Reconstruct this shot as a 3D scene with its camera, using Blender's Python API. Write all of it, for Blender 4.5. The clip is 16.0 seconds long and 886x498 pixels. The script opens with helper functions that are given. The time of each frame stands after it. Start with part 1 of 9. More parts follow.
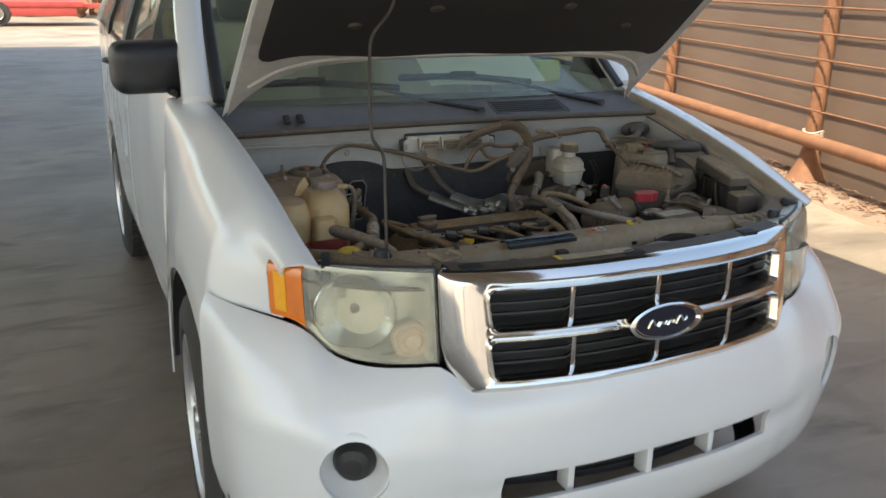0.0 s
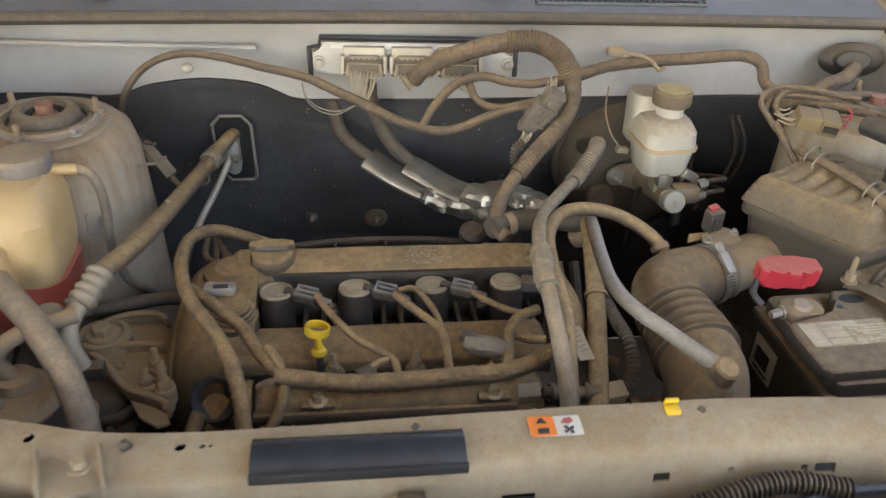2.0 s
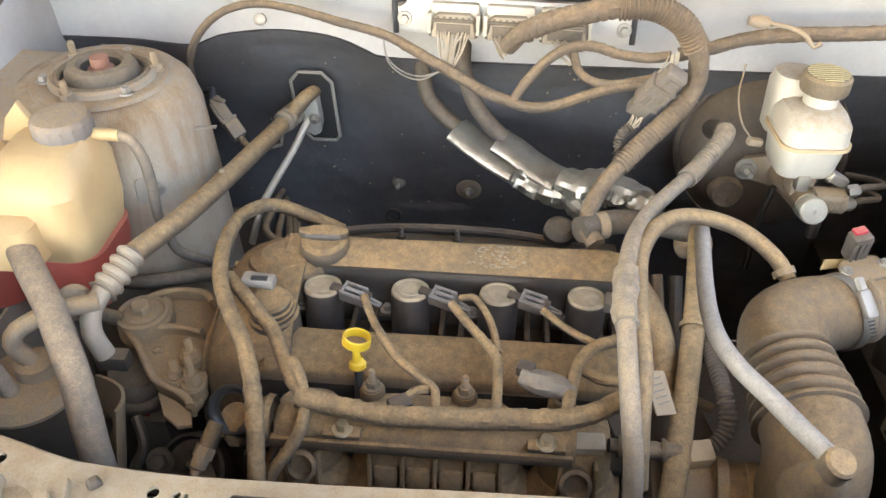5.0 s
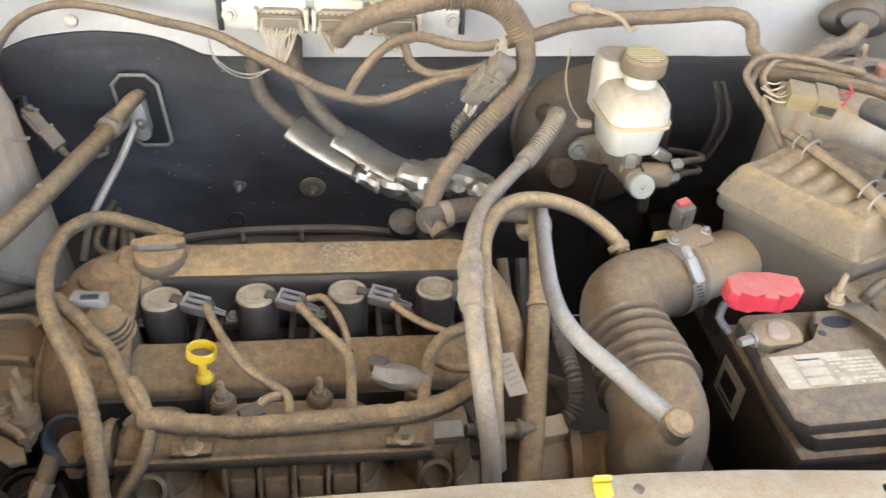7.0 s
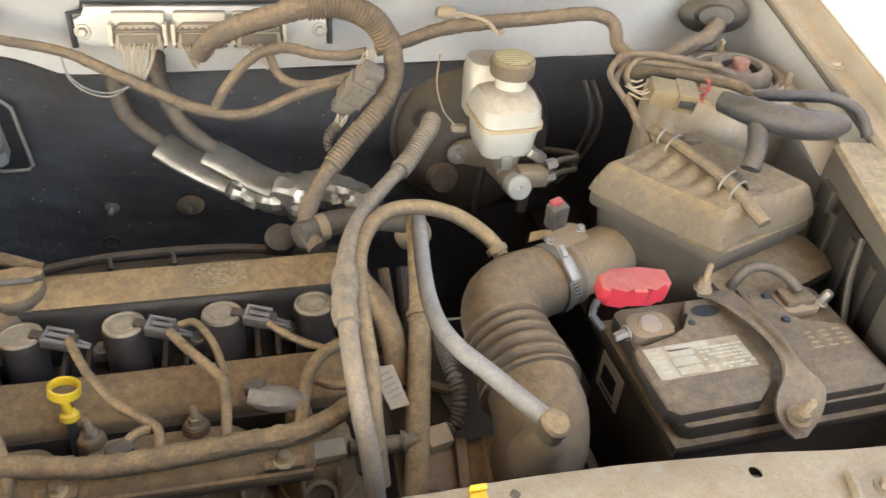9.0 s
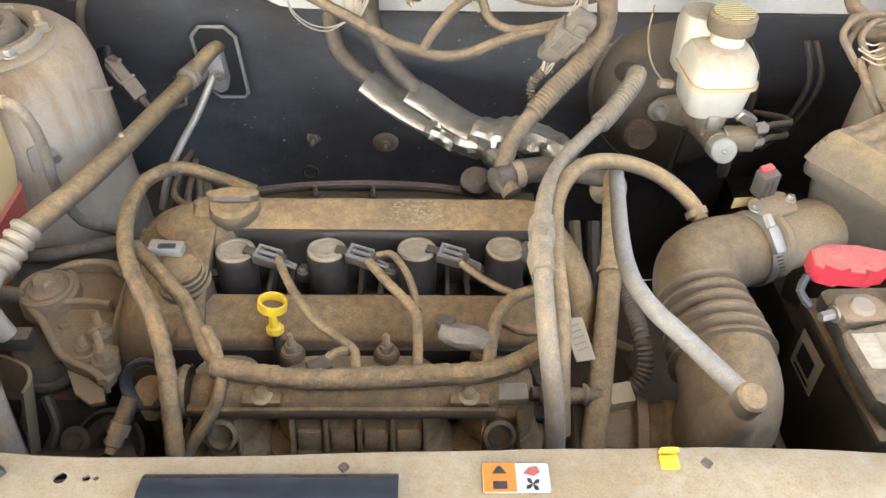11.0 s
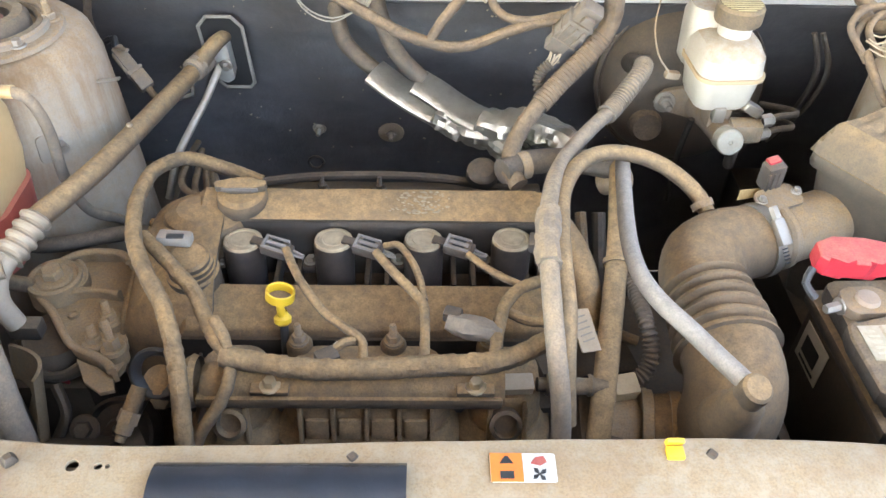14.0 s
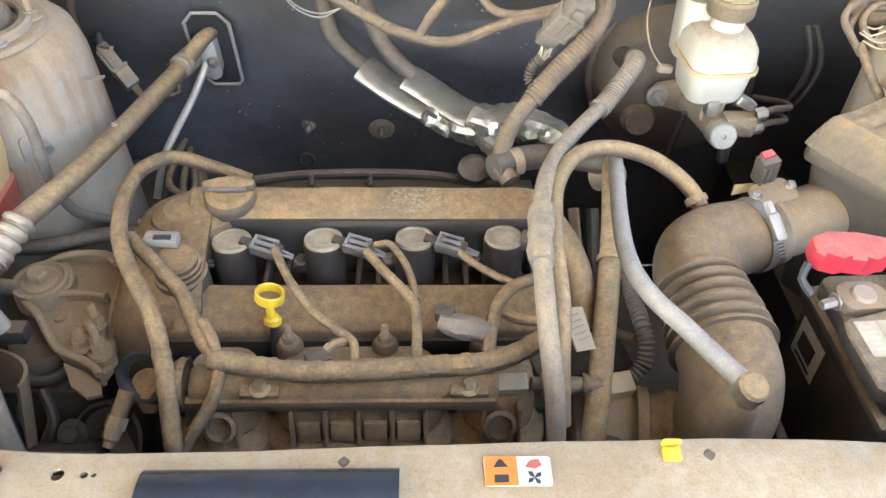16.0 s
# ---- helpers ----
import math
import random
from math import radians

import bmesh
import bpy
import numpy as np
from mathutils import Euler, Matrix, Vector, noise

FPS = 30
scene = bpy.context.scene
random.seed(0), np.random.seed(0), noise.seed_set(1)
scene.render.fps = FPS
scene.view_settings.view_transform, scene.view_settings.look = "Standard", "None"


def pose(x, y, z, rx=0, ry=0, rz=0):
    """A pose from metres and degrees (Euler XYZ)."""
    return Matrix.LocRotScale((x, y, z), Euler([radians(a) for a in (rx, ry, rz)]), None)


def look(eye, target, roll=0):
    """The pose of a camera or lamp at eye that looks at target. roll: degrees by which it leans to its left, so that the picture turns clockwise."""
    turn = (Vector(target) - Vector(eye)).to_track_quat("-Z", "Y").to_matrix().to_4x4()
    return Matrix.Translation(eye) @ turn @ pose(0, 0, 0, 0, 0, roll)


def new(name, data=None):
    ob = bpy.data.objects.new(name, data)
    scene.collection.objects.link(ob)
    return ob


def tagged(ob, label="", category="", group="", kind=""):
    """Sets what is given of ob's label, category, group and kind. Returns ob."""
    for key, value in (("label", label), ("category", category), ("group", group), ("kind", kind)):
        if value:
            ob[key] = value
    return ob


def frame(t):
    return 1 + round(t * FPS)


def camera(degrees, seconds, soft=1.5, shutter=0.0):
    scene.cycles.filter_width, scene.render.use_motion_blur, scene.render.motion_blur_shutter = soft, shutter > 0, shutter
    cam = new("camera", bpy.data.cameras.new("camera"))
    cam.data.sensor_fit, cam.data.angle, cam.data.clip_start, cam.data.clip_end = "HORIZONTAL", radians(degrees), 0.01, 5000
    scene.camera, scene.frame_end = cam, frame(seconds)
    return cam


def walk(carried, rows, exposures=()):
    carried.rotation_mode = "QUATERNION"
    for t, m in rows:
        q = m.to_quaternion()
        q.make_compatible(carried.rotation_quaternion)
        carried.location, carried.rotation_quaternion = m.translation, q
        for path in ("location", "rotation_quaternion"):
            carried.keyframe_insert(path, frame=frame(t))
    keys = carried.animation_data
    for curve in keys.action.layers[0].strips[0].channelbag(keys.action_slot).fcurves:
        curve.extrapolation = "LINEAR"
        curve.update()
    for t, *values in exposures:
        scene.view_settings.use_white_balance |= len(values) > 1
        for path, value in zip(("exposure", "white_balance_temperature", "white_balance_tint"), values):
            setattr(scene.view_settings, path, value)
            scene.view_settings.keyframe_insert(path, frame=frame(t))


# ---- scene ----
cam = camera(56.7, 16.0, shutter=0.3)
PATH = [
    (0, (-1.1550, -1.3336, 1.5397), (-0.3348, 0.3809, 0.9169), 1.28),
    (0.5, (-0.8315, -1.0146, 1.5136), (-0.1392, 0.7289, 0.8199), 2.15),
    (1, (-0.5045, -0.7597, 1.5005), (0.0305, 0.9915, 0.6960), 2.63),
    (1.5, (-0.2940, -0.5158, 1.4997), (0.0845, 1.2146, 0.5710), 3.10),
    (2, (-0.1729, -0.2805, 1.4910), (0.0590, 1.3919, 0.4191), 2.76),
    (2.5, (-0.0514, -0.1663, 1.4830), (0.0671, 1.4621, 0.3278), 1.98),
    (3, (-0.0388, -0.1246, 1.4819), (-0.0027, 1.4613, 0.2638), 1.28),
    (3.5, (-0.0535, -0.1159, 1.4819), (-0.1089, 1.4560, 0.2465), 0.31),
    (6, (-0.0813, -0.1103, 1.4862), (-0.1976, 1.4669, 0.2619), 0.80),
    (6.5, (-0.0702, -0.1078, 1.4859), (-0.0264, 1.4680, 0.2550), 2.23),
    (7, (-0.0642, -0.1065, 1.4817), (0.1651, 1.4545, 0.2526), 3.88),
    (7.5, (-0.0389, -0.1003, 1.4820), (0.3458, 1.4396, 0.2651), 4.97),
    (8, (-0.0199, -0.0994, 1.4879), (0.4720, 1.4176, 0.2808), 5.60),
    (8.5, (-0.0159, -0.0986, 1.4868), (0.4978, 1.4147, 0.2843), 5.60),
    (9, (-0.0249, -0.0995, 1.4849), (0.4173, 1.4293, 0.2737), 5.05),
    (9.5, (-0.0471, -0.1055, 1.4866), (0.2636, 1.4344, 0.2488), 4.02),
    (10, (-0.0611, -0.1050, 1.4785), (0.1194, 1.4282, 0.2069), 2.97),
    (12.5, (-0.0654, -0.0871, 1.4824), (-0.0397, 1.3942, 0.1389), 1.55),
    (13, (-0.0666, -0.0914, 1.4809), (-0.0318, 1.3928, 0.1407), 1.60),
    (13.5, (-0.0667, -0.0953, 1.4814), (-0.0238, 1.3914, 0.1442), 1.75),
    (14, (-0.0679, -0.0990, 1.4838), (-0.0160, 1.3859, 0.1450), 1.90),
    (14.5, (-0.0689, -0.0982, 1.4817), (-0.0100, 1.3846, 0.1409), 1.94),
    (15, (-0.0697, -0.0944, 1.4802), (-0.0050, 1.3858, 0.1368), 1.87),
    (15.5, (-0.0685, -0.0904, 1.4797), (0.0012, 1.3890, 0.1357), 1.90),
    (16, (-0.0664, -0.0875, 1.4794), (0.0031, 1.3876, 0.1306), 1.80),
]
walk(cam, [(t, look(eye, target, roll)) for t, eye, target, roll in PATH],
     exposures=((0.0, 1.65, 7500, 5), (0.5, 1.75, 8000, 7), (1.0, 1.8, 8900, 10), (1.5, 2.45, 10300, 13), (2.0, 3.30, 8800, 10), (2.5, 3.85, 8300, 10), (3.0, 4.08, 8500, 10), (6.0, 4.33, 8400, 10), (7.5, 4.33, 8200, 10), (8.5, 3.98, 8600, 10), (9.0, 3.98, 8900, 10), (10.0, 4.20, 9000, 10), (12.5, 4.52, 7900, 9), (16.0, 4.52, 7900, 9)))

# ---- world, sun, exposure ----
SUN_EL, SUN_AZ = 58.0, 235.0
world = bpy.data.worlds.new("sky")
scene.world = world
world.use_nodes = True
wn = world.node_tree.nodes
sky = wn.new("ShaderNodeTexSky")
sky.sky_type = "NISHITA"
sky.sun_disc = False
sky.sun_elevation, sky.sun_rotation = radians(SUN_EL), radians(SUN_AZ)
sky.air_density, sky.dust_density = 1.0, 2.0
world.node_tree.links.new(sky.outputs[0], wn["Background"].inputs[0])
wn["Background"].inputs[1].default_value = 0.14
sun = new("sun", bpy.data.lights.new("sun", "SUN"))
sun.data.energy, sun.data.angle, sun.data.color = 3.6, radians(0.5), (1.0, 0.95, 0.86)
SUN_DIR = Vector((math.cos(radians(SUN_EL)) * math.sin(radians(SUN_AZ)), math.cos(radians(SUN_EL)) * math.cos(radians(SUN_AZ)), math.sin(radians(SUN_EL))))
sun.matrix_world = look(SUN_DIR * 30, (0, 0, 0))


# ---- materials ----
DUST = (0.36, 0.265, 0.165)


def surf(name, col, rough=0.5, metal=0.0, dust=0.0, dustcol=DUST, vary=0.18, scale=14.0, bump=0.12, fine=160.0, coat=0.0, rust=0.0, spec=0.5, under=0.35, runs=0.0, runcol=(0.17, 0.105, 0.055)):
    """A surface with mottling at two scales, fine relief, and dust that has settled, thickest on upward faces."""
    m = bpy.data.materials.new(name)
    m.use_nodes = True
    nt = m.node_tree
    b = nt.nodes["Principled BSDF"]
    lk = nt.links.new
    co = nt.nodes.new("ShaderNodeTexCoord")

    def noise_tex(s, detail=4.0, rgh=0.6):
        n = nt.nodes.new("ShaderNodeTexNoise")
        n.inputs["Scale"].default_value, n.inputs["Detail"].default_value, n.inputs["Roughness"].default_value = s, detail, rgh
        lk(co.outputs["Object"], n.inputs["Vector"])
        return n.outputs[0]

    def ranged(v, a, c, lo, hi):
        r = nt.nodes.new("ShaderNodeMapRange")
        for k, x in zip(("From Min", "From Max", "To Min", "To Max"), (a, c, lo, hi)):
            r.inputs[k].default_value = x
        lk(v, r.inputs[0])
        return r.outputs[0]

    def mult(v, w):
        r = nt.nodes.new("ShaderNodeMath")
        r.operation = "MULTIPLY"
        lk(v, r.inputs[0])
        if isinstance(w, float):
            r.inputs[1].default_value = w
        else:
            lk(w, r.inputs[1])
        return r.outputs[0]

    def mixed(f, a, c):
        r = nt.nodes.new("ShaderNodeMix")
        r.data_type = "RGBA"
        lk(f, r.inputs[0])
        for sock, v in ((r.inputs[6], a), (r.inputs[7], c)):
            if isinstance(v, tuple):
                sock.default_value = (*v[:3], 1)
            else:
                lk(v, sock)
        return r.outputs[2]

    dustcol = (dustcol[0] * 1.08, dustcol[1] * 0.965, dustcol[2] * 0.82)
    big, small = noise_tex(scale), noise_tex(fine, 3.0)
    lo = tuple(max(0.0, c * (1 - vary)) for c in col)
    hi = tuple(min(1.0, c * (1 + vary)) for c in col)
    colour = mixed(ranged(big, 0.3, 0.7, 0, 1), lo, hi)
    colour = mixed(mult(ranged(small, 0.35, 0.75, 0, 1), 0.35), colour, lo)
    if rust:
        colour = mixed(mult(ranged(noise_tex(scale * 2.2, 6), 0.5, 0.68, 0, 1), float(rust)), colour, (0.19, 0.075, 0.03))
    rgh = None
    if dust:
        geo = nt.nodes.new("ShaderNodeNewGeometry")
        sep = nt.nodes.new("ShaderNodeSeparateXYZ")
        lk(geo.outputs["Normal"], sep.inputs[0])
        up = ranged(sep.outputs[2], -0.1, 0.85, under, 1.0)
        patch = ranged(noise_tex(scale * 0.8, 7, 0.72), 0.34, 0.60, 0.66, 1.0)
        speck = ranged(noise_tex(fine * 0.6, 5, 0.75), 0.36, 0.60, 0.55, 1.0)
        f = mult(mult(mult(up, patch), speck), float(dust))
        dcol = mixed(ranged(noise_tex(scale * 2.3, 6, 0.65), 0.32, 0.68, 0, 1), tuple(c * k for c, k in zip(dustcol, (0.90, 0.88, 0.86))), tuple(c * k for c, k in zip(dustcol, (1.08, 1.09, 1.12))))
        dcol = mixed(mult(ranged(noise_tex(fine * 3.2, 2.0), 0.42, 0.70, 0, 1), 0.6), dcol, tuple(c * 0.55 for c in dustcol))
        colour = mixed(f, colour, dcol)
        rgh = ranged(f, 0, 0.7, rough, 0.92)
        if metal:
            lk(ranged(f, 0, 0.6, metal, 0.0), b.inputs["Metallic"])
    else:
        b.inputs["Metallic"].default_value = metal
        rgh = ranged(big, 0.3, 0.7, max(0.02, rough * 0.85), min(1.0, rough * 1.15))
    if runs:
        tall = nt.nodes.new("ShaderNodeMapping")
        tall.inputs["Scale"].default_value = (1.0, 1.0, 0.10)
        lk(co.outputs["Object"], tall.inputs[0])
        drip = nt.nodes.new("ShaderNodeTexNoise")
        drip.inputs["Scale"].default_value, drip.inputs["Detail"].default_value, drip.inputs["Roughness"].default_value = 26.0, 6.0, 0.65
        lk(tall.outputs[0], drip.inputs["Vector"])
        colour = mixed(mult(mult(ranged(drip.outputs[0], 0.46, 0.66, 0, 1), ranged(noise_tex(9.0, 5), 0.38, 0.62, 0.25, 1)), float(runs)), colour, runcol)
    lk(colour, b.inputs["Base Color"])
    lk(rgh, b.inputs["Roughness"])
    b.inputs["Specular IOR Level"].default_value = spec
    b.inputs["Coat Weight"].default_value = coat
    b.inputs["Coat Roughness"].default_value = 0.06
    if bump:
        bp = nt.nodes.new("ShaderNodeBump")
        bp.inputs["Strength"].default_value, bp.inputs["Distance"].default_value = min(1.0, bump * 1.5), 0.002
        lumps = nt.nodes.new("ShaderNodeMath")
        lumps.operation = "MULTIPLY_ADD"
        lk(noise_tex(fine * 2.6, 3.0, 0.7), lumps.inputs[0])
        lumps.inputs[1].default_value = 0.6
        lk(small, lumps.inputs[2])
        lk(lumps.outputs[0], bp.inputs["Height"])
        lk(bp.outputs[0], b.inputs["Normal"])
    return m


def glassy(name, col, rough, ior=1.45, alpha=1.0):
    m = surf(name, col, rough, vary=0.04, bump=0.0)
    b = m.node_tree.nodes["Principled BSDF"]
    b.inputs["Transmission Weight"].default_value = alpha
    b.inputs["IOR"].default_value = ior
    return m


WHITE = surf("white_paint", (0.80, 0.80, 0.79), 0.26, coat=0.75, vary=0.02, bump=0.0, scale=0.7)
# body white dimmed by half to stand for the bay's shade; dust on top
BAYWHITE = surf("dusty_dimmed_white_paint", (0.385, 0.375, 0.36), 0.4, vary=0.14, bump=0.05, dust=0.8, dustcol=(0.33, 0.255, 0.17), scale=9.0, under=0.10)
TOWER = surf("tower_paint", (0.27, 0.25, 0.22), 0.5, vary=0.2, bump=0.14, rust=0.2, dust=1.0, dustcol=(0.32, 0.235, 0.145), scale=12.0, under=0.24)
TOWERF = surf("stained_tower_paint", (0.33, 0.31, 0.275), 0.5, vary=0.2, bump=0.14, rust=0.25, dust=1.0, dustcol=(0.34, 0.25, 0.155), scale=12.0, under=0.42, runs=1.0, runcol=(0.22, 0.135, 0.070))
SUPPORT = surf("dusty_support_paint", (0.345, 0.295, 0.22), 0.5, vary=0.24, bump=0.16, rust=0.4, dust=0.9, dustcol=(0.29, 0.218, 0.135), scale=11.0, under=0.35)
CHROME = surf("chrome", (0.74, 0.72, 0.69), 0.09, 1.0, vary=0.02, bump=0.0)

BLACKP = surf("black_plastic", (0.026, 0.026, 0.027), 0.5, vary=0.3, bump=0.15)
DUSTP = surf("dusty_black_plastic", (0.03, 0.028, 0.026), 0.55, vary=0.3, dust=0.7, under=0.15)
DUSTP2 = surf("lightly_dusty_black_plastic", (0.022, 0.021, 0.021), 0.5, vary=0.3, dust=0.28, under=0.1)
COWLP = surf("cowl_plastic", (0.080, 0.085, 0.098), 0.5, vary=0.2, dust=0.35, dustcol=(0.26, 0.24, 0.22), bump=0.2)
COVER = surf("cover_dust", (0.05, 0.043, 0.036), 0.6, dust=1.0, dustcol=(0.33, 0.225, 0.118), scale=18.0, bump=0.3, under=0.10)
CAST = surf("dusty_cast_metal", (0.20, 0.175, 0.145), 0.6, 0.0, dust=1.0, dustcol=(0.33, 0.235, 0.135), scale=22.0, bump=0.35, under=0.35)
HOSE = surf("dusty_rubber_hose", (0.045, 0.041, 0.037), 0.65, dust=1.0, dustcol=(0.39, 0.28, 0.16), scale=20.0, bump=0.25, under=0.24)
HOSEG = surf("grey_dusted_hose", (0.10, 0.095, 0.09), 0.65, dust=0.95, dustcol=(0.38, 0.305, 0.22), scale=24.0, bump=0.2, under=0.28)
HOSEB = surf("black_rubber_hose", (0.025, 0.024, 0.024), 0.6, dust=0.6, dustcol=(0.24, 0.19, 0.14), scale=20.0, bump=0.15, under=0.35)
LOOM = surf("taped_wiring_loom", (0.05, 0.044, 0.037), 0.75, dust=1.0, dustcol=(0.34, 0.24, 0.13), scale=30.0, bump=0.6, fine=90.0, under=0.24)
LOOMD = surf("brown_taped_loom", (0.05, 0.042, 0.036), 0.75, dust=0.95, dustcol=(0.245, 0.18, 0.118), scale=30.0, bump=0.6, fine=90.0, under=0.3)
INSUL = surf("dark_firewall_mat", (0.060, 0.063, 0.072), 0.36, vary=0.5, scale=6.0, bump=0.3, fine=60.0, dust=0.30, dustcol=(0.15, 0.125, 0.10), under=0.6)
FOIL = surf("crumpled_foil", (0.345, 0.325, 0.285), 0.34, 0.85, vary=0.3, bump=0.35, scale=30.0, fine=60.0)
BOOST = surf("booster_shell", (0.045, 0.036, 0.030), 0.45, dust=0.5, dustcol=(0.22, 0.165, 0.11), scale=10.0, under=0.5)
STEEL = surf("zinc_steel", (0.34, 0.315, 0.28), 0.42, 0.9, vary=0.15, bump=0.1, dust=0.25, dustcol=(0.42, 0.34, 0.24))
TANKP = surf("aged_translucent_tank", (0.50, 0.345, 0.175), 0.4, vary=0.14, scale=9.0, bump=0.05, dust=0.25, dustcol=(0.55, 0.41, 0.25), under=0.15)
RESP = surf("milky_reservoir", (0.43, 0.405, 0.35), 0.35, vary=0.15, scale=12.0, bump=0.08, dust=0.9, dustcol=(0.33, 0.245, 0.15), under=0.05)
RED = surf("red_plastic", (0.36, 0.020, 0.036), 0.5, vary=0.2, bump=0.15, dust=0.6, dustcol=(0.40, 0.20, 0.15), under=0.0)
YELLOW = surf("yellow_plastic", (0.72, 0.46, 0.03), 0.4, vary=0.1, bump=0.08, dust=0.2, dustcol=(0.5, 0.38, 0.18))
LABELW = surf("white_label", (0.56, 0.54, 0.49), 0.55, vary=0.06, bump=0.02, dust=0.2, dustcol=(0.5, 0.41, 0.3))
ORANGE = surf("orange_label", (0.78, 0.19, 0.03), 0.5, vary=0.06, bump=0.02, dust=0.12)
INK = surf("black_ink", (0.03, 0.03, 0.03), 0.6, vary=0.1, bump=0.0)
RUBBER = surf("tyre_rubber", (0.028, 0.028, 0.029), 0.8, vary=0.2, bump=0.3, dust=0.25, dustcol=(0.16, 0.14, 0.12))
ALLOY = surf("wheel_alloy", (0.62, 0.62, 0.62), 0.3, 0.85, vary=0.05, bump=0.04, dust=0.15)
AMBER = surf("amber_lens", (0.80, 0.20, 0.015), 0.10, vary=0.12, scale=30.0, bump=0.06, fine=60.0, coat=1.0)
AMBERY = surf("yellow_side_reflector", (0.95, 0.42, 0.01), 0.15, vary=0.08, scale=40.0, bump=0.0, coat=1.0)
LENS = glassy("hazed_lens", (0.94, 0.93, 0.84), 0.13, 1.14, 0.86)
REFLECT = surf("lamp_reflector", (0.74, 0.72, 0.62), 0.3, 0.35, vary=0.25, bump=0.5, scale=14.0, fine=40.0)
GLASS = glassy("window_glass", (0.84, 0.90, 0.80), 0.0, 1.22, 0.95)
MIRROR = surf("weathered_black_shell", (0.020, 0.021, 0.024), 0.38, vary=0.3, bump=0.2, fine=150.0)
DARK = surf("deep_black", (0.016, 0.016, 0.017), 0.7, vary=0.2, bump=0.1)
BADGE = surf("badge_blue", (0.012, 0.016, 0.035), 0.2, vary=0.05, bump=0.0, coat=0.6)
# hood underside: darker and greyer than the body white, with dust
HOODIN = surf("dull_hood_inner", (0.42, 0.41, 0.39), 0.4, vary=0.25, bump=0.15, dust=0.45, scale=9.0, under=0.5)
HOODLIN = surf("hood_liner_felt", (0.020, 0.017, 0.016), 0.95, vary=0.25, bump=0.6, scale=6.0, fine=220.0)
RUSTY = surf("rusty_pipe", (0.21, 0.095, 0.05), 0.75, vary=0.25, bump=0.3, rust=0.7, scale=9.0)
# low parts: shade of the bay's depths painted as near-black, plus dust
DEEPSHADE = surf("shade_dark_dusty_metal", (0.048, 0.041, 0.034), 0.55, vary=0.35, dust=0.55, dustcol=(0.19, 0.135, 0.08), scale=20.0, under=0.2, bump=0.3)
PANEL = surf("brown_sheet", (0.15, 0.10, 0.075), 0.6, vary=0.12, scale=1.2, bump=0.1)


# ---- shape helpers ----
def obj(name, bm, material, smooth=True, keep=32.0):
    me = bpy.data.meshes.new(name)
    bm.normal_update()
    bm.to_mesh(me)
    bm.free()
    me.materials.append(material)
    if smooth and len(me.polygons):
        me.polygons.foreach_set("use_smooth", [True] * len(me.polygons))
        me.set_sharp_from_angle(angle=radians(keep))
    return new(name, me)


def part(name, bm, material, parent, label="", smooth=True):
    ob = obj(name, bm, material, smooth)
    ob.parent = parent
    ob.matrix_parent_inverse = parent.matrix_world.inverted()
    if label:
        ob["label"] = label
    return ob


def thing(name, base, label, category, group="", kind=""):
    """An Empty at the base of a thing, which parents its parts. The parts are built in world places."""
    e = new(name)
    e.empty_display_size = 0.02
    e.matrix_world = Matrix.Translation(base)
    bpy.context.view_layer.update()
    return tagged(e, label, category, group, kind)


def solo(name, bm, material, label, category, group="", kind="", smooth=True):
    return tagged(obj(name, bm, material, smooth), label, category, group, kind)


def box(bm, sx, sy, sz, at=(0, 0, 0), m=None, bevel=0.0, seg=2):
    mm = Matrix.Translation(at) @ (m or Matrix())
    if not bevel:
        v = [bm.verts.new(mm @ Vector((x * sx / 2, y * sy / 2, z * sz / 2))) for x in (-1, 1) for y in (-1, 1) for z in (-1, 1)]
        for f in ((0, 1, 3, 2), (4, 6, 7, 5), (0, 4, 5, 1), (2, 3, 7, 6), (0, 2, 6, 4), (1, 5, 7, 3)):
            bm.faces.new([v[i] for i in f])
        return v
    made = bmesh.ops.create_cube(bm, size=1.0)["verts"]
    bmesh.ops.scale(bm, vec=(sx, sy, sz), verts=made)
    edges = list({e for v in made for e in v.link_edges})
    res = bmesh.ops.bevel(bm, geom=edges, offset=bevel, segments=seg, affect="EDGES", profile=0.6)
    made = list({v for f in res["faces"] for v in f.verts} | {v for v in made if v.is_valid})
    bmesh.ops.transform(bm, matrix=mm, verts=made)
    return made


def boxm(*a, **k):
    bm = bmesh.new()
    box(bm, *a, **k)
    return bm


def frame_to(axis, xhint=None):
    """A turn whose z lies along axis."""
    z = Vector(axis).normalized()
    h = Vector(xhint) if xhint else (Vector((1, 0, 0)) if abs(z.x) < 0.9 else Vector((0, 1, 0)))
    y = z.cross(h).normalized()
    x = y.cross(z)
    return Matrix((x, y, z)).transposed().to_4x4()


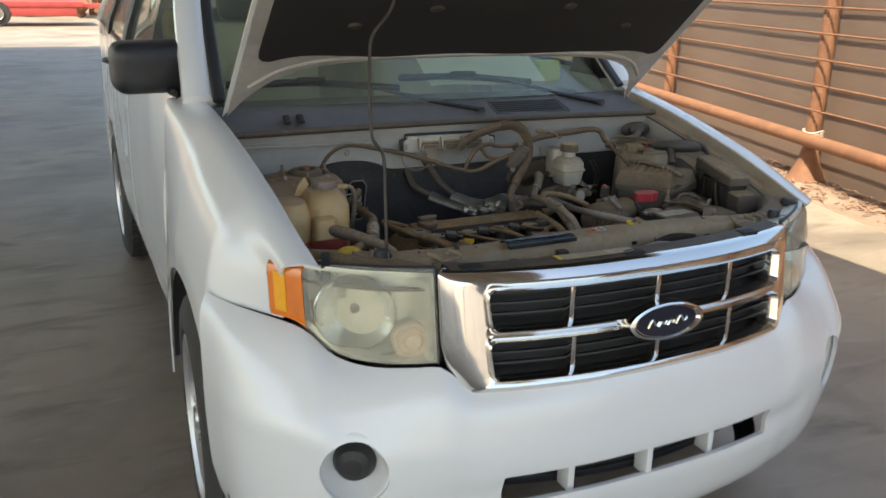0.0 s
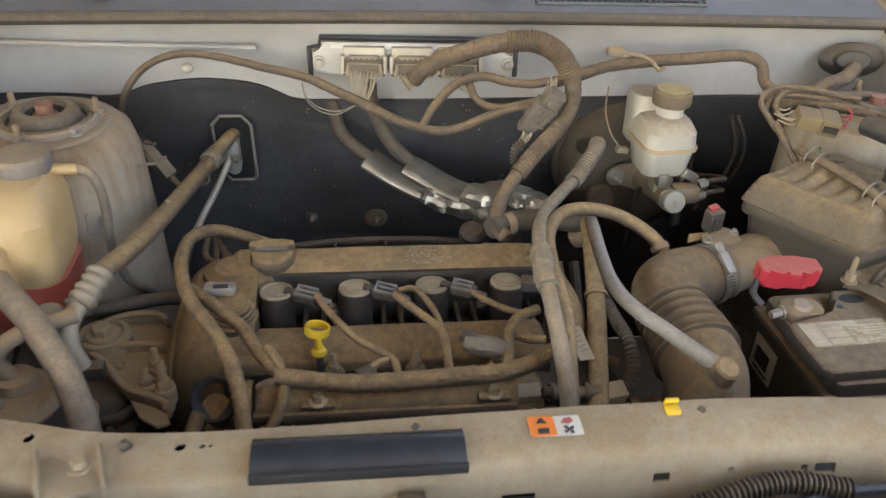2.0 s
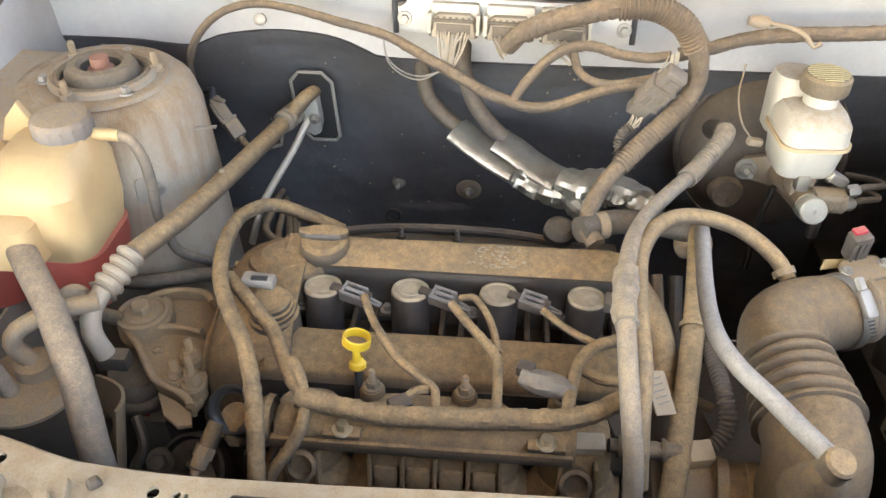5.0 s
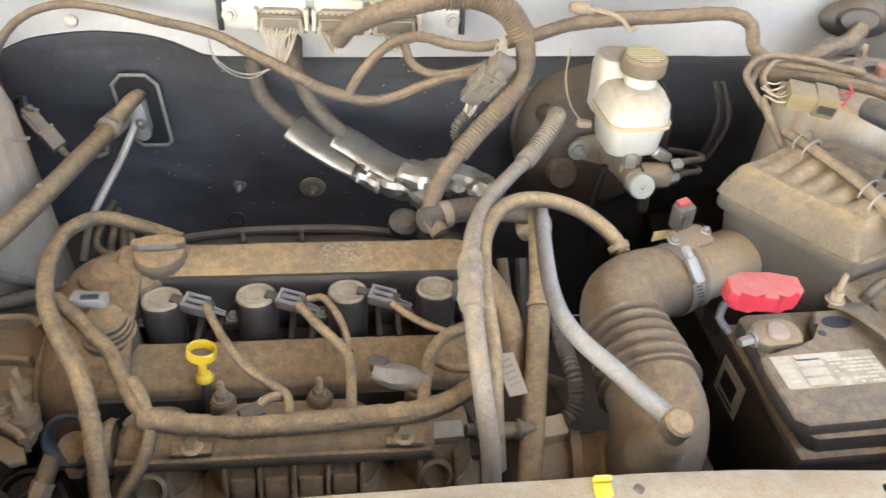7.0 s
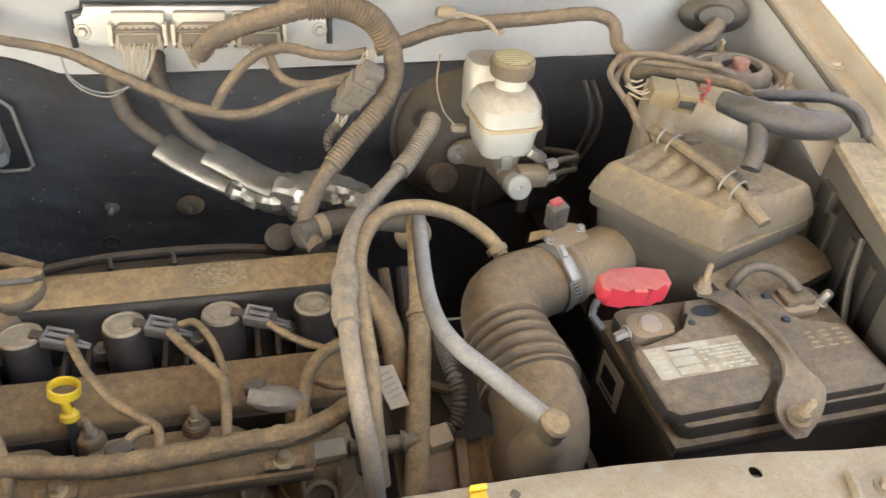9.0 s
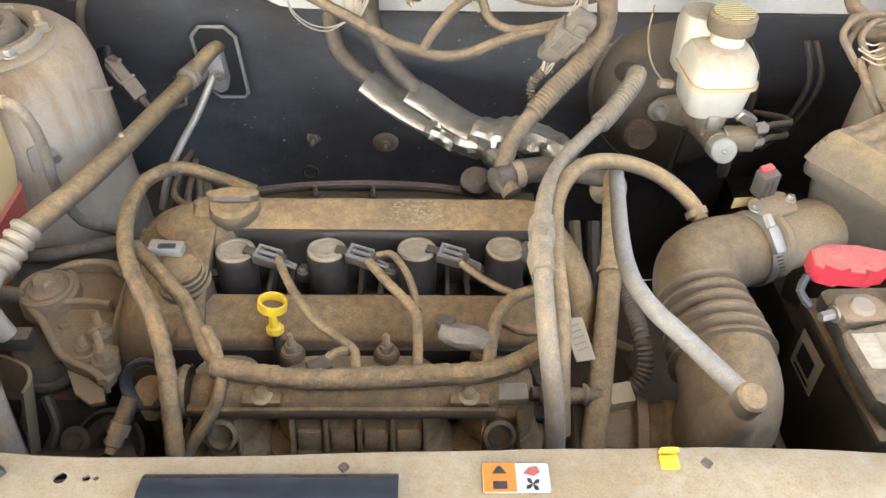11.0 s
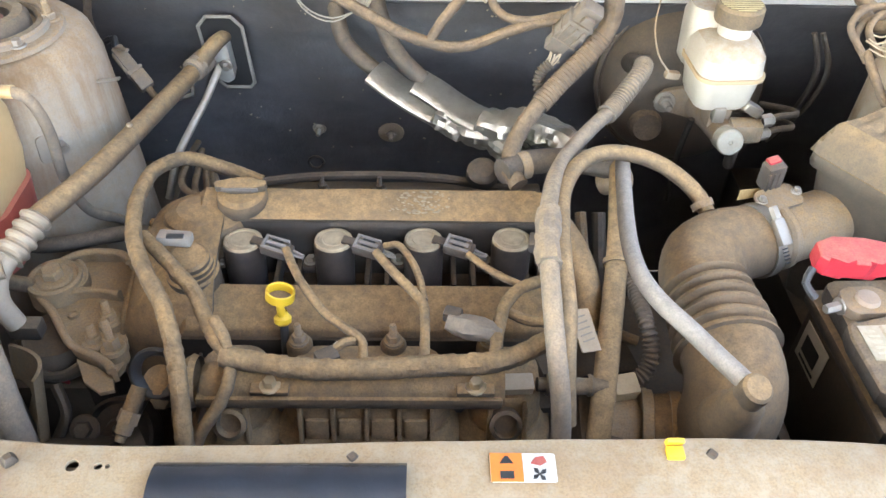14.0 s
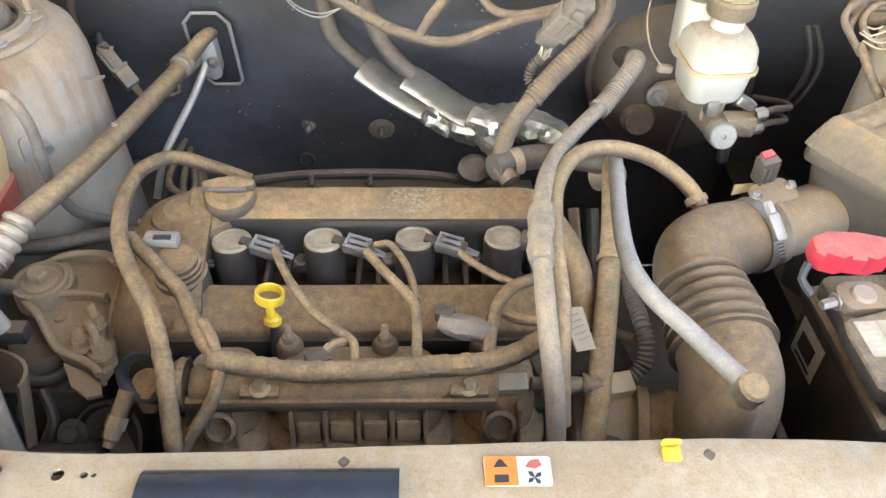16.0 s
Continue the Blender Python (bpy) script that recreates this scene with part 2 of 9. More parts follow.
def lathe(bm, profile, at=(0, 0, 0), axis=(0, 0, 1), n=28, sx=1.0, sy=1.0, xhint=None, wob=None):
    """Turns (radius, height) pairs round an axis."""
    m = Matrix.Translation(at) @ frame_to(axis, xhint)
    rings = []
    for r, h in profile:
        if r < 1e-6:
            rings.append([bm.verts.new(m @ Vector((0, 0, h)))])
        else:
            ring = []
            for i in range(n):
                a = 2 * math.pi * i / n
                k = wob(a, h) if wob else 1.0
                ring.append(bm.verts.new(m @ Vector((r * k * sx * math.cos(a), r * k * sy * math.sin(a), h))))
            rings.append(ring)
    for p, q in zip(rings, rings[1:]):
        if len(p) == 1 and len(q) == 1:
            continue
        for i in range(n):
            j = (i + 1) % n
            if len(p) == 1:
                bm.faces.new((p[0], q[i], q[j]))
            elif len(q) == 1:
                bm.faces.new((p[i], p[j], q[0]))
            else:
                bm.faces.new((p[i], p[j], q[j], q[i]))
    return bm


def lathem(*a, **k):
    return lathe(bmesh.new(), *a, **k)


def spline(pts, step=0.008):
    """A smooth line through the points (centripetal-like Catmull-Rom)."""
    p = [Vector(q) for q in pts]
    if len(p) < 3:
        n = max(2, int((p[1] - p[0]).length / step))
        return [p[0].lerp(p[1], i / n) for i in range(n + 1)]
    p = [2 * p[0] - p[1]] + p + [2 * p[-1] - p[-2]]
    out = []
    for a, b, c, d in zip(p, p[1:], p[2:], p[3:]):
        t0, t1 = 0.0, max(1e-4, (b - a).length ** 0.5)
        t2 = t1 + max(1e-4, (c - b).length ** 0.5)
        t3 = t2 + max(1e-4, (d - c).length ** 0.5)
        n = max(2, int((c - b).length / step))
        for i in range(n):
            t = t1 + (t2 - t1) * i / n
            a1 = a * ((t1 - t) / (t1 - t0)) + b * ((t - t0) / (t1 - t0))
            a2 = b * ((t2 - t) / (t2 - t1)) + c * ((t - t1) / (t2 - t1))
            a3 = c * ((t3 - t) / (t3 - t2)) + d * ((t - t2) / (t3 - t2))
            b1 = a1 * ((t2 - t) / (t2 - t0)) + a2 * ((t - t0) / (t2 - t0))
            b2 = a2 * ((t3 - t) / (t3 - t1)) + a3 * ((t - t1) / (t3 - t1))
            out.append(b1 * ((t2 - t) / (t2 - t1)) + b2 * ((t - t1) / (t2 - t1)))
    out.append(p[-2])
    return out


def tube(bm, pts, r, n=14, step=0.008, ribs=0.0, pitch=0.008, rough=0.0, flat=1.0, cap=True, up=None, smooth_path=True, tape=0.0):
    """Sweeps a round (or flattened) section along the points. r: a radius or one for each point. ribs: depth of corrugation."""
    if ribs:
        step = pitch / 4
    line = spline(pts, step) if smooth_path else [Vector(q) for q in pts]
    if isinstance(r, (tuple, list)):
        ks = [0.0]
        for a, b in zip(pts, pts[1:]):
            ks.append(ks[-1] + (Vector(b) - Vector(a)).length)
        rs, rr = np.array(ks) / ks[-1], np.array(r)
    far = [0.0]
    for a, b in zip(line, line[1:]):
        far.append(far[-1] + (b - a).length)
    total = max(far[-1], 1e-6)
    side = None
    rings = []
    for i, p in enumerate(line):
        t = (line[min(i + 1, len(line) - 1)] - line[max(i - 1, 0)]).normalized()
        if side is None:
            h = Vector(up) if up else (Vector((0, 0, 1)) if abs(t.z) < 0.9 else Vector((1, 0, 0)))
            side = t.cross(h).normalized()
        else:
            side = (side - t * side.dot(t)).normalized()
        nor = side.cross(t)
        rad = float(np.interp(far[i] / total, rs, rr)) if isinstance(r, (tuple, list)) else r
        if ribs:
            rad += ribs * (1 if (i % 4) in (1, 2) else -1) * 0.5
        ring = []
        for k in range(n):
            a = 2 * math.pi * k / n
            q = rad * (1 + rough * noise.noise(Vector((p.x * 60 + k * 1.7, p.y * 60, p.z * 60)))) if rough else rad
            if tape:
                q *= 1 + tape * (0.5 - ((far[i] / 0.0125 + k / n + 0.4 * noise.noise(p * 30)) % 1.0))
            ring.append(bm.verts.new(p + side * (q * math.cos(a)) + nor * (q * flat * math.sin(a))))
        rings.append(ring)
    for a, b in zip(rings, rings[1:]):
        for k in range(n):
            j = (k + 1) % n
            bm.faces.new((a[k], a[j], b[j], b[k]))
    if cap:
        bm.faces.new(rings[0][::-1])
        bm.faces.new(rings[-1])
    return bm


def tubem(*a, **k):
    return tube(bmesh.new(), *a, **k)


def prism(bm, outline, depth, m=None, bevel=0.0, seg=2):
    """A flat outline (x, y) drawn out to a thickness along z, with rounded edges."""
    lo = [bm.verts.new((x, y, 0)) for x, y in outline]
    hi = [bm.verts.new((x, y, depth)) for x, y in outline]
    n = len(outline)
    fs = [bm.faces.new(lo[::-1]), bm.faces.new(hi)]
    for i in range(n):
        fs.append(bm.faces.new((lo[i], lo[(i + 1) % n], hi[(i + 1) % n], hi[i])))
    made = lo + hi
    if bevel:
        edges = [e for e in {e for f in fs[:2] for e in f.edges}]
        res = bmesh.ops.bevel(bm, geom=edges, offset=bevel, segments=seg, affect="EDGES", profile=0.6)
        made = list({v for f in res["faces"] for v in f.verts} | {v for v in made if v.is_valid})
    if m is not None:
        bmesh.ops.transform(bm, matrix=m, verts=made)
    return bm


def prismm(*a, **k):
    return prism(bmesh.new(), *a, **k)


def rounded(w, h, r, n=5):
    """The outline of a rectangle w by h with round corners, about the middle."""
    out = []
    for cx, cy, a0 in ((w / 2 - r, h / 2 - r, 0), (-w / 2 + r, h / 2 - r, 90), (-w / 2 + r, -h / 2 + r, 180), (w / 2 - r, -h / 2 + r, 270)):
        for i in range(n + 1):
            a = radians(a0 + 90 * i / n)
            out.append((cx + r * math.cos(a), cy + r * math.sin(a)))
    return out


def sheet(bm, f, us, vs, thick=0.0):
    """A surface f(u, v) over the given lines, drawn out along its normals to a thickness."""
    rows = [[Vector(f(u, v)) for v in vs] for u in us]
    top = [[bm.verts.new(p) for p in row] for row in rows]
    for i in range(len(us) - 1):
        for j in range(len(vs) - 1):
            bm.faces.new((top[i][j], top[i + 1][j], top[i + 1][j + 1], top[i][j + 1]))
    if thick:
        bm.normal_update()
        low = [[bm.verts.new(v.co - v.normal * thick) for v in row] for row in top]
        a, b = len(us) - 1, len(vs) - 1
        for i in range(a):
            for j in range(b):
                bm.faces.new((low[i][j], low[i][j + 1], low[i + 1][j + 1], low[i + 1][j]))
        for i in range(a):
            bm.faces.new((top[i][0], low[i][0], low[i + 1][0], top[i + 1][0]))
            bm.faces.new((top[i + 1][b], low[i + 1][b], low[i][b], top[i][b]))
        for j in range(b):
            bm.faces.new((top[0][j + 1], low[0][j + 1], low[0][j], top[0][j]))
            bm.faces.new((top[a][j], low[a][j], low[a][j + 1], top[a][j + 1]))
    return bm


def sheetm(*a, **k):
    return sheet(bmesh.new(), *a, **k)


def cut(ob, cutters):
    """Takes the shapes of cutters (bmesh) out of ob's mesh for good."""
    for cb in cutters:
        cb.normal_update()
        bmesh.ops.recalc_face_normals(cb, faces=cb.faces)
        cme = bpy.data.meshes.new("cutter")
        cb.to_mesh(cme)
        cb.free()
        co = new("cutter", cme)
        mod = ob.modifiers.new("cut", "BOOLEAN")
        mod.object, mod.operation, mod.solver = co, "DIFFERENCE", "EXACT"
        bpy.context.view_layer.update()
        dg = bpy.context.evaluated_depsgraph_get()
        me = bpy.data.meshes.new_from_object(ob.evaluated_get(dg))
        ob.modifiers.remove(mod)
        old = ob.data
        ob.data = me
        bpy.data.objects.remove(co)
        bpy.data.meshes.remove(cme)
    return ob


def lerp(a, b, t):
    return a + (b - a) * t


def span(a, b, n):
    return [a + (b - a) * i / n for i in range(n + 1)]


def curve1(x, xs, ys):
    """A smooth line through (xs, ys)."""
    i = max(0, min(len(xs) - 2, int(np.searchsorted(xs, x)) - 1))
    t = max(0.0, min(1.0, (x - xs[i]) / (xs[i + 1] - xs[i])))
    def slope(k):
        if k == 0:
            return (ys[1] - ys[0]) / (xs[1] - xs[0])
        if k == len(xs) - 1:
            return (ys[-1] - ys[-2]) / (xs[-1] - xs[-2])
        return (ys[k + 1] - ys[k - 1]) / (xs[k + 1] - xs[k - 1])
    h = xs[i + 1] - xs[i]
    m0, m1 = slope(i) * h, slope(i + 1) * h
    t2, t3 = t * t, t * t * t
    return (2 * t3 - 3 * t2 + 1) * ys[i] + (t3 - 2 * t2 + t) * m0 + (-2 * t3 + 3 * t2) * ys[i + 1] + (t3 - t2) * m1

# ---- ground, roof over the car, fence, yard ----
def concrete():
    """Worn concrete: tan ground, dark oily patches and wavy drag marks."""
    m = surf("worn_concrete", (0.30, 0.245, 0.19), 0.5, vary=0.16, scale=0.9, bump=0.35, fine=70.0)
    nt = m.node_tree
    b = nt.nodes["Principled BSDF"]
    base = b.inputs["Base Color"].links[0].from_socket
    co = nt.nodes.new("ShaderNodeTexCoord")

    def layer(prev, stretch, turn, scale, lo, hi, col, amount):
        mp = nt.nodes.new("ShaderNodeMapping")
        mp.inputs["Scale"].default_value, mp.inputs["Rotation"].default_value = stretch, (0, 0, turn)
        nt.links.new(co.outputs["Object"], mp.inputs[0])
        n = nt.nodes.new("ShaderNodeTexNoise")
        n.inputs["Scale"].default_value, n.inputs["Detail"].default_value, n.inputs["Distortion"].default_value = scale, 6, 0.6
        nt.links.new(mp.outputs[0], n.inputs["Vector"])
        r = nt.nodes.new("ShaderNodeMapRange")
        for k, x in zip(("From Min", "From Max", "To Min", "To Max"), (lo, hi, 0, amount)):
            r.inputs[k].default_value = x
        nt.links.new(n.outputs[0], r.inputs[0])
        mx = nt.nodes.new("ShaderNodeMix")
        mx.data_type = "RGBA"
        nt.links.new(r.outputs[0], mx.inputs[0])
        nt.links.new(prev, mx.inputs[6])
        mx.inputs[7].default_value = (*col, 1)
        return mx.outputs[2]

    c = layer(base, (1, 1, 1), 0.0, 0.7, 0.46, 0.70, (0.13, 0.105, 0.085), 0.75)
    c = layer(c, (1, 1.4, 1), 0.4, 3.2, 0.50, 0.72, (0.16, 0.13, 0.105), 0.5)
    c = layer(c, (1.0, 3.2, 1), 0.25, 1.7, 0.56, 0.72, (0.10, 0.08, 0.064), 0.55)
    c = layer(c, (0.7, 2.2, 1), 0.35, 2.6, 0.60, 0.74, (0.08, 0.064, 0.052), 0.6)
    c = layer(c, (1.0, 4.0, 1), -0.2, 2.0, 0.60, 0.74, (0.42, 0.37, 0.30), 0.4)
    nt.links.new(c, b.inputs["Base Color"])
    return m


def ground_bump(x, y):
    return 0.004 * noise.noise(Vector((x * 1.3, y * 1.3, 0)))


us = [-400, -120, -40] + span(-16, 24, 80) + [60, 150, 400]
vs = [-400, -120, -40] + span(-14, 30, 88) + [70, 160, 500]
solo("ground", sheetm(lambda u, v: (u, v, ground_bump(u, v) if abs(u) < 30 and abs(v) < 40 else 0.0), us, vs), concrete(), "tan-grey worn concrete yard with dark stains", "ground", kind="structure")

# sandy planting strip with wood chips before the fence
SAND = surf("sandy_chips", (0.26, 0.18, 0.13), 0.9, vary=0.3, scale=5.0, bump=0.8, fine=60.0)
FD = Vector((0.25, 0.97, 0)).normalized()          # the way the fence runs
FN = Vector((FD.y, -FD.x, 0))                       # away from the car
F0 = Vector((4.50, 3.46, 0))                        # foot of the near post


def fence_at(s, off=0.0, z=0.0):
    p = F0 + FD * s + FN * off
    return (p.x, p.y, z)


solo("planting_strip", sheetm(lambda u, v: fence_at(u, v, -0.01 if v < -0.39 else 0.008 + 0.03 * min(1.0, (v + 0.38) * 5) * abs(noise.noise(Vector((u * 3, v * 3, 1))))), span(-9, 30, 195), [-0.40] + span(-0.38, 0.9, 12)), SAND, "reddish sandy strip strewn with wood chips", "ground", kind="structure")
rng = random.Random(4)
bm = bmesh.new()
for i in range(4200):
    s, o = rng.uniform(-3, 14), rng.uniform(-0.34, 0.85)
    c = Vector(fence_at(s, o, 0.028))
    w, l = rng.uniform(0.008, 0.02), rng.uniform(0.02, 0.07)
    box(bm, w, l, 0.006, at=c, m=Euler((rng.uniform(-0.4, 0.4), rng.uniform(-0.4, 0.4), rng.uniform(0, 6.3))).to_matrix().to_4x4())
solo("wood_chips", bm, surf("wood_chip", (0.24, 0.14, 0.09), 0.9, vary=0.5, scale=3.0), "brown wood chips strewn on the strip", "wood chips", kind="stuff", smooth=False)

fence = thing("fence", fence_at(0), "rusty pipe fence with wire rails and brown sheeting", "fence")
for k in range(-3, 9):
    s = 2.70 * k
    bm = tubem([fence_at(s, 0, -0.02), fence_at(s, 0, 2.5)], 0.062, n=16, step=0.3)
    part("post", bm, RUSTY, fence)
    foot = lathem([(0.0, 0.28), (0.065, 0.27), (0.09, 0.16), (0.15, 0.03), (0.17, 0.0)], at=fence_at(s), n=18)
    part("post_foot", foot, RUSTY, fence, "rust-stained footing of a post")
bm = tubem([fence_at(-8.6, -0.09, 0.36), fence_at(0, -0.09, 0.36), fence_at(24.5, -0.09, 0.36)], 0.055, n=14, step=0.5)
part("bottom_rail", bm, RUSTY, fence, "thick rusty bottom pipe")
for k in range(9):
    z = 0.60 + 0.20 * k
    part("rail", tubem([fence_at(-8.6, -0.075, z), fence_at(24.5, -0.075, z)], 0.008, n=8, step=1.0), RUSTY, fence)
part("sheeting", sheetm(lambda u, v: fence_at(u, 0.12 + 0.002 * math.sin(u * 2.3), v), span(-8.6, 24.5, 300), [0.02, 0.6, 1.2, 1.8, 2.45], thick=0.004), PANEL, fence, "matt brown sheeting behind the rails")
knot = bmesh.new()
for k in range(5):
    c = Vector(fence_at(0.0, 0, 0.37 + 0.012 * k))
    tube(knot, [c + Vector((0.075 * math.cos(a), 0.075 * math.sin(a), 0.01 * math.sin(2 * a + k))) for a in span(0, 6.28, 10)], 0.008, n=6, step=0.02)
part("wire_tie", knot, surf("pale_rope", (0.55, 0.45, 0.35), 0.9), fence, "pale wire tie round the post")

# canopy that shades the car: roof on posts
canopy = thing("canopy", (-8.8, -6.0, 0), "open-sided metal canopy over the parking bay", "canopy")
ROOFM = surf("dull_sheet_roof", (0.26, 0.25, 0.24), 0.5, vary=0.08, scale=1.5, bump=0.1)
part("roof", sheetm(lambda u, v: (u, v, 4.3 + 0.03 * math.sin(u * 20)), span(-9.0, 0.85, 180), [-6.2, -3.0, 0.0, 8.0, 17.0], thick=0.03), ROOFM, canopy)
for x in (-8.8, -2.6):
    for y in (-6.0, 16.8):
        part("post", tubem([(x, y, 0), (x, y, 4.26)], 0.07, n=14, step=1.0), STEEL, canopy)

# far side of the yard: trailer, old truck, drums, low wall of trees
trailer = thing("flatbed_trailer", (-1.5, 27.0, 0), "red steel flatbed trailer on dark wheels", "trailer")
REDP = surf("faded_red_paint", (0.42, 0.06, 0.05), 0.5, vary=0.2, scale=3.0, bump=0.1)
part("bed", boxm(5.2, 1.9, 0.16, at=(-2.6, 27.0, 0.62), bevel=0.02), REDP, trailer)
part("drawbar", boxm(1.6, 0.14, 0.14, at=(0.6, 27.0, 0.56), bevel=0.02), REDP, trailer)
part("skirt", boxm(5.0, 0.06, 0.26, at=(-2.7, 26.1, 0.42), bevel=0.01), REDP, trailer)


def far_wheel(parent, x, y, r):
    w = part("wheel", lathem([(0.0, 0.0), (r * 0.5, 0.0), (r * 0.58, 0.03), (r * 0.95, 0.03), (r, 0.07), (r, 0.2), (r * 0.9, 0.25), (0, 0.25)], at=(x, y, r), axis=(0, 1, 0)), RUBBER, parent)
    part("rim", lathem([(0.0, -0.02), (r * 0.2, -0.02), (r * 0.45, 0.0), (r * 0.5, -0.012), (r * 0.5, 0.02)], at=(x, y, r), axis=(0, 1, 0)), STEEL, w)


for x in (-3.4, -2.3):
    far_wheel(trailer, x, 26.0, 0.36)
truck = thing("old_truck", (-3.0, 33.0, 0), "dark rusty old truck parked far off", "truck")
TRK = surf("dark_truck", (0.06, 0.035, 0.028), 0.6, vary=0.3, scale=2.0)
part("chassis", boxm(7.0, 2.2, 0.35, at=(-3.4, 33.0, 0.95), bevel=0.03), TRK, truck)
part("cab", boxm(2.0, 2.2, 1.9, at=(-5.6, 33.0, 2.0), bevel=0.15), TRK, truck)
part("load_bed", boxm(4.2, 2.3, 1.4, at=(-1.9, 33.0, 1.8), bevel=0.04), surf("dark_bed", (0.05, 0.03, 0.03), 0.7, vary=0.3), truck)
for x in (-1.5, -3.0, -5.6):
    far_wheel(truck, x, 31.85, 0.52)
drum = thing("steel_drum", (1.1, 29.0, 0), "rusty steel drum standing on the yard", "drum")
part("shell", lathem([(0, 0), (0.29, 0), (0.30, 0.02), (0.285, 0.04), (0.285, 0.29), (0.3, 0.31), (0.285, 0.33), (0.285, 0.58), (0.3, 0.6), (0.285, 0.62), (0.285, 0.86), (0.3, 0.88), (0, 0.87)], at=(1.1, 29.0, 0)), RUSTY, drum)
heap = bmesh.new()
for i in range(26):
    box(heap, rng.uniform(0.1, 0.5), rng.uniform(0.1, 0.5), rng.uniform(0.1, 0.5), at=(rng.uniform(0.0, 2.2), rng.uniform(30.5, 32.0), rng.uniform(0.1, 0.9)), m=Euler((rng.random() * 3, rng.random() * 3, rng.random() * 3)).to_matrix().to_4x4(), bevel=0.02)
solo("scrap_heap", heap, RUSTY, "heap of rusty scrap metal beyond the yard", "scrap", kind="stuff")
yardwall = sheetm(lambda u, v: (u, 36 + 0.4 * noise.noise(Vector((u * 0.3, v, 0))), v), span(-60, 60, 60), [0, 1.2, 2.4, 3.4], thick=0.2)
solo("yard_wall", yardwall, surf("far_wall", (0.30, 0.24, 0.19), 0.9, vary=0.2, scale=0.6), "brown wall closing the far yard", "wall", kind="structure")

# ---- the car's shell ----
car = thing("car", (0, 1.9, 0), "white compact SUV with its hood propped open", "car")
PX = (0.0, 0.2, 0.40, 0.55, 0.68, 0.778, 0.850, 0.888)
PY = (-0.03, -0.02, 0.02, 0.085, 0.175, 0.29, 0.40, 0.49)
BX = (0.0, 0.2, 0.40, 0.55, 0.685, 0.795, 0.868, 0.900)
BY = (-0.045, -0.038, -0.010, 0.026, 0.080, 0.160, 0.28, 0.47)
PS = (0.0, 0.17, 0.35, 0.50, 0.65, 0.80, 0.92, 1.0)


def plan(s, out=0.0):
    """The line of the nose in plan, s from -1 to 1, pushed out by so much."""
    a = abs(s)
    x, y = curve1(a, PS, PX), curve1(a, PS, PY)
    dx, dy = curve1(min(1, a + 0.01), PS, PX) - curve1(max(0, a - 0.01), PS, PX), curve1(min(1, a + 0.01), PS, PY) - curve1(max(0, a - 0.01), PS, PY)
    k = math.hypot(dx, dy)
    x, y = x + out * dy / k, y - out * dx / k
    return (math.copysign(x, s) if s else 0.0, y)


def s_of(x):
    """The place along the nose with that x."""
    return math.copysign(curve1(abs(x), PX, PS), x)


def bumper_top(s):
    return curve1(abs(s), (0, 0.36, 0.385, 0.435, 0.48, 0.57, 0.65, 0.715, 0.79, 1.0), (0.735, 0.728, 0.733, 0.774, 0.773, 0.768, 0.783, 0.826, 0.840, 0.846))


def bumper_at(s, v):
    z = lerp(0.27, bumper_top(s), v)
    d = curve1(v, (0, 0.12, 0.3, 0.55, 0.8, 0.93, 1.0), (-0.06, -0.015, 0.012, 0.028, 0.024, 0.016, -0.004))
    d -= 0.012 * max(0.0, 1 - abs(z - 0.50) / 0.05) * max(0.0, 1 - (abs(s) / 0.5) ** 6)
    x, y = plan(s, d)
    w = min(1.0, max(0.0, (1.0 - v) / 0.32)) ** 0.7
    a = abs(s)
    bx, by = curve1(a, PS, BX), curve1(a, PS, BY)
    return (lerp(x, math.copysign(bx, s) * (1 + d * 0.5), w) if s else 0.0, lerp(y, by - d, w), z)


bumper = part("bumper", sheetm(bumper_at, span(-1, 1, 96), span(0, 1, 30), thick=0.012), WHITE, car)
holes = [boxm(0.76, 0.5, 0.072, at=(0.0, -0.05, 0.505), bevel=0.008)]
for sgn in (-1, 1):
    holes.append(lathem([(0, -0.2), (0.076, -0.2), (0.068, 0.2), (0, 0.2)], at=(sgn * 0.672, 0.07, 0.572), axis=(-sgn * 0.5, 1, 0), n=32))
cut(bumper, holes)
bumper.data.polygons.foreach_set("use_smooth", [True] * len(bumper.data.polygons))
bumper.data.set_sharp_from_angle(angle=radians(32))
low = part("lower_grille", sheetm(lambda u, v: (u, -0.005 + 0.08 * (u / 0.4) ** 2, v), span(-0.40, 0.40, 20), [0.455, 0.555], thick=0.01), DARK, car, "black lower air intake")
for x in (-0.205, -0.005, 0.195):
    part("bar", boxm(0.017, 0.045, 0.088, at=(x, -0.035 + 0.08 * (x / 0.4) ** 2, 0.503), bevel=0.003), WHITE, low)
for k in range(3):
    part("slat", sheetm(lambda u, v: (u, -0.016 + 0.08 * (u / 0.4) ** 2 + v, 0.48 + 0.022 * k), span(-0.37, 0.37, 16), [0, 0.02], thick=0.003), BLACKP, low)
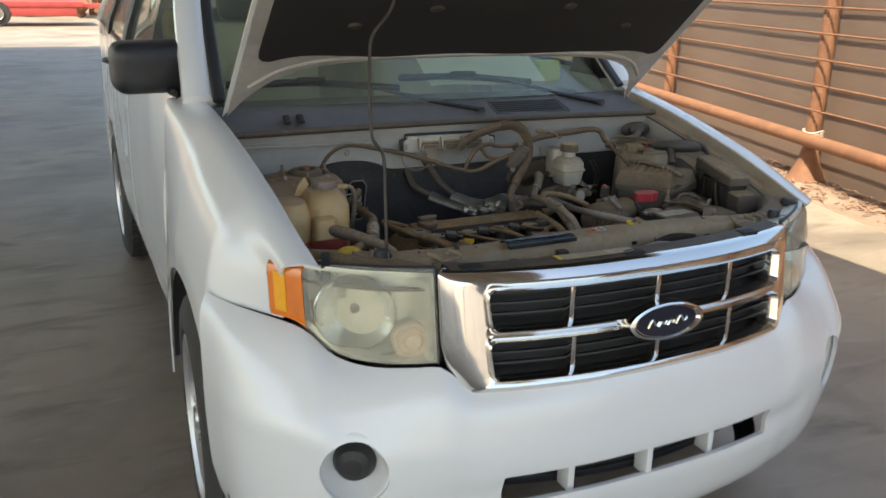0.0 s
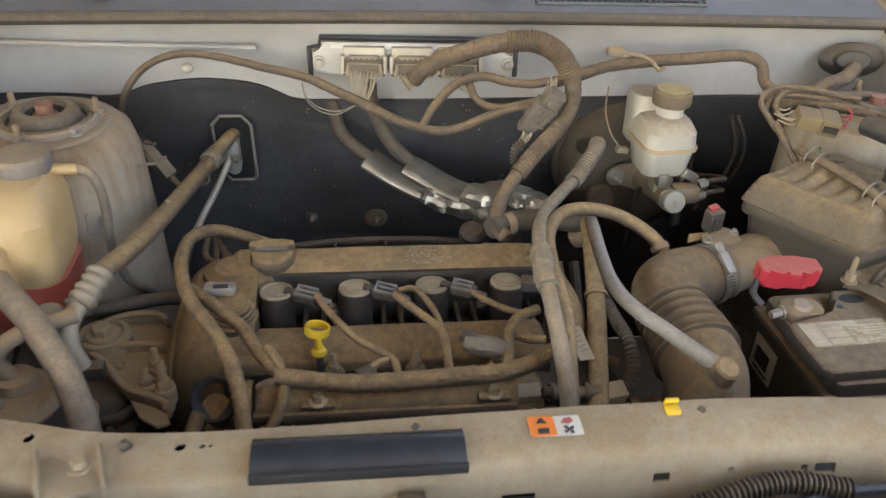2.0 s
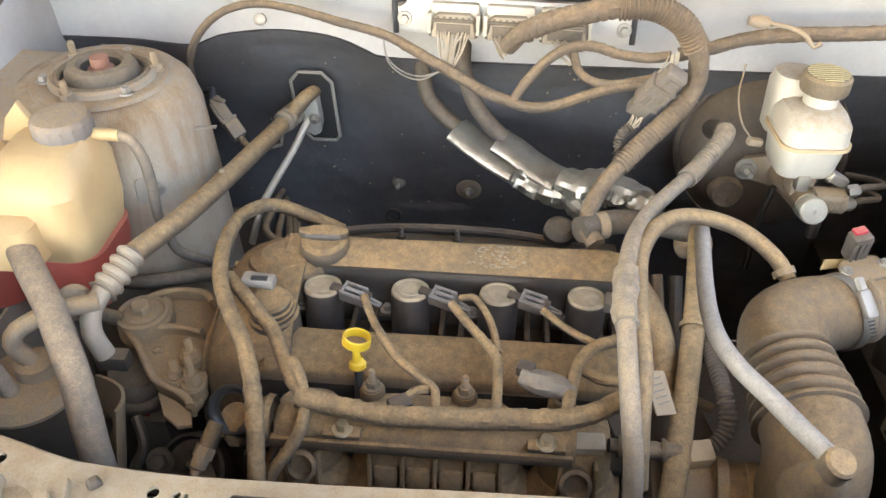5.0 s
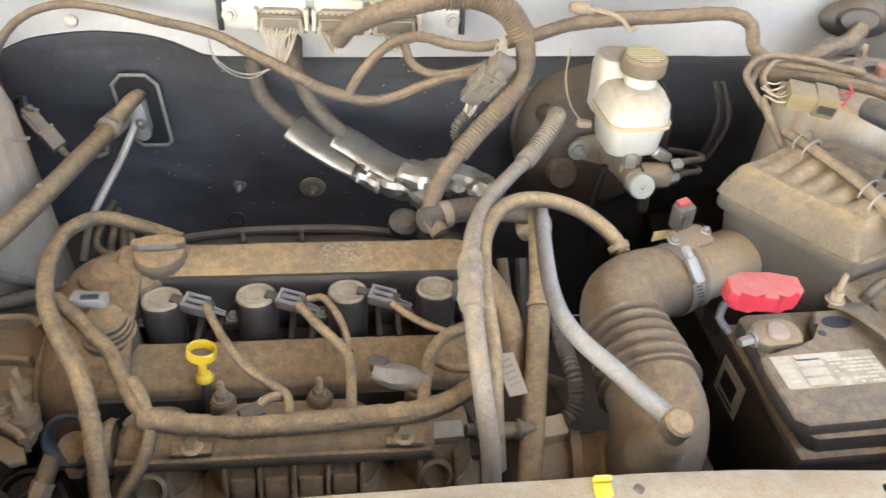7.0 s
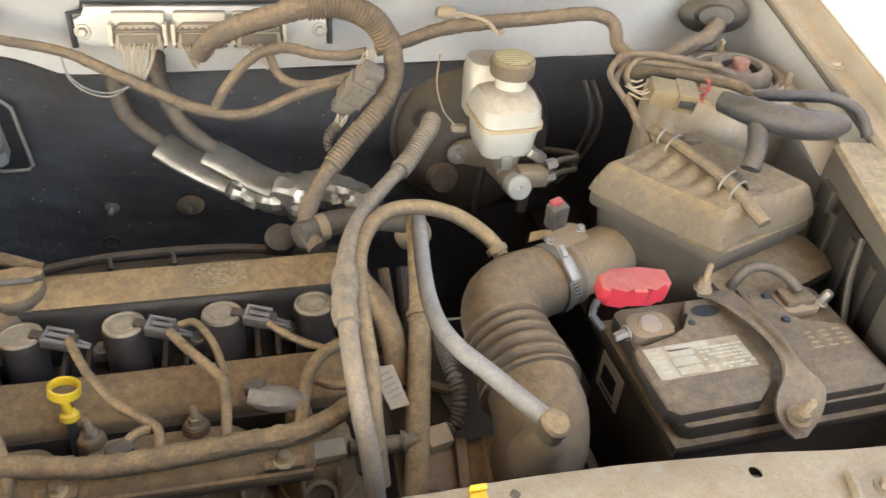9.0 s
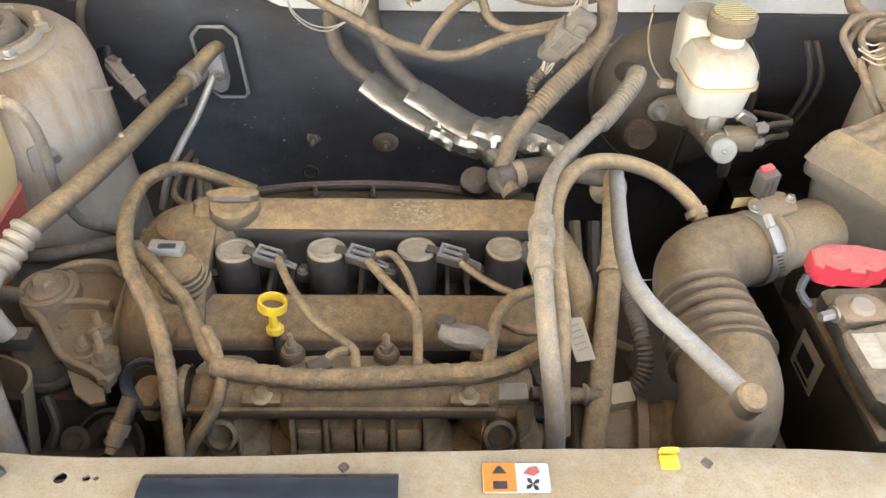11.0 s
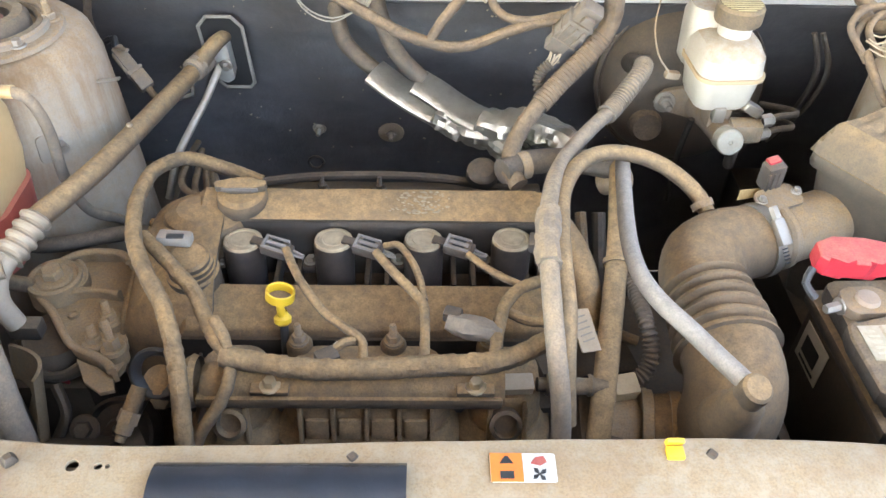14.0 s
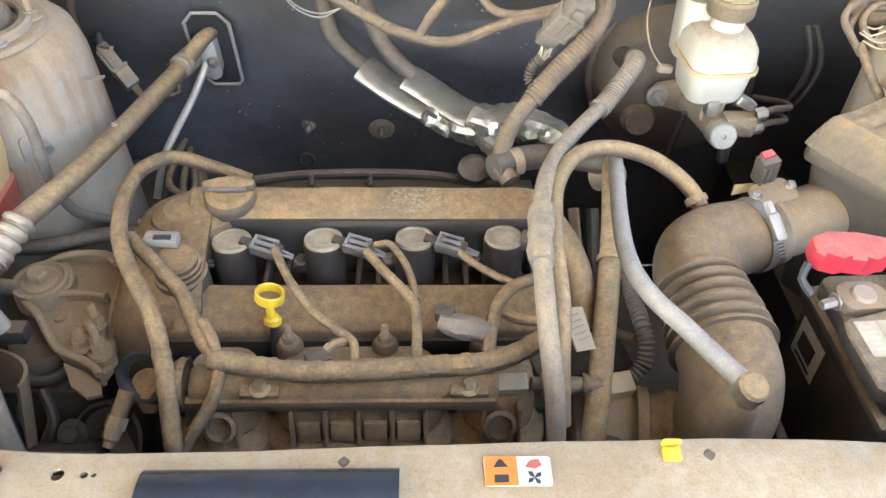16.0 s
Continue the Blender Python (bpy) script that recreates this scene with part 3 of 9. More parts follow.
for sgn in (-1, 1):
    ax = Vector((sgn * 0.5, -1, 0)).normalized()
    c = Vector((sgn * 0.672, 0.086, 0.572))
    bez = part("fog_lamp_bezel", lathem([(0.046, -0.034), (0.056, -0.028), (0.068, -0.008), (0.076, 0.008), (0.084, 0.012), (0.092, 0.006), (0.096, -0.012), (0.096, -0.03)], at=c + ax * 0.012, axis=ax, n=36), WHITE, car, "white round fog lamp surround")
    part("fog_lamp", lathem([(0.0, 0.002), (0.02, 0.0), (0.036, -0.008), (0.046, -0.026), (0.047, -0.05), (0, -0.05)], at=c + ax * 0.012, axis=ax), BLACKP, bez, "black fog lamp blank")
    part("recess", lathem([(0.06, -0.02), (0.06, -0.05), (0.0, -0.052)], at=c, axis=ax, n=32), DARK, bez)
valance = part("valance", sheetm(lambda s, v: (*plan(s, -0.065 - 0.05 * v), 0.275 - 0.05 * v), span(-0.92, 0.92, 40), [0, 0.5, 1], thick=0.006), BLACKP, car, "black plastic lower lip")


def face_at(x, z, out=0.0):
    px, py = plan(s_of(x), out)
    return (px, py + 0.16 * (z - 0.80) + 0.012, z)


# grille: chrome surround, middle bar, uprights, mesh, badge
grille = part("grille", sheetm(lambda u, v: face_at(u, v, -0.045), span(-0.43, 0.43, 24), [0.74, 0.83, 0.95], thick=0.005), DARK, car, "black mesh grille in a chrome surround")


def band(outer, inner, o_out, o_in, n=10):
    """A closed band between two outlines of (x, z), proud at the rim and falling back inside."""
    bm = bmesh.new()
    rows = []
    for t, d in ((0, o_out - 0.03), (0, o_out - 0.008), (0.10, o_out), (0.40, o_out + 0.008), (0.48, o_out + 0.010), (0.85, o_in), (1.0, o_in - 0.006), (1.0, o_in - 0.045)):
        rows.append([bm.verts.new(face_at(lerp(a[0], b[0], t), lerp(a[1], b[1], t), d)) for a, b in zip(outer, inner)])
    m = len(outer)
    for p, q in zip(rows, rows[1:]):
        for i in range(m):
            j = (i + 1) % m
            bm.faces.new((p[i], p[j], q[j], q[i]))
    bmesh.ops.recalc_face_normals(bm, faces=bm.faces)
    return bm


def rim_line(w, w2, z0, z1, r, n=7, m=14):
    """A round-cornered outline, w wide at the top and w2 at the bottom, with points along its long edges."""
    out = []
    for i in range(m + 1):
        out.append((lerp(w - r, -w + r, i / m), z1))
    for i in range(1, n):
        a = radians(90 + 90 * i / n)
        out.append((-w + r + r * math.cos(a), z1 - r + r * math.sin(a)))
    for i in range(6):
        out.append((-lerp(w, w2, i / 5), lerp(z1 - r, z0 + r, i / 5)))
    for i in range(1, n):
        a = radians(180 + 90 * i / n)
        out.append((-w2 + r + r * math.cos(a), z0 + r + r * math.sin(a)))
    for i in range(m + 1):
        out.append((lerp(-w2 + r, w2 - r, i / m), z0))
    for i in range(1, n):
        a = radians(270 + 90 * i / n)
        out.append((w2 - r + r * math.cos(a), z0 + r + r * math.sin(a)))
    for i in range(6):
        out.append((lerp(w2, w, i / 5), lerp(z0 + r, z1 - r, i / 5)))
    for i in range(1, n):
        a = radians(90 * i / n)
        out.append((w - r + r * math.cos(a), z1 - r + r * math.sin(a)))
    return out


part("surround", band([(x * lerp(1.0, 0.90, min(1.0, max(0.0, (0.79 - z) / 0.073))), z) for x, z in rim_line(0.485, 0.485, 0.717, 0.974, 0.012)], rim_line(0.390, 0.383, 0.753, 0.938, 0.018), 0.006, 0.012), CHROME, grille, "bright chrome surround")
for zc, zh in ((0.8985, 0.0415), (0.7935, 0.0415)):
    part("opening_rim", band(rim_line(0.396, 0.391, zc - zh - 0.004, zc + zh + 0.004, 0.018), rim_line(0.386, 0.381, zc - zh + 0.003, zc + zh - 0.003, 0.016), 0.017, 0.014), CHROME, grille)
part("middle_bar", sheetm(lambda u, v: face_at(u, v, 0.016 - 6 * (v - 0.846) ** 2 * 10), span(-0.395, 0.395, 30), span(0.832, 0.860, 4), thick=0.008), CHROME, grille, "chrome middle bar")
for x in (-0.215, 0.0, 0.215):
    for z in (0.8985, 0.7935):
        c = Vector(face_at(x, z, 0.0))
        part("upright", boxm(0.012, 0.03, 0.085, at=c, bevel=0.003), CHROME, grille)
for zc in (0.8985, 0.7935):
    for k in range(3):
        z = zc - 0.022 + 0.022 * k
        part("slat", sheetm(lambda u, v: face_at(u, z + 0.2 * v, -0.022 + v), span(-0.40, 0.40, 20), [0, 0.016], thick=0.004), BLACKP, grille)
badge = part("badge", lathem([(0.0, 0.010), (0.8, 0.010), (0.86, 0.016), (0.95, 0.014), (1.0, 0.0), (1.0, -0.02)], at=(0.008, -0.036, 0.84), axis=(0, -1, 0.12), n=40, sx=0.105, sy=0.043, xhint=(1, 0, 0)), CHROME, grille, "oval chrome-rimmed badge")
part("field", lathem([(0.0, 0.0125), (0.77, 0.0115), (0.785, 0.0)], at=(0.008, -0.036, 0.84), axis=(0, -1, 0.12), n=40, sx=0.105, sy=0.043, xhint=(1, 0, 0)), BADGE, badge, "dark blue oval field")
swash = bmesh.new()
for x0, w in ((-0.052, 0.03), (-0.024, 0.022), (0.001, 0.018), (0.024, 0.03)):
    tube(swash, [(0.008 + x0, -0.0485, 0.832), (0.008 + x0 + w * 0.35, -0.0495, 0.850 if w > 0.025 else 0.842), (0.008 + x0 + w * 0.7, -0.0485, 0.836), (0.008 + x0 + w, -0.0485, 0.843)], 0.0032, n=6, step=0.003)
part("emblem", swash, CHROME, badge, "silver scroll mark")

# headlamps
BOWL = surf("bright_bowl", (0.80, 0.79, 0.72), 0.24, 0.85, vary=0.25, bump=0.5, scale=16.0, fine=30.0)
for sgn in (-1, 1):
    lamp = part("headlamp", sheetm(lambda u, v: (lambda x, z: (sgn * x, face_at(x, z, -0.004)[1] + 0.064 * min(1.0, 16 * min(u, 1 - u, v, 1 - v)), z))(lerp(0.492, 0.765, u), lerp(curve1(u, (0, 0.37, 0.675, 0.84, 1), (0.783, 0.777, 0.791, 0.838, 0.846)), 0.970, v)), span(0, 1, 20), span(0, 1, 10), thick=0.01), REFLECT, car, "hazed headlamp with amber corner")

    def lens_at(u, v, d=0.010):
        x = lerp(0.491, 0.773, u)
        zb = curve1(u, (0, 0.37, 0.675, 0.84, 1), (0.780, 0.774, 0.788, 0.836, 0.844))
        zt = curve1(u, (0, 0.5, 0.8, 1), (0.976, 0.972, 0.968, 0.966))
        z = lerp(zb, zt, v)
        edge = min(v, 1 - v, u * 2, 1)
        p = face_at(x, z, d - 0.02 * max(0.0, 0.08 - edge) / 0.08)
        return (sgn * p[0], p[1], p[2])

    lens = part("lens", sheetm(lambda u, v: lens_at(u, v), span(0, 0.80, 34), span(0, 1, 18), thick=0.003), LENS, lamp, "yellowed hazy clear lens")
    signal = part("turn_signal", sheetm(lambda u, v: lens_at(u, v, 0.009), span(0.806, 1.0, 12), span(0, 1, 14), thick=0.003), AMBER, lamp, "amber corner lens")
    part("side_reflector", sheetm(lambda u, v: lens_at(u, v, 0.012), span(0.90, 0.965, 5), span(0.17, 0.84, 8), thick=0.0025), AMBERY, signal, "bright yellow side reflector")
    gask = bmesh.new()
    loop = [lens_at(u, 0.0, 0.004) for u in span(0, 1, 16)] + [lens_at(1, v, 0.004) for v in span(0.1, 1, 6)] + [lens_at(u, 1.0, 0.004) for u in span(0.95, 0, 16)] + [lens_at(0, v, 0.004) for v in span(0.9, 0.0, 6)]
    tube(gask, loop, 0.006, n=8, step=0.02)
    part("gasket", gask, BLACKP, lamp)
    c = Vector(face_at(0.640, 0.874, -0.012))
    part("bowl_rim", lathem([(0.098, -0.012), (0.100, 0.0), (0.096, 0.003), (0.093, 0.0)], at=(sgn * c.x, c.y + 0.002, c.z), axis=(sgn * 0.45, -1, 0.05), n=48, sx=0.88, sy=0.84, xhint=(1, 0, 0)), CHROME, lamp)
    part("divider", sheetm(lambda u, v: lens_at(lerp(0.77, 0.806, v), u, -0.012 - 0.03 * (1 - v)), span(0.02, 0.98, 12), [0, 1], thick=0.003), REFLECT, lamp)
    part("reflector_bowl", lathem([(0.0, -0.055), (0.03, -0.05), (0.06, -0.035), (0.080, -0.012), (0.094, 0.0), (0.098, -0.004)], at=(sgn * c.x, c.y + 0.002, c.z), axis=(sgn * 0.45, -1, 0.05), n=48, sx=0.86, sy=0.83, xhint=(1, 0, 0)), BOWL, lamp)
    part("bulb", lathem([(0.0, -0.026), (0.010, -0.030), (0.012, -0.05), (0, -0.05)], at=(sgn * c.x, c.y - 0.002, c.z), axis=(sgn * 0.3, -1, 0.05), n=16), STEEL, lamp)
    c2 = Vector(face_at(0.537, 0.823, -0.006))
    small = part("side_lamp", lathem([(0.0, 0.012), (0.012, 0.006), (0.02, 0.012), (0.026, 0.004), (0.032, 0.010), (0.036, 0.002), (0.040, 0.004), (0.041, -0.02)], at=(sgn * c2.x, c2.y + 0.010, c2.z), axis=(sgn * 0.2, -1, 0.05), n=30), surf("peach_lens", (0.85, 0.66, 0.50), 0.15, vary=0.1, bump=0.0, coat=0.5), lamp, "round peach-tinted side lamp")

# fenders
FY = (0.20, 0.34, 0.5, 0.7, 0.9, 1.1, 1.25)


def fender_in(y):
    return curve1(y, FY, (0.695, 0.705, 0.712, 0.72, 0.73, 0.74, 0.752)), curve1(y, FY, (0.968, 1.01, 1.058, 1.105, 1.145, 1.175, 1.192))


def arch(y, c=0.80, r=0.425):
    return 0.36 + math.sqrt(max(0.0, r * r - (y - c) ** 2)) if abs(y - c) < r else 0.30


def fender_at(y, v, sgn):
    xi, zi = fender_in(y)
    nose = max(0.0, (0.50 - y) / 0.30)
    zb = max(arch(y), 0.838 if y < 0.46 else 0.0)
    far = min(1.0, max(0.0, (y - 0.9) / 0.35))
    xs = (xi, xi + 0.03, lerp(xi + 0.065, 0.812, far), lerp(0.838, 0.853, far) - 0.085 * nose, 0.872 - 0.125 * nose, 0.888 - 0.140 * nose + 0.012 * max(0.0, 1 - abs(y - 0.86) / 0.5), 0.896 - 0.145 * nose + 0.008 * max(0.0, 1 - abs(y - 0.86) / 0.5))
    zs = (zi, zi + 0.004, zi - 0.006, zi - lerp(0.055, 0.032, far), lerp(zi - 0.055, zb, 0.3), lerp(zi - 0.055, zb, 0.72), zb)
    ks = (0, 0.1, 0.22, 0.42, 0.6, 0.82, 1.0)
    return (sgn * curve1(v, ks, xs), y + 0.080 * nose * min(1.0, v / 0.4), curve1(v, ks, zs))


for sgn in (-1, 1):
    part("fender", sheetm(lambda y, v: fender_at(y, v, sgn), span(0.215, 1.245, 70), span(0, 1, 30), thick=0.006 * -sgn if sgn > 0 else 0.006), WHITE, car)
    def flange_at(y, v):
        """From the fender's edge over a raised lip and a flat ledge to the bend above the inner panel."""
        xi, zi = fender_in(y)
        d = curve1(v, (0, 0.15, 0.3, 0.7, 0.85, 1.0), (0.002, 0.006, 0.010, 0.026, 0.029, 0.031)) * (0.45 if sgn < 0 else 1.0)
        h = curve1(v, (0, 0.15, 0.3, 0.7, 0.85, 1.0), (0.004, 0.010, 0.030, 0.034, 0.036, 0.050))
        return (sgn * (xi - d), y, zi - h)

    fl = part("fender_flange", sheetm(flange_at, span(0.24, 1.08, 50), [0, 0.08, 0.15, 0.22, 0.3, 0.45, 0.6, 0.7, 0.78, 0.85, 0.92, 1.0], thick=0.003 * sgn), TOWER, car, "dusty inner fender flange")
    part("seam_sealer", tubem([Vector(flange_at(y, 0.93)) + Vector((-0.002 * sgn, 0, -0.002)) for y in span(0.28, 1.05, 24)], 0.0028, n=8, step=0.03), HOSEB, fl)
    for y in (0.36, 0.55, 0.72, 0.90) if sgn > 0 else ():
        p = Vector(flange_at(y, 0.5))
        part("flange_bolt", lathem([(0.0, 0.006), (0.006, 0.006), (0.007, 0.002), (0.012, 0.001), (0.012, 0.0)], at=p + Vector((0, 0, 0.001)), n=12), TOWER, fl)
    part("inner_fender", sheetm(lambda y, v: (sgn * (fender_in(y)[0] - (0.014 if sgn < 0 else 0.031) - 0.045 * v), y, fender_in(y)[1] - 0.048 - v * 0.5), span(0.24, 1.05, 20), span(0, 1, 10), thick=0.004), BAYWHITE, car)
    part("wheel_well", sheetm(lambda a, v: (sgn * lerp(0.62, 0.886, v), 0.80 + 0.425 * math.cos(a), 0.36 + 0.42 * math.sin(a)), span(0.0, math.pi, 28), [0, 0.5, 1], thick=0.006), BLACKP, car)

# sides, roof, glass
SY = (1.25, 1.8, 2.6, 3.4, 4.0, 4.3)


def side_at(y, v, sgn):
    """v 0 at the sill, 0.55 at the waist, 1 at the roof."""
    tail = max(0.0, (y - 3.9) / 0.5)
    waist = curve1(y, SY, (1.19, 1.21, 1.235, 1.26, 1.27, 1.27))
    near = max(0.0, 1 - (y - 1.25) / 0.3)
    xs = (0.80, 0.855, 0.872, 0.868, 0.85 - 0.03 * near, 0.80, 0.72, 0.64)
    zs = (0.30, 0.42, 0.62, 0.92, waist, 1.40, 1.60, 1.68)
    ks = (0, 0.1, 0.25, 0.42, 0.55, 0.72, 0.92, 1.0)
    zb = arch(y, 3.48) if abs(y - 3.48) < 0.4 else 0.30
    z = curve1(v, ks, zs)
    return (sgn * (curve1(v, ks, xs) - 0.10 * tail * tail), y, max(z, zb))


for sgn in (-1, 1):
    for nm, y0, y1 in (("front_door", 1.247, 2.34), ("rear_door", 2.35, 3.16), ("rear_quarter", 3.17, 4.30)):
        d = part(nm, sheetm(lambda y, v: side_at(y, v, sgn), span(y0, y1, 24), span(0.03, 0.55, 18), thick=0.008 * -sgn if sgn > 0 else 0.008), WHITE, car)
        if nm != "rear_quarter":
            hx = y1 - 0.16
            p = Vector(side_at(hx, 0.50, sgn))
            h = part("door_handle", tubem([p + Vector((sgn * 0.0, -0.09, 0)), p + Vector((sgn * 0.035, -0.06, 0.004)), p + Vector((sgn * 0.038, 0.04, 0.004)), p + Vector((0, 0.07, 0))], 0.016, n=10, flat=0.7), BLACKP, d, "black door handle")
    for y0, y1 in ((1.62, 2.30), (2.42, 3.10), (3.24, 4.0)):
        g = part("side_window", sheetm(lambda y, v: side_at(y + (0.30 * (v - 0.56) if y0 < 1.7 and y < 1.8 else 0), v, sgn), span(y0, y1, 12), span(0.56, 0.90, 8), thick=0.004), GLASS, car, "dark reflective side window")
        g.visible_shadow = False
    for y0 in (2.36, 3.17, 4.06):
        part("pillar", sheetm(lambda y, v: side_at(y, v, sgn), span(y0 - 0.06, y0 + 0.06, 2), span(0.55, 0.95, 10), thick=0.02), BLACKP if y0 < 4 else WHITE, car)
    part("roof_side", sheetm(lambda y, v: side_at(y, v, sgn), span(1.95, 4.2, 20), span(0.90, 1.0, 5), thick=0.01), WHITE, car)
    part("window_base", tubem([Vector(side_at(y, 0.555, sgn)) for y in span(1.27, 4.1, 8)], 0.012, n=8, step=0.1), BLACKP, car)
    part("a_pillar", tubem([(sgn * 0.765, 1.16, 1.185), (sgn * 0.735, 1.42, 1.40), (sgn * 0.685, 1.75, 1.60), (sgn * 0.65, 2.02, 1.665)], 0.048, n=14, flat=0.6, step=0.04), WHITE, car)
    part("pillar_seal", tubem([(sgn * 0.715, 1.12, 1.19), (sgn * 0.685, 1.40, 1.41), (sgn * 0.64, 1.74, 1.61)], 0.018, n=8, flat=0.6, step=0.04), BLACKP, car)
    fz = part("mirror_sail", prismm([(0, 0), (0.28, 0), (0.24, 0.10), (0.10, 0.02)], 0.02, m=Matrix.Translation((sgn * 0.80, 1.30, 1.19)) @ frame_to((sgn, 0, 0), (0, 1, 0)) if sgn > 0 else Matrix.Translation((sgn * 0.80, 1.30, 1.19)) @ frame_to((-1, 0, 0), (0, 1, 0)), bevel=0.003), BLACKP, car)
    mirror = part("wing_mirror", boxm(0.235, 0.13, 0.155, at=(sgn * 0.868, 1.37, 1.268), m=Euler((0.06, 0, sgn * -0.12)).to_matrix().to_4x4(), bevel=0.048, seg=6), MIRROR, car, "black plastic wing mirror")
    part("arm", tubem([(sgn * 0.80, 1.37, 1.205), (sgn * 0.85, 1.375, 1.215), (sgn * 0.90, 1.38, 1.235)], 0.035, n=12, flat=0.6), BLACKP, mirror)
    part("mirror_glass", boxm(0.19, 0.006, 0.105, at=(sgn * 0.878, 1.440, 1.275), m=Euler((0, 0, sgn * -0.12)).to_matrix().to_4x4(), bevel=0.02), CHROME, mirror)
roof = part("roof", sheetm(lambda u, v: (0.645 * u, lerp(2.0 - 0.10 * (1 - u * u), 4.2, v), 1.68 + 0.035 * (1 - u * u) - 0.01 * v), span(-1, 1, 24), span(0, 1, 12), thick=0.012), WHITE, car)
part("tailgate", sheetm(lambda u, v: (0.70 * u, 4.22 + 0.12 * math.sin(v * 3.1) - 0.04 * u * u + 0.06 * (1 - v), lerp(0.4, 1.68, v)), span(-1, 1, 12), span(0, 1, 12), thick=0.012), WHITE, car)


def shield(u, v):
    return (u * lerp(0.70, 0.625, v), lerp(1.16, 1.98, v) - 0.13 * (1 - u * u) * (1 - 0.4 * v), lerp(1.165, 1.66, v) + 0.015 * (1 - u * u))


ws = part("windscreen", sheetm(shield, span(-1, 1, 24), span(0, 1, 14), thick=0.005), GLASS, car, "greenish windscreen with papers behind it")
ws.visible_shadow = False
part("header", sheetm(lambda u, v: shield(u, lerp(0.93, 1.02, v)), span(-1, 1, 16), [0, 1], thick=0.01), WHITE, car)
part("cabin_shell", sheetm(lambda u, v: (u * 0.66, lerp(1.35, 4.0, v), 0.55), span(-1, 1, 4), span(0, 1, 4), thick=0.02), DARK, car)
dash = part("dashboard", sheetm(lambda u, v: (u * 0.66, lerp(1.16, 1.62, v), 1.10 + 0.05 * math.sin(min(1.0, v * 1.2) * math.pi)), span(-1, 1, 16), span(0, 1, 10), thick=0.25), DUSTP2, car, "grey dashboard")
for sgn in (-0.36, 0.36):
    st = part("seat", boxm(0.50, 0.18, 0.62, at=(sgn, 2.15, 1.05), m=Euler((-0.2, 0, 0)).to_matrix().to_4x4(), bevel=0.06, seg=4), surf("tan_seat_cloth", (0.42, 0.40, 0.30), 0.9, vary=0.1), car, "pale cloth front seat")
    part("headrest", boxm(0.27, 0.12, 0.2, at=(sgn, 2.25, 1.46), bevel=0.05, seg=4), DUSTP2, st)
# bench added to block the bright patch behind the front seats
part("rear_seat", boxm(1.22, 0.20, 0.72, at=(0, 3.05, 1.02), m=Euler((-0.2, 0, 0)).to_matrix().to_4x4(), bevel=0.07, seg=4), surf("tan_bench_cloth", (0.36, 0.34, 0.26), 0.9, vary=0.12), car, "pale cloth rear bench")
part("sheet_of_paper", sheetm(lambda u, v: (lerp(0.0, 0.45, u), lerp(1.20, 1.44, v), 1.20 + 0.14 * v + 0.004 * math.sin(9 * u)), span(0, 1, 8), span(0, 1, 6), thick=0.001), surf("pale_paper", (0.78, 0.78, 0.60), 0.8, vary=0.03, bump=0.02), dash, "pale paper lying on the dashboard")
part("hi_vis_scrap", boxm(0.10, 0.06, 0.08, at=(0.55, 1.36, 1.22), bevel=0.02), surf("hi_vis_yellow", (0.65, 0.72, 0.03), 0.7), dash)

# wheels


def wheel_thing(x, y, turn):
    r = 0.362
    sgn = math.copysign(1, x)
    ax = Vector((sgn * math.cos(turn), math.sin(turn), 0))
    at = Vector((x, y, r))
    w = part("wheel", lathem([(0.222, 0.0), (0.235, 0.105), (0.25, 0.114), (0.31, 0.112), (0.338, 0.1), (0.352, 0.082), (0.355, 0.0), (0.352, -0.082), (0.33, -0.105), (0.23, -0.11), (0.222, 0.0)], at=at, axis=ax, n=56), RUBBER, car, "black tyre on a silver alloy wheel")
    tr = bmesh.new()
    for k in range(60):
        a = 2 * math.pi * k / 60
        mm = Matrix.Translation(at) @ frame_to(ax) @ Matrix.Rotation(a, 4, "Z")
        for o in (-0.066, -0.022, 0.022, 0.066):
            box(tr, 0.012, 0.026, 0.036, m=mm @ Matrix.Translation((0.356, 0.006 * (1 if o > 0 else -1), o)))
    part("tread", tr, RUBBER, w, smooth=False)
    rim = part("rim", lathem([(0.236, 0.108), (0.228, 0.112), (0.216, 0.10), (0.205, 0.05), (0.20, -0.08), (0.0, -0.08)], at=at, axis=ax, n=48), ALLOY, w, "silver alloy rim")
    sp = bmesh.new()
    for k in range(5):
        mm = Matrix.Translation(at) @ frame_to(ax) @ Matrix.Rotation(2 * math.pi * k / 5, 4, "Z")
        box(sp, 0.165, 0.062, 0.03, m=mm @ Matrix.Translation((0.125, 0, 0.075)) @ Matrix.Rotation(0.12, 4, "Y"), bevel=0.009)
    part("spokes", sp, ALLOY, w)
    hub = lathem([(0.062, 0.06), (0.06, 0.095), (0.035, 0.10), (0.032, 0.108), (0.0, 0.11)], at=at, axis=ax, n=28)
    part("hub_cap", hub, ALLOY, w)
    for k in range(5):
        a = 2 * math.pi * (k + 0.5) / 5
        q = at + (frame_to(ax) @ Vector((0.056 * math.cos(a), 0.056 * math.sin(a), 0.085)))
        part("wheel_nut", lathem([(0.012, -0.02), (0.012, 0.012), (0.008, 0.018), (0, 0.018)], at=q, axis=ax, n=6), STEEL, w)
    part("brake_disc", lathem([(0.0, 0.03), (0.14, 0.03), (0.14, 0.01), (0, 0.01)], at=at, axis=ax, n=36), STEEL, w)


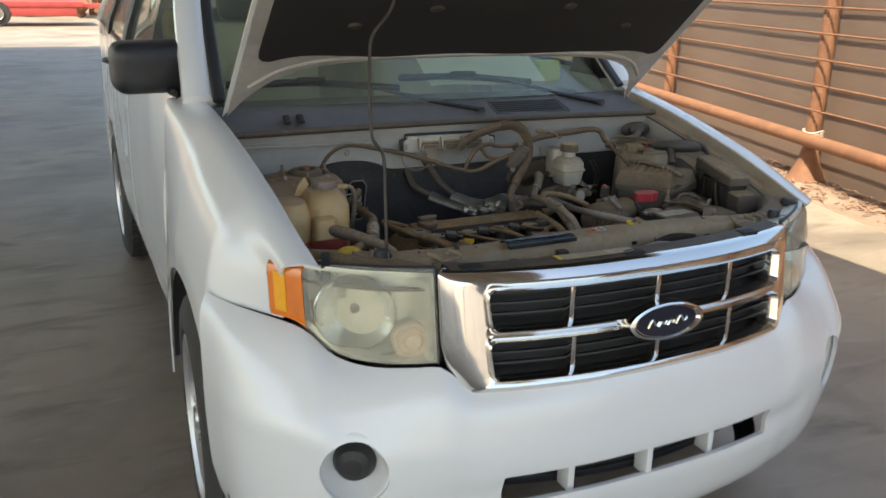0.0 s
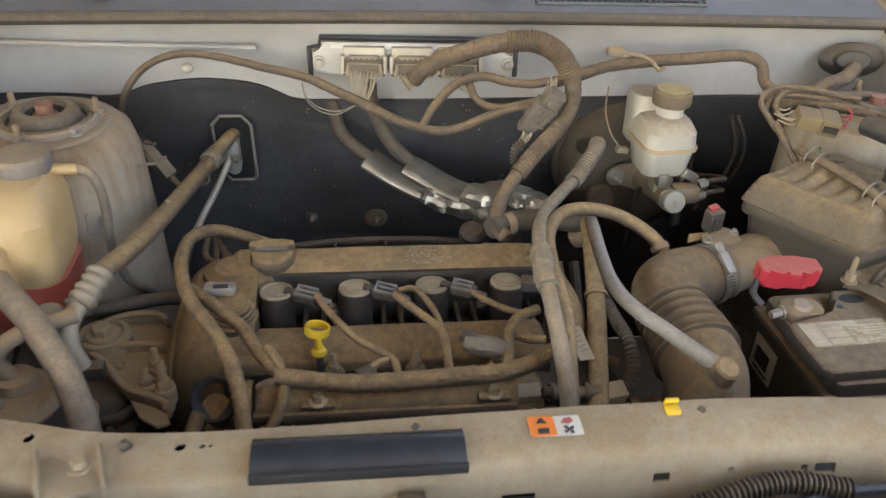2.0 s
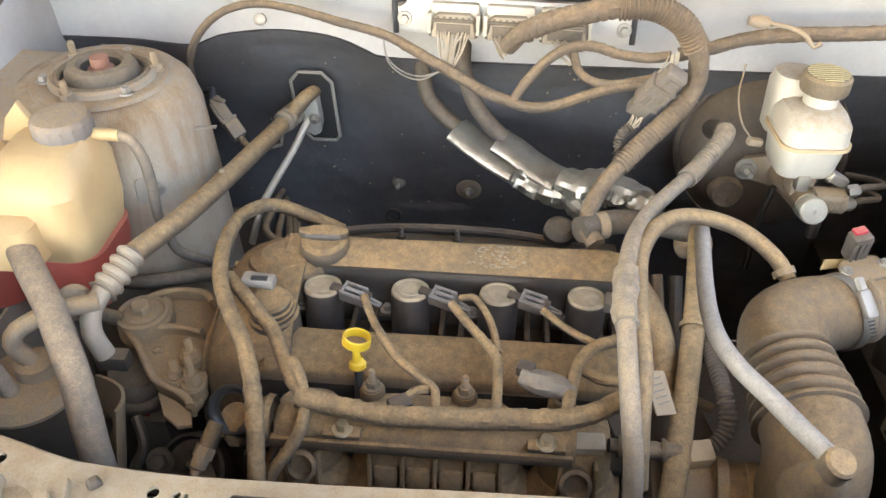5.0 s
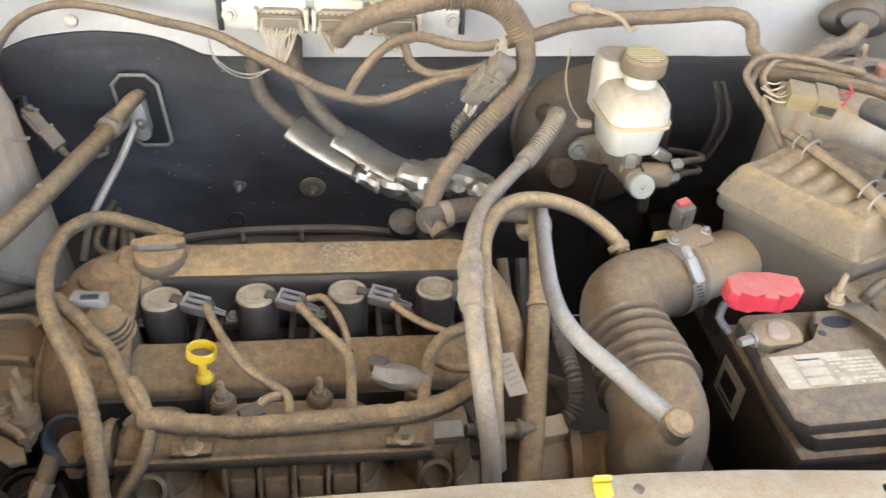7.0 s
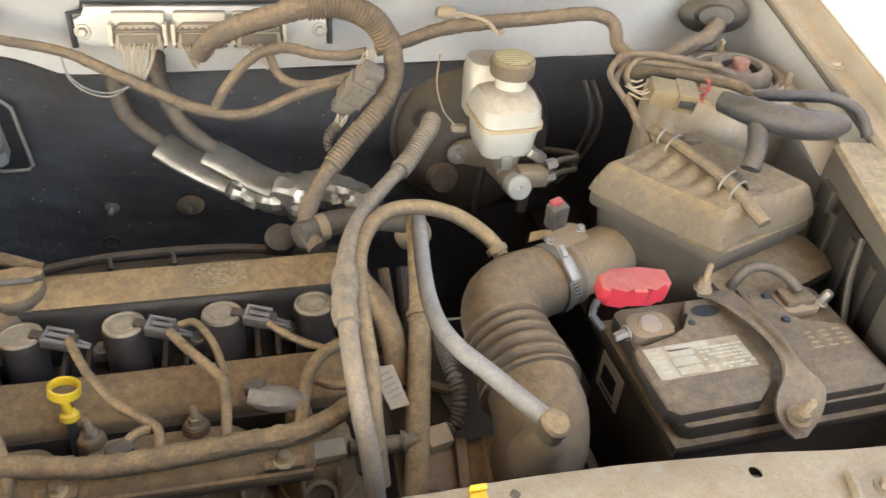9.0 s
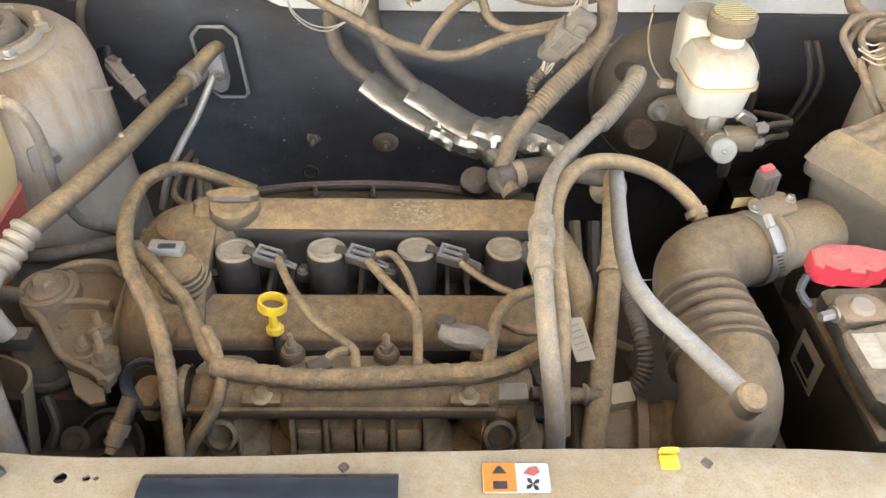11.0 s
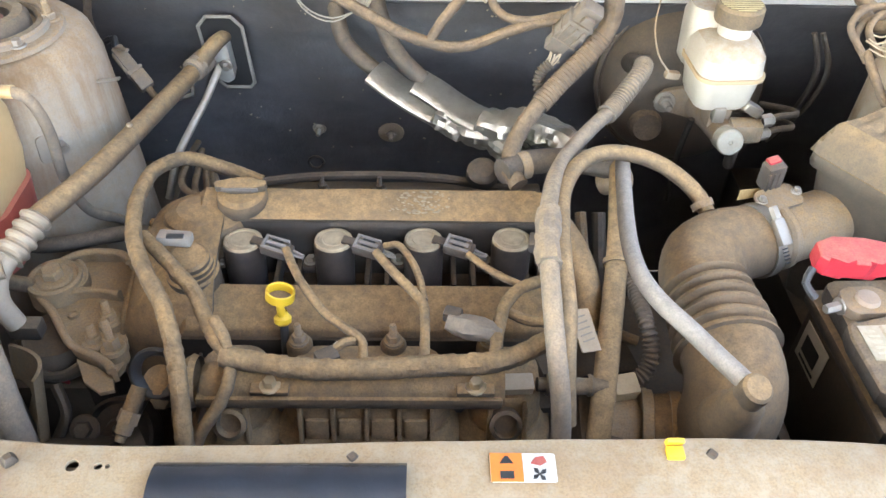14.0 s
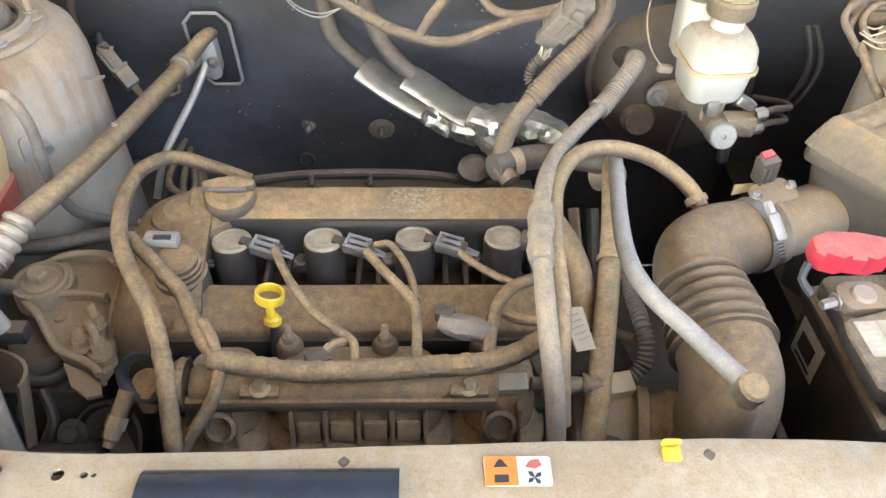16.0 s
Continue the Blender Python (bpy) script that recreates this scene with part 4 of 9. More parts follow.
for x in (-0.765, 0.765):
    wheel_thing(x * 1.03, 0.79, -0.05 * math.copysign(1, x))
    wheel_thing(x, 3.48, 0.0)

# hood, held open
HY, HZ, HA = 1.10, 1.165, radians(39)


def hood_at(u, v, d=0.0):
    """u across -1 to 1, v from the hinge to the front edge; d: depth below the outer skin."""
    w = lerp(0.715, 0.685, v) * u
    rear = 0.27 * (1 - abs(u) ** 8) * (1 - v)
    a = lerp(rear, 1.0 - 0.10 * u * u, v)
    crown = 0.035 * (1 - u * u) + 0.06 * math.sin(v * math.pi * 0.5 + 0.3) - d
    return (w, HY - a * math.cos(HA) + crown * math.sin(HA) * -1 * -1 * 0.6 * -1, HZ + a * math.sin(HA) + crown * math.cos(HA) - 0.03)


hood = part("hood", sheetm(lambda u, v: hood_at(u, v), span(-1, 1, 40), span(0, 1, 30), thick=-0.004), WHITE, car, "white hood propped open")
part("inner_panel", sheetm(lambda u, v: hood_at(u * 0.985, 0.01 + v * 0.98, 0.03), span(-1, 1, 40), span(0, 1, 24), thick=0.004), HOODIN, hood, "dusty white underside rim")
def liner_at(u, v):
    """The felt stops short of the hood's corners and leaves a wide pale band along its rear."""
    back = 0.06 + 0.15 * abs(u) ** 3
    side = 0.93 - 0.05 * max(0.0, 1 - v / 0.12) ** 2
    return hood_at(u * side, lerp(back, 0.965, v), 0.045 + 0.008 * noise.noise(Vector((u * 3, v * 4, 0))))


part("liner", sheetm(liner_at, span(-1, 1, 40), span(0, 1, 24), thick=0.006), HOODLIN, hood, "dark sound-deadening felt")
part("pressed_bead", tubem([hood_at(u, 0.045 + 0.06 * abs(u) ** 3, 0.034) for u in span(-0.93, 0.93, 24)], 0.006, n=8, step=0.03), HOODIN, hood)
for u, v in ((0.28, 0.42), (-0.30, 0.40), (-0.6, 0.33), (0.62, 0.33)):
    part("liner_clip", lathem([(0, 0.006), (0.012, 0.004), (0.018, 0)], at=hood_at(u, v, 0.052), axis=(0, -math.sin(HA), -math.cos(HA)), sx=1.2, sy=0.8, n=16), DUSTP, hood)
for sgn in (-1, 1):
    part("hinge", prismm([(0, 0), (0.05, -0.02), (0.12, 0.03), (0.20, 0.14), (0.16, 0.17), (0.08, 0.07)], 0.01, m=Matrix.Translation((sgn * 0.655, 1.14, 1.10)) @ frame_to((1, 0, 0), (0, -1, 0)), bevel=0.002), BAYWHITE, hood)

# ---- the engine bay's own metal: support beam, towers, firewall, cowl ----
SBX = (-0.70, -0.60, -0.51, -0.45, -0.385, -0.25, 0.0, 0.2, 0.35, 0.45, 0.55, 0.64, 0.70)
SBY = (0.40, 0.345, 0.300, 0.280, 0.262, 0.254, 0.258, 0.261, 0.255, 0.246, 0.248, 0.275, 0.31)


def beam_at(x, v):
    """v 0 at the back lip, 0.5 at the front edge of the top, 1 at the foot of the front face."""
    yb = curve1(x, SBX, SBY)
    z = 0.966 - 0.012 * min(1.0, abs(x) / 0.5) ** 2
    w = 0.046 + 0.03 * max(0.0, abs(x) - 0.4) / 0.3
    y = curve1(v, (0, 0.06, 0.14, 0.5, 0.58, 1.0), (yb + 0.004, yb + 0.003, yb - 0.004, yb - w, yb - w - 0.006, yb - w - 0.018))
    zz = curve1(v, (0, 0.06, 0.14, 0.3, 0.5, 0.58, 1.0), (z - 0.03, z - 0.004, z, z - 0.0005, z - 0.004, z - 0.010, z - 0.062))
    return (x, y, zz + 0.0012 * noise.noise(Vector((x * 14, v * 4, 0))))


beam = part("radiator_support", sheetm(beam_at, span(-0.69, 0.69, 110), [0, 0.03, 0.06, 0.10, 0.14, 0.2, 0.3, 0.4, 0.47, 0.5, 0.53, 0.58, 0.7, 0.85, 1.0], thick=0.003), SUPPORT, car, "dusty cream-painted radiator support beam")
holes = []
for x, w in ((-0.319, 0.005), (0.349, 0.006), (-0.45, 0.005), (0.52, 0.005), (-0.30, 0.003), (-0.293, 0.002)):
    holes.append(lathem([(0, -0.05), (w, -0.05), (w, 0.05), (0, 0.05)], at=(x, curve1(x, SBX, SBY) - 0.016, 0.96), n=14))
for x, w, h, z in ((-0.245, 0.020, 0.010, 0.935), (-0.30, 0.014, 0.014, 0.92), (0.10, 0.016, 0.010, 0.935), (0.165, 0.006, 0.006, 0.938), (0.255, 0.020, 0.011, 0.935), (-0.115, 0.006, 0.006, 0.925), (0.235, 0.007, 0.007, 0.936), (0.33, 0.02, 0.01, 0.93), (-0.03, 0.03, 0.03, 0.915), (0.43, 0.012, 0.012, 0.93)):
    yb = curve1(x, SBX, SBY)
    holes.append(boxm(w, 0.09, h, at=(x, yb - 0.06, z), bevel=0.0015))
cut(beam, holes)
beam.data.polygons.foreach_set("use_smooth", [True] * len(beam.data.polygons))
beam.data.set_sharp_from_angle(angle=radians(35))


wear = bmesh.new()
wr = random.Random(21)
for k in range(130):
    x = wr.uniform(-0.06, 0.62) if k < 95 else wr.uniform(-0.5, -0.27)
    v = wr.gauss(0.36, 0.02) if k % 3 else wr.uniform(0.16, 0.46)
    l, w = wr.uniform(0.004, 0.030), wr.uniform(0.0003, 0.0011)
    p = Vector(beam_at(x, v))
    q = Vector(beam_at(min(0.68, x + l), v + wr.uniform(-0.01, 0.01)))
    tube(wear, [p + Vector((0, 0, 0.0002)), q + Vector((0, 0, 0.0002))], w, n=6, step=0.01, flat=0.35)
tagged(part("worn_streak", wear, surf("bare_worn_paint", (0.52, 0.49, 0.43), 0.5, vary=0.3, scale=40.0), beam, "pale worn streaks in the paint"), kind="stuff")


def bolt(parent, at, axis=(0, 0, 1), r=0.006, h=0.008, mat=None, name="bolt", washer=True):
    bm = bmesh.new()
    if washer:
        lathe(bm, [(0.0, 0.0016), (r * 1.5, 0.0016), (r * 1.65, 0.0)], at=at, axis=axis, n=16)
    lathe(bm, [(r, 0.0), (r, h * 0.8), (r * 0.85, h), (0.0, h)], at=at, axis=axis, n=6)
    return part(name, bm, mat or STEEL, parent)


def stud(parent, at, axis=(0, 0, 1), r=0.004, h=0.03, mat=None):
    bm = bmesh.new()
    lathe(bm, [(0.0, 0.002), (r * 2.6, 0.002), (r * 2.8, 0)], at=at, axis=axis, n=16)
    lathe(bm, [(r * 1.9, 0.0), (r * 1.9, h * 0.33), (r * 1.7, h * 0.38), (r, h * 0.38)], at=at, axis=axis, n=6)
    prof = [(r, h * 0.3)]
    for k in range(8):
        prof += [(r, h * (0.4 + 0.07 * k)), (r * 0.82, h * (0.435 + 0.07 * k))]
    lathe(bm, prof + [(r * 0.7, h), (0, h)], at=at, axis=axis, n=12)
    return part("stud", bm, mat or STEEL, parent)


for x, dy in ((-0.117, -0.010), (0.149, -0.012), (-0.365, -0.016)):
    p = (x, curve1(x, SBX, SBY) + dy, 0.964)
    part("push_clip", lathem([(0.0, 0.006), (0.003, 0.006), (0.0045, 0.004), (0.006, 0.001), (0.006, 0)], at=p, n=12, wob=lambda a, h: 1 + 0.12 * math.cos(4 * a)), DUSTP2, beam)
for x in (-0.56, -0.405, 0.445, 0.525):
    yb = curve1(x, SBX, SBY)
    br = part("bracket", prismm(rounded(0.055, 0.05, 0.008), 0.004, m=Matrix.Translation((x, yb - 0.045, 0.955)) @ Matrix.Rotation(0.3 if x < 0 else -0.25, 4, "Z"), bevel=0.001), SUPPORT, beam, "pressed bracket with raised edges")
    for s in (-1, 1):
        part("rib", boxm(0.004, 0.05, 0.012, at=(x + s * 0.026, yb - 0.045, 0.962), m=Matrix.Rotation(0.3 if x < 0 else -0.25, 4, "Z"), bevel=0.001), SUPPORT, br)
    bolt(beam, (x + 0.006, yb - 0.038, 0.959), r=0.0065, mat=SUPPORT)

# shelf between beam and grille, latch, sight shield
part("latch_shelf", sheetm(lambda u, v: (u, curve1(u, SBX, SBY) - 0.055 - 0.085 * v, 0.903 - 0.012 * v), span(-0.62, 0.62, 40), span(0, 1, 6), thick=0.003), DUSTP2, car, "dark shelf behind the grille")


def shield_y(x):
    return 0.028 + plan(s_of(x))[1] * 0.85 + 0.02


shieldp = part("sight_shield", sheetm(lambda u, v: (u, shield_y(u) + 0.064 * v, 0.972 + 0.012 * math.sin(v * math.pi) * 0.5 - (0.03 * (v - 0.85) / 0.15 if v > 0.85 else 0)), span(-0.455, 0.455, 60), [0, 0.1, 0.3, 0.5, 0.7, 0.85, 1.0], thick=0.004), DUSTP2, car, "dusty black plastic sight shield above the grille")
for k, x in enumerate((-0.41, -0.03, 0.33)):
    part("recess", boxm(0.05, 0.03, 0.006, at=(x, shield_y(x) + 0.02, 0.977), bevel=0.004), DARK, shieldp)
lat = thing("hood_latch", (0.13, 0.12, 0.90), "black steel hood latch below the support beam", "latch")
part("body", prismm(rounded(0.09, 0.05, 0.012), 0.035, m=Matrix.Translation((0.13, 0.145, 0.905)) @ Matrix.Rotation(0.25, 4, "Z"), bevel=0.004), DUSTP2, lat)
part("lever", tubem([(0.06, 0.12, 0.945), (0.10, 0.125, 0.955), (0.14, 0.11, 0.955), (0.165, 0.09, 0.945)], 0.010, n=10, flat=0.5), STEEL, lat)
part("release_cable", tubem([(0.16, 0.15, 0.93), (0.25, 0.17, 0.935), (0.36, 0.175, 0.93), (0.44, 0.18, 0.925)], 0.006, n=8), BLACKP, lat)
part("spring", tubem([(0.12, 0.17, 0.93), (0.20, 0.178, 0.945), (0.26, 0.17, 0.94)], 0.009, n=10, ribs=0.003, pitch=0.005), DUSTP2, lat)
snsr = thing("hood_switch", (-0.14, 0.175, 0.92), "small black hood switch on the support beam", "switch")
part("body", boxm(0.06, 0.03, 0.022, at=(-0.14, 0.182, 0.925), bevel=0.004), DUSTP, snsr)
part("plug", boxm(0.024, 0.022, 0.018, at=(-0.125, 0.178, 0.942), bevel=0.003), DUSTP2, snsr)
part("hook", tubem([(-0.17, 0.17, 0.92), (-0.15, 0.155, 0.905), (-0.11, 0.155, 0.905)], 0.006, n=8), DUSTP2, snsr)
for sgn in (-1, 1):
    lb = thing("lamp_bracket", (sgn * 0.56, 0.2, 0.93), "dusty black headlamp mounting bracket", "bracket")
    part("arm", tubem([(sgn * 0.69, 0.33, 0.958), (sgn * 0.60, 0.25, 0.957), (sgn * 0.50, 0.20, 0.948), (sgn * 0.44, 0.165, 0.935)], 0.026, n=12, flat=0.55, rough=0.2), DUSTP, lb)
    part("tab", boxm(0.06, 0.05, 0.03, at=(sgn * 0.43, 0.16, 0.945), m=Euler((0, 0, sgn * 0.3)).to_matrix().to_4x4(), bevel=0.006), DUSTP, lb)
    part("well", sheetm(lambda u, v: (sgn * lerp(0.45, 0.72, u), lerp(0.10, 0.2, v) + 0.15 * u * u, 0.93 - 0.02 * v), span(0, 1, 8), span(0, 1, 5), thick=0.004), DUSTP, lb)

# foam strip and warning label lying on the beam
strip = thing("seal_strip", (-0.166, 0.222, 0.966), "shiny black rubber strip along the support beam", "strip")
part("pad", sheetm(lambda u, v: (lerp(-0.257, -0.077, u), lerp(0.195, 0.240, v), 0.9685 + 0.009 * math.sin(v * math.pi) ** 0.6), span(0, 1, 24), span(0, 1, 10), thick=0.004), surf("slick_black_rubber", (0.03, 0.034, 0.042), 0.13, vary=0.3, bump=0.1, scale=20), strip)
part("edge", boxm(0.182, 0.004, 0.010, at=(-0.167, 0.1945, 0.968), bevel=0.001), BLACKP, strip)
lab = thing("warning_label", (0.007, 0.235, 0.967), "orange and white fan warning label on the beam", "label")
M0 = Matrix.Translation((0.007, 0.235, 0.9702))
part("backing", prismm(rounded(0.048, 0.024, 0.002), 0.0006, m=M0), LABELW, lab)
part("orange_half", boxm(0.0235, 0.0236, 0.0008, at=(-0.005, 0.235, 0.971)), ORANGE, lab, "orange warning field")
pict = bmesh.new()
box(pict, 0.010, 0.006, 0.0006, at=(-0.005, 0.2285, 0.9717))
prism(pict, [(-0.005, 0), (0.005, 0), (0.001, 0.006), (-0.001, 0.006)], 0.0006, m=Matrix.Translation((-0.005, 0.238, 0.9714)))
for k in range(4):
    prism(pict, [(0, 0), (0.0045, 0.001), (0.005, 0.004), (0.002, 0.0035)], 0.0006, m=Matrix.Translation((0.0185, 0.2295, 0.9708)) @ Matrix.Rotation(k * math.pi / 2, 4, "Z"))
part("pictogram", pict, INK, lab)
part("red_mark", prismm([(-0.006, -0.002), (-0.002, 0.003), (0.004, 0.004), (0.006, -0.001), (0.001, -0.004)], 0.0006, m=Matrix.Translation((0.0185, 0.2405, 0.9708))), RED, lab)
tag = thing("paint_tag", (0.121, 0.252, 0.967), "small yellow folded tag on the beam's edge", "tag")
part("flap", boxm(0.013, 0.010, 0.006, at=(0.121, 0.2485, 0.9690), bevel=0.001), YELLOW, tag)
part("fold", boxm(0.013, 0.004, 0.010, at=(0.122, 0.257, 0.9712), m=Euler((0.3, 0, 0)).to_matrix().to_4x4(), bevel=0.001), YELLOW, tag)
slab = thing("shield_label", (-0.10, 0.1, 0.977), "dusty label with printed boxes on the sight shield", "label")
part("field", sheetm(lambda u, v: (lerp(-0.205, -0.02, u), shield_y(lerp(-0.205, -0.02, u)) + lerp(0.018, 0.048, v), 0.9795), span(0, 1, 10), [0, 1], thick=0.0004), surf("dusty_label", (0.40, 0.31, 0.20), 0.8), slab)
part("yellow_block", boxm(0.010, 0.028, 0.0008, at=(-0.213, shield_y(-0.213) + 0.032, 0.980)), YELLOW, slab)
marks = bmesh.new()
for x in (-0.075, -0.042):
    for dx, dy, w, h in ((0, 0.012, 0.028, 0.0012), (0, -0.012, 0.028, 0.0012), (-0.014, 0, 0.0012, 0.024), (0.014, 0, 0.0012, 0.024), (0, 0.004, 0.02, 0.002), (-0.003, -0.003, 0.016, 0.002)):
        box(marks, w, h, 0.0004, at=(x + dx, shield_y(x) + 0.033 + dy, 0.9802))
part("print", marks, LABELW, slab, "pale printed boxes")

# strut towers and aprons
for sgn in (-1, 1):
    tx, ty, tz = (-0.572, 0.782, 1.024) if sgn < 0 else (0.605, 0.80, 1.022)
    tower = part("strut_tower", lathem([(0.0, 0.004), (0.084, 0.004)] + [(lerp(0.084, r, 1.0 if sgn < 0 else 0.45), h) for r, h in ((0.098, 0.0), (0.110, -0.012), (0.118, -0.04), (0.126, -0.16), (0.14, -0.42))], at=(tx, ty, tz), n=44, wob=lambda a, h: 1.0 + 0.02 * math.cos(3 * a)), TOWERF, car, "dusty pale strut tower with brown stains")
    part("apron", sheetm(lambda u, v: (sgn * lerp(abs(tx) + 0.03, 0.75, u), lerp(0.62 if sgn < 0 else 0.60, 0.85, v), tz - 0.006 + 0.004 * u - 0.02 * (1 - min(1.0, v * 4))), span(0, 1, 10), span(0, 1, 16), thick=0.004), TOWER, car, "dusty apron plate beside the tower")
    plate = part("mount_plate", lathem([(0.0, 0.005), (0.078, 0.005), (0.081, 0.004), (0.083, 0.0)], at=(tx + 0.008, ty - 0.012, tz + 0.003), n=40), TOWER, tower)
    part("top_mount", lathem([(0.058, 0.0), (0.057, 0.007), (0.052, 0.009), (0.049, 0.006), (0.048, -0.002), (0.044, -0.002), (0.043, 0.012), (0.038, 0.019), (0.028, 0.020), (0.024, 0.015), (0.023, 0.004), (0.0, 0.004)], at=(tx + 0.012, ty - 0.012, tz + 0.008), n=40), surf("mount_rubber_" + ("a" if sgn < 0 else "b"), (0.05, 0.045, 0.04), 0.6, dust=0.8, dustcol=(0.30, 0.235, 0.16), scale=24.0, under=0.0), plate, "black rubber strut top mount")
    part("mount_ring", lathem([(0.0575, 0.007), (0.060, 0.009), (0.063, 0.006), (0.064, 0.0)], at=(tx + 0.012, ty - 0.012, tz + 0.008), n=40), TOWER, plate)
    part("strut_nut", lathem([(0.016, 0.0), (0.016, 0.010), (0.011, 0.012), (0.011, 0.024), (0.0, 0.025)], at=(tx + 0.012, ty - 0.012, tz + 0.010), n=12), surf("rusty_nut", (0.28, 0.13, 0.09), 0.7, rust=0.6), plate, "rusty strut nut")
    for k, a in enumerate((20, 140, 260) if sgn < 0 else (-40, 80, 200)):
        stud(plate, (tx + 0.008 + 0.066 * math.cos(radians(a)), ty - 0.012 + 0.066 * math.sin(radians(a)), tz + 0.009), h=0.024, r=0.0045, mat=CAST)
    for a in (80, 200, 320):
        bolt(plate, (tx + 0.008 + 0.064 * math.cos(radians(a)), ty - 0.012 + 0.064 * math.sin(radians(a)), tz + 0.009), r=0.006)
    if sgn < 0:
        part("tab", tubem([(tx + 0.105, ty - 0.02, tz - 0.055), (tx + 0.145, ty - 0.02, tz - 0.05)], 0.004, n=8, flat=0.4), STEEL, tower)
        bolt(tower, (tx + 0.082, ty - 0.085, tz - 0.10), axis=(0.7, -0.7, 0), r=0.007, h=0.014)
        part("weld_plate", prismm(rounded(0.05, 0.035, 0.006), 0.004, m=Matrix.Translation((tx + 0.08, ty - 0.083, tz - 0.10)) @ frame_to((0.7, -0.7, 0.05)), bevel=0.001), TOWER, tower)

# firewall: painted upper panel, dark mat below, cowl above


def fw_low(x):
    return curve1(x, (-0.8, -0.6, -0.515, -0.476, -0.434, -0.394, -0.355, -0.316, -0.282, -0.251, -0.192, -0.001, 0.179, 0.8), (1.0, 1.0, 0.996, 1.011, 1.019, 1.023, 1.022, 1.017, 1.006, 0.991, 0.988, 0.988, 0.99, 0.995))


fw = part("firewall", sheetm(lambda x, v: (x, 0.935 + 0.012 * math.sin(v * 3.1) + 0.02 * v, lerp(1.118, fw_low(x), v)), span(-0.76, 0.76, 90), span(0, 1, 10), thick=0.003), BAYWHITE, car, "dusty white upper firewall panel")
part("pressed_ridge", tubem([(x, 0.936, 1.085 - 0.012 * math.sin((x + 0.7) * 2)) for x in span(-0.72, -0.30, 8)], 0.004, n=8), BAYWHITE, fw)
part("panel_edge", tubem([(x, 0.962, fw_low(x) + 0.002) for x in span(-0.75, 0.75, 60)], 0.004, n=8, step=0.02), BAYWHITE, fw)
part("sealer_line", tubem([(x, 0.962, fw_low(x) - 0.006) for x in span(-0.50, -0.27, 24)], 0.0035, n=8), BLACKP, fw)
matp = part("insulation_mat", sheetm(lambda x, v: (x, 0.958 + 0.075 * math.sin(min(1.0, v * 1.6) * 1.57) + 0.005 * noise.noise(Vector((x * 9, v * 7, 3))) + 0.0035 * noise.noise(Vector((x * 16 + 4 * v, v * 34, 7))), lerp(fw_low(x) - 0.002, 0.42, v)), span(-0.76, 0.76, 150), span(0, 1, 70), thick=0.004), INSUL, fw, "dark sound-deadening mat")
part("mat_seam", tubem([(0.02 + 0.004 * k, 1.0 + 0.028 * math.sin(min(1, k / 7) * 1.57), 0.985 - 0.03 * k) for k in range(9)], 0.004, n=8), INSUL, matp)


def on_mat(x, z):
    v = (fw_low(x) - 0.002 - z) / (fw_low(x) - 0.002 - 0.42)
    return 0.958 + 0.075 * math.sin(min(1.0, v * 1.6) * 1.57)


for x, z, r in ((-0.119, 0.731, 0.021),):
    part("mat_washer", lathem([(0.0, 0.004), (r * 0.7, 0.004), (r, 0.002), (r, 0)], at=(x, on_mat(x, z) - 0.008, z), axis=(0, -1, -0.2), n=24), surf("grey_washer", (0.26, 0.22, 0.17), 0.6, dust=0.4), matp)
    stud(matp, (x, on_mat(x, z) - 0.011, z), axis=(0, -1, 0.1), h=0.022, r=0.0035)
stud(matp, (-0.235, on_mat(-0.235, 0.735) - 0.004, 0.735), axis=(0, -1, 0.1), h=0.025, r=0.004)
for x, z in ((-0.246, 0.664),):
    part("mat_ring", tubem([(x + 0.012 * math.cos(a), on_mat(x, z) - 0.008, z + 0.012 * math.sin(a)) for a in span(0, 6.2, 12)], 0.0025, n=6, step=0.004), DUSTP2, matp)

flecks = bmesh.new()
fk = random.Random(8)
for k in range(90):
    x, z = fk.uniform(-0.5, 0.25), fk.uniform(0.66, 0.98)
    box(flecks, fk.uniform(0.001, 0.004), 0.0008, fk.uniform(0.001, 0.003), at=(x, on_mat(x, z) - 0.006, z), m=Euler((0, fk.uniform(0, 3), 0)).to_matrix().to_4x4())
tagged(part("dirt_fleck", flecks, surf("pale_fleck", (0.30, 0.25, 0.18), 0.9), matp, "pale flecks of dirt", smooth=False), kind="stuff")
seal = part("cowl_seal", tubem([(x, 0.928 - 0.006 * math.cos(x * 2), 1.124 + 0.010 * math.cos(x * 1.9) - 0.006) for x in span(-0.74, 0.74, 14)], 0.013, n=12, flat=0.7, step=0.03), HOSEB, car, "dusty rubber cowl seal")
for k in range(12):
    x = -0.7 + 0.127 * k
    part("seal_clip", boxm(0.012, 0.006, 0.008, at=(x, 0.917, 1.120 + 0.010 * math.cos(x * 1.9)), bevel=0.002), DUSTP, seal)


def cowl_at(u, v):
    x = 0.735 * u
    front = 0.945
    rear = 1.15 - 0.13 * (u * u) * 0 - 0.11 * (1 - u * u)
    y = lerp(front, rear + 0.02, v)
    return (x, y, 1.118 + 0.012 * math.cos(x * 1.9) + 0.016 * math.sin(v * 1.9) + 0.03 * v * v)


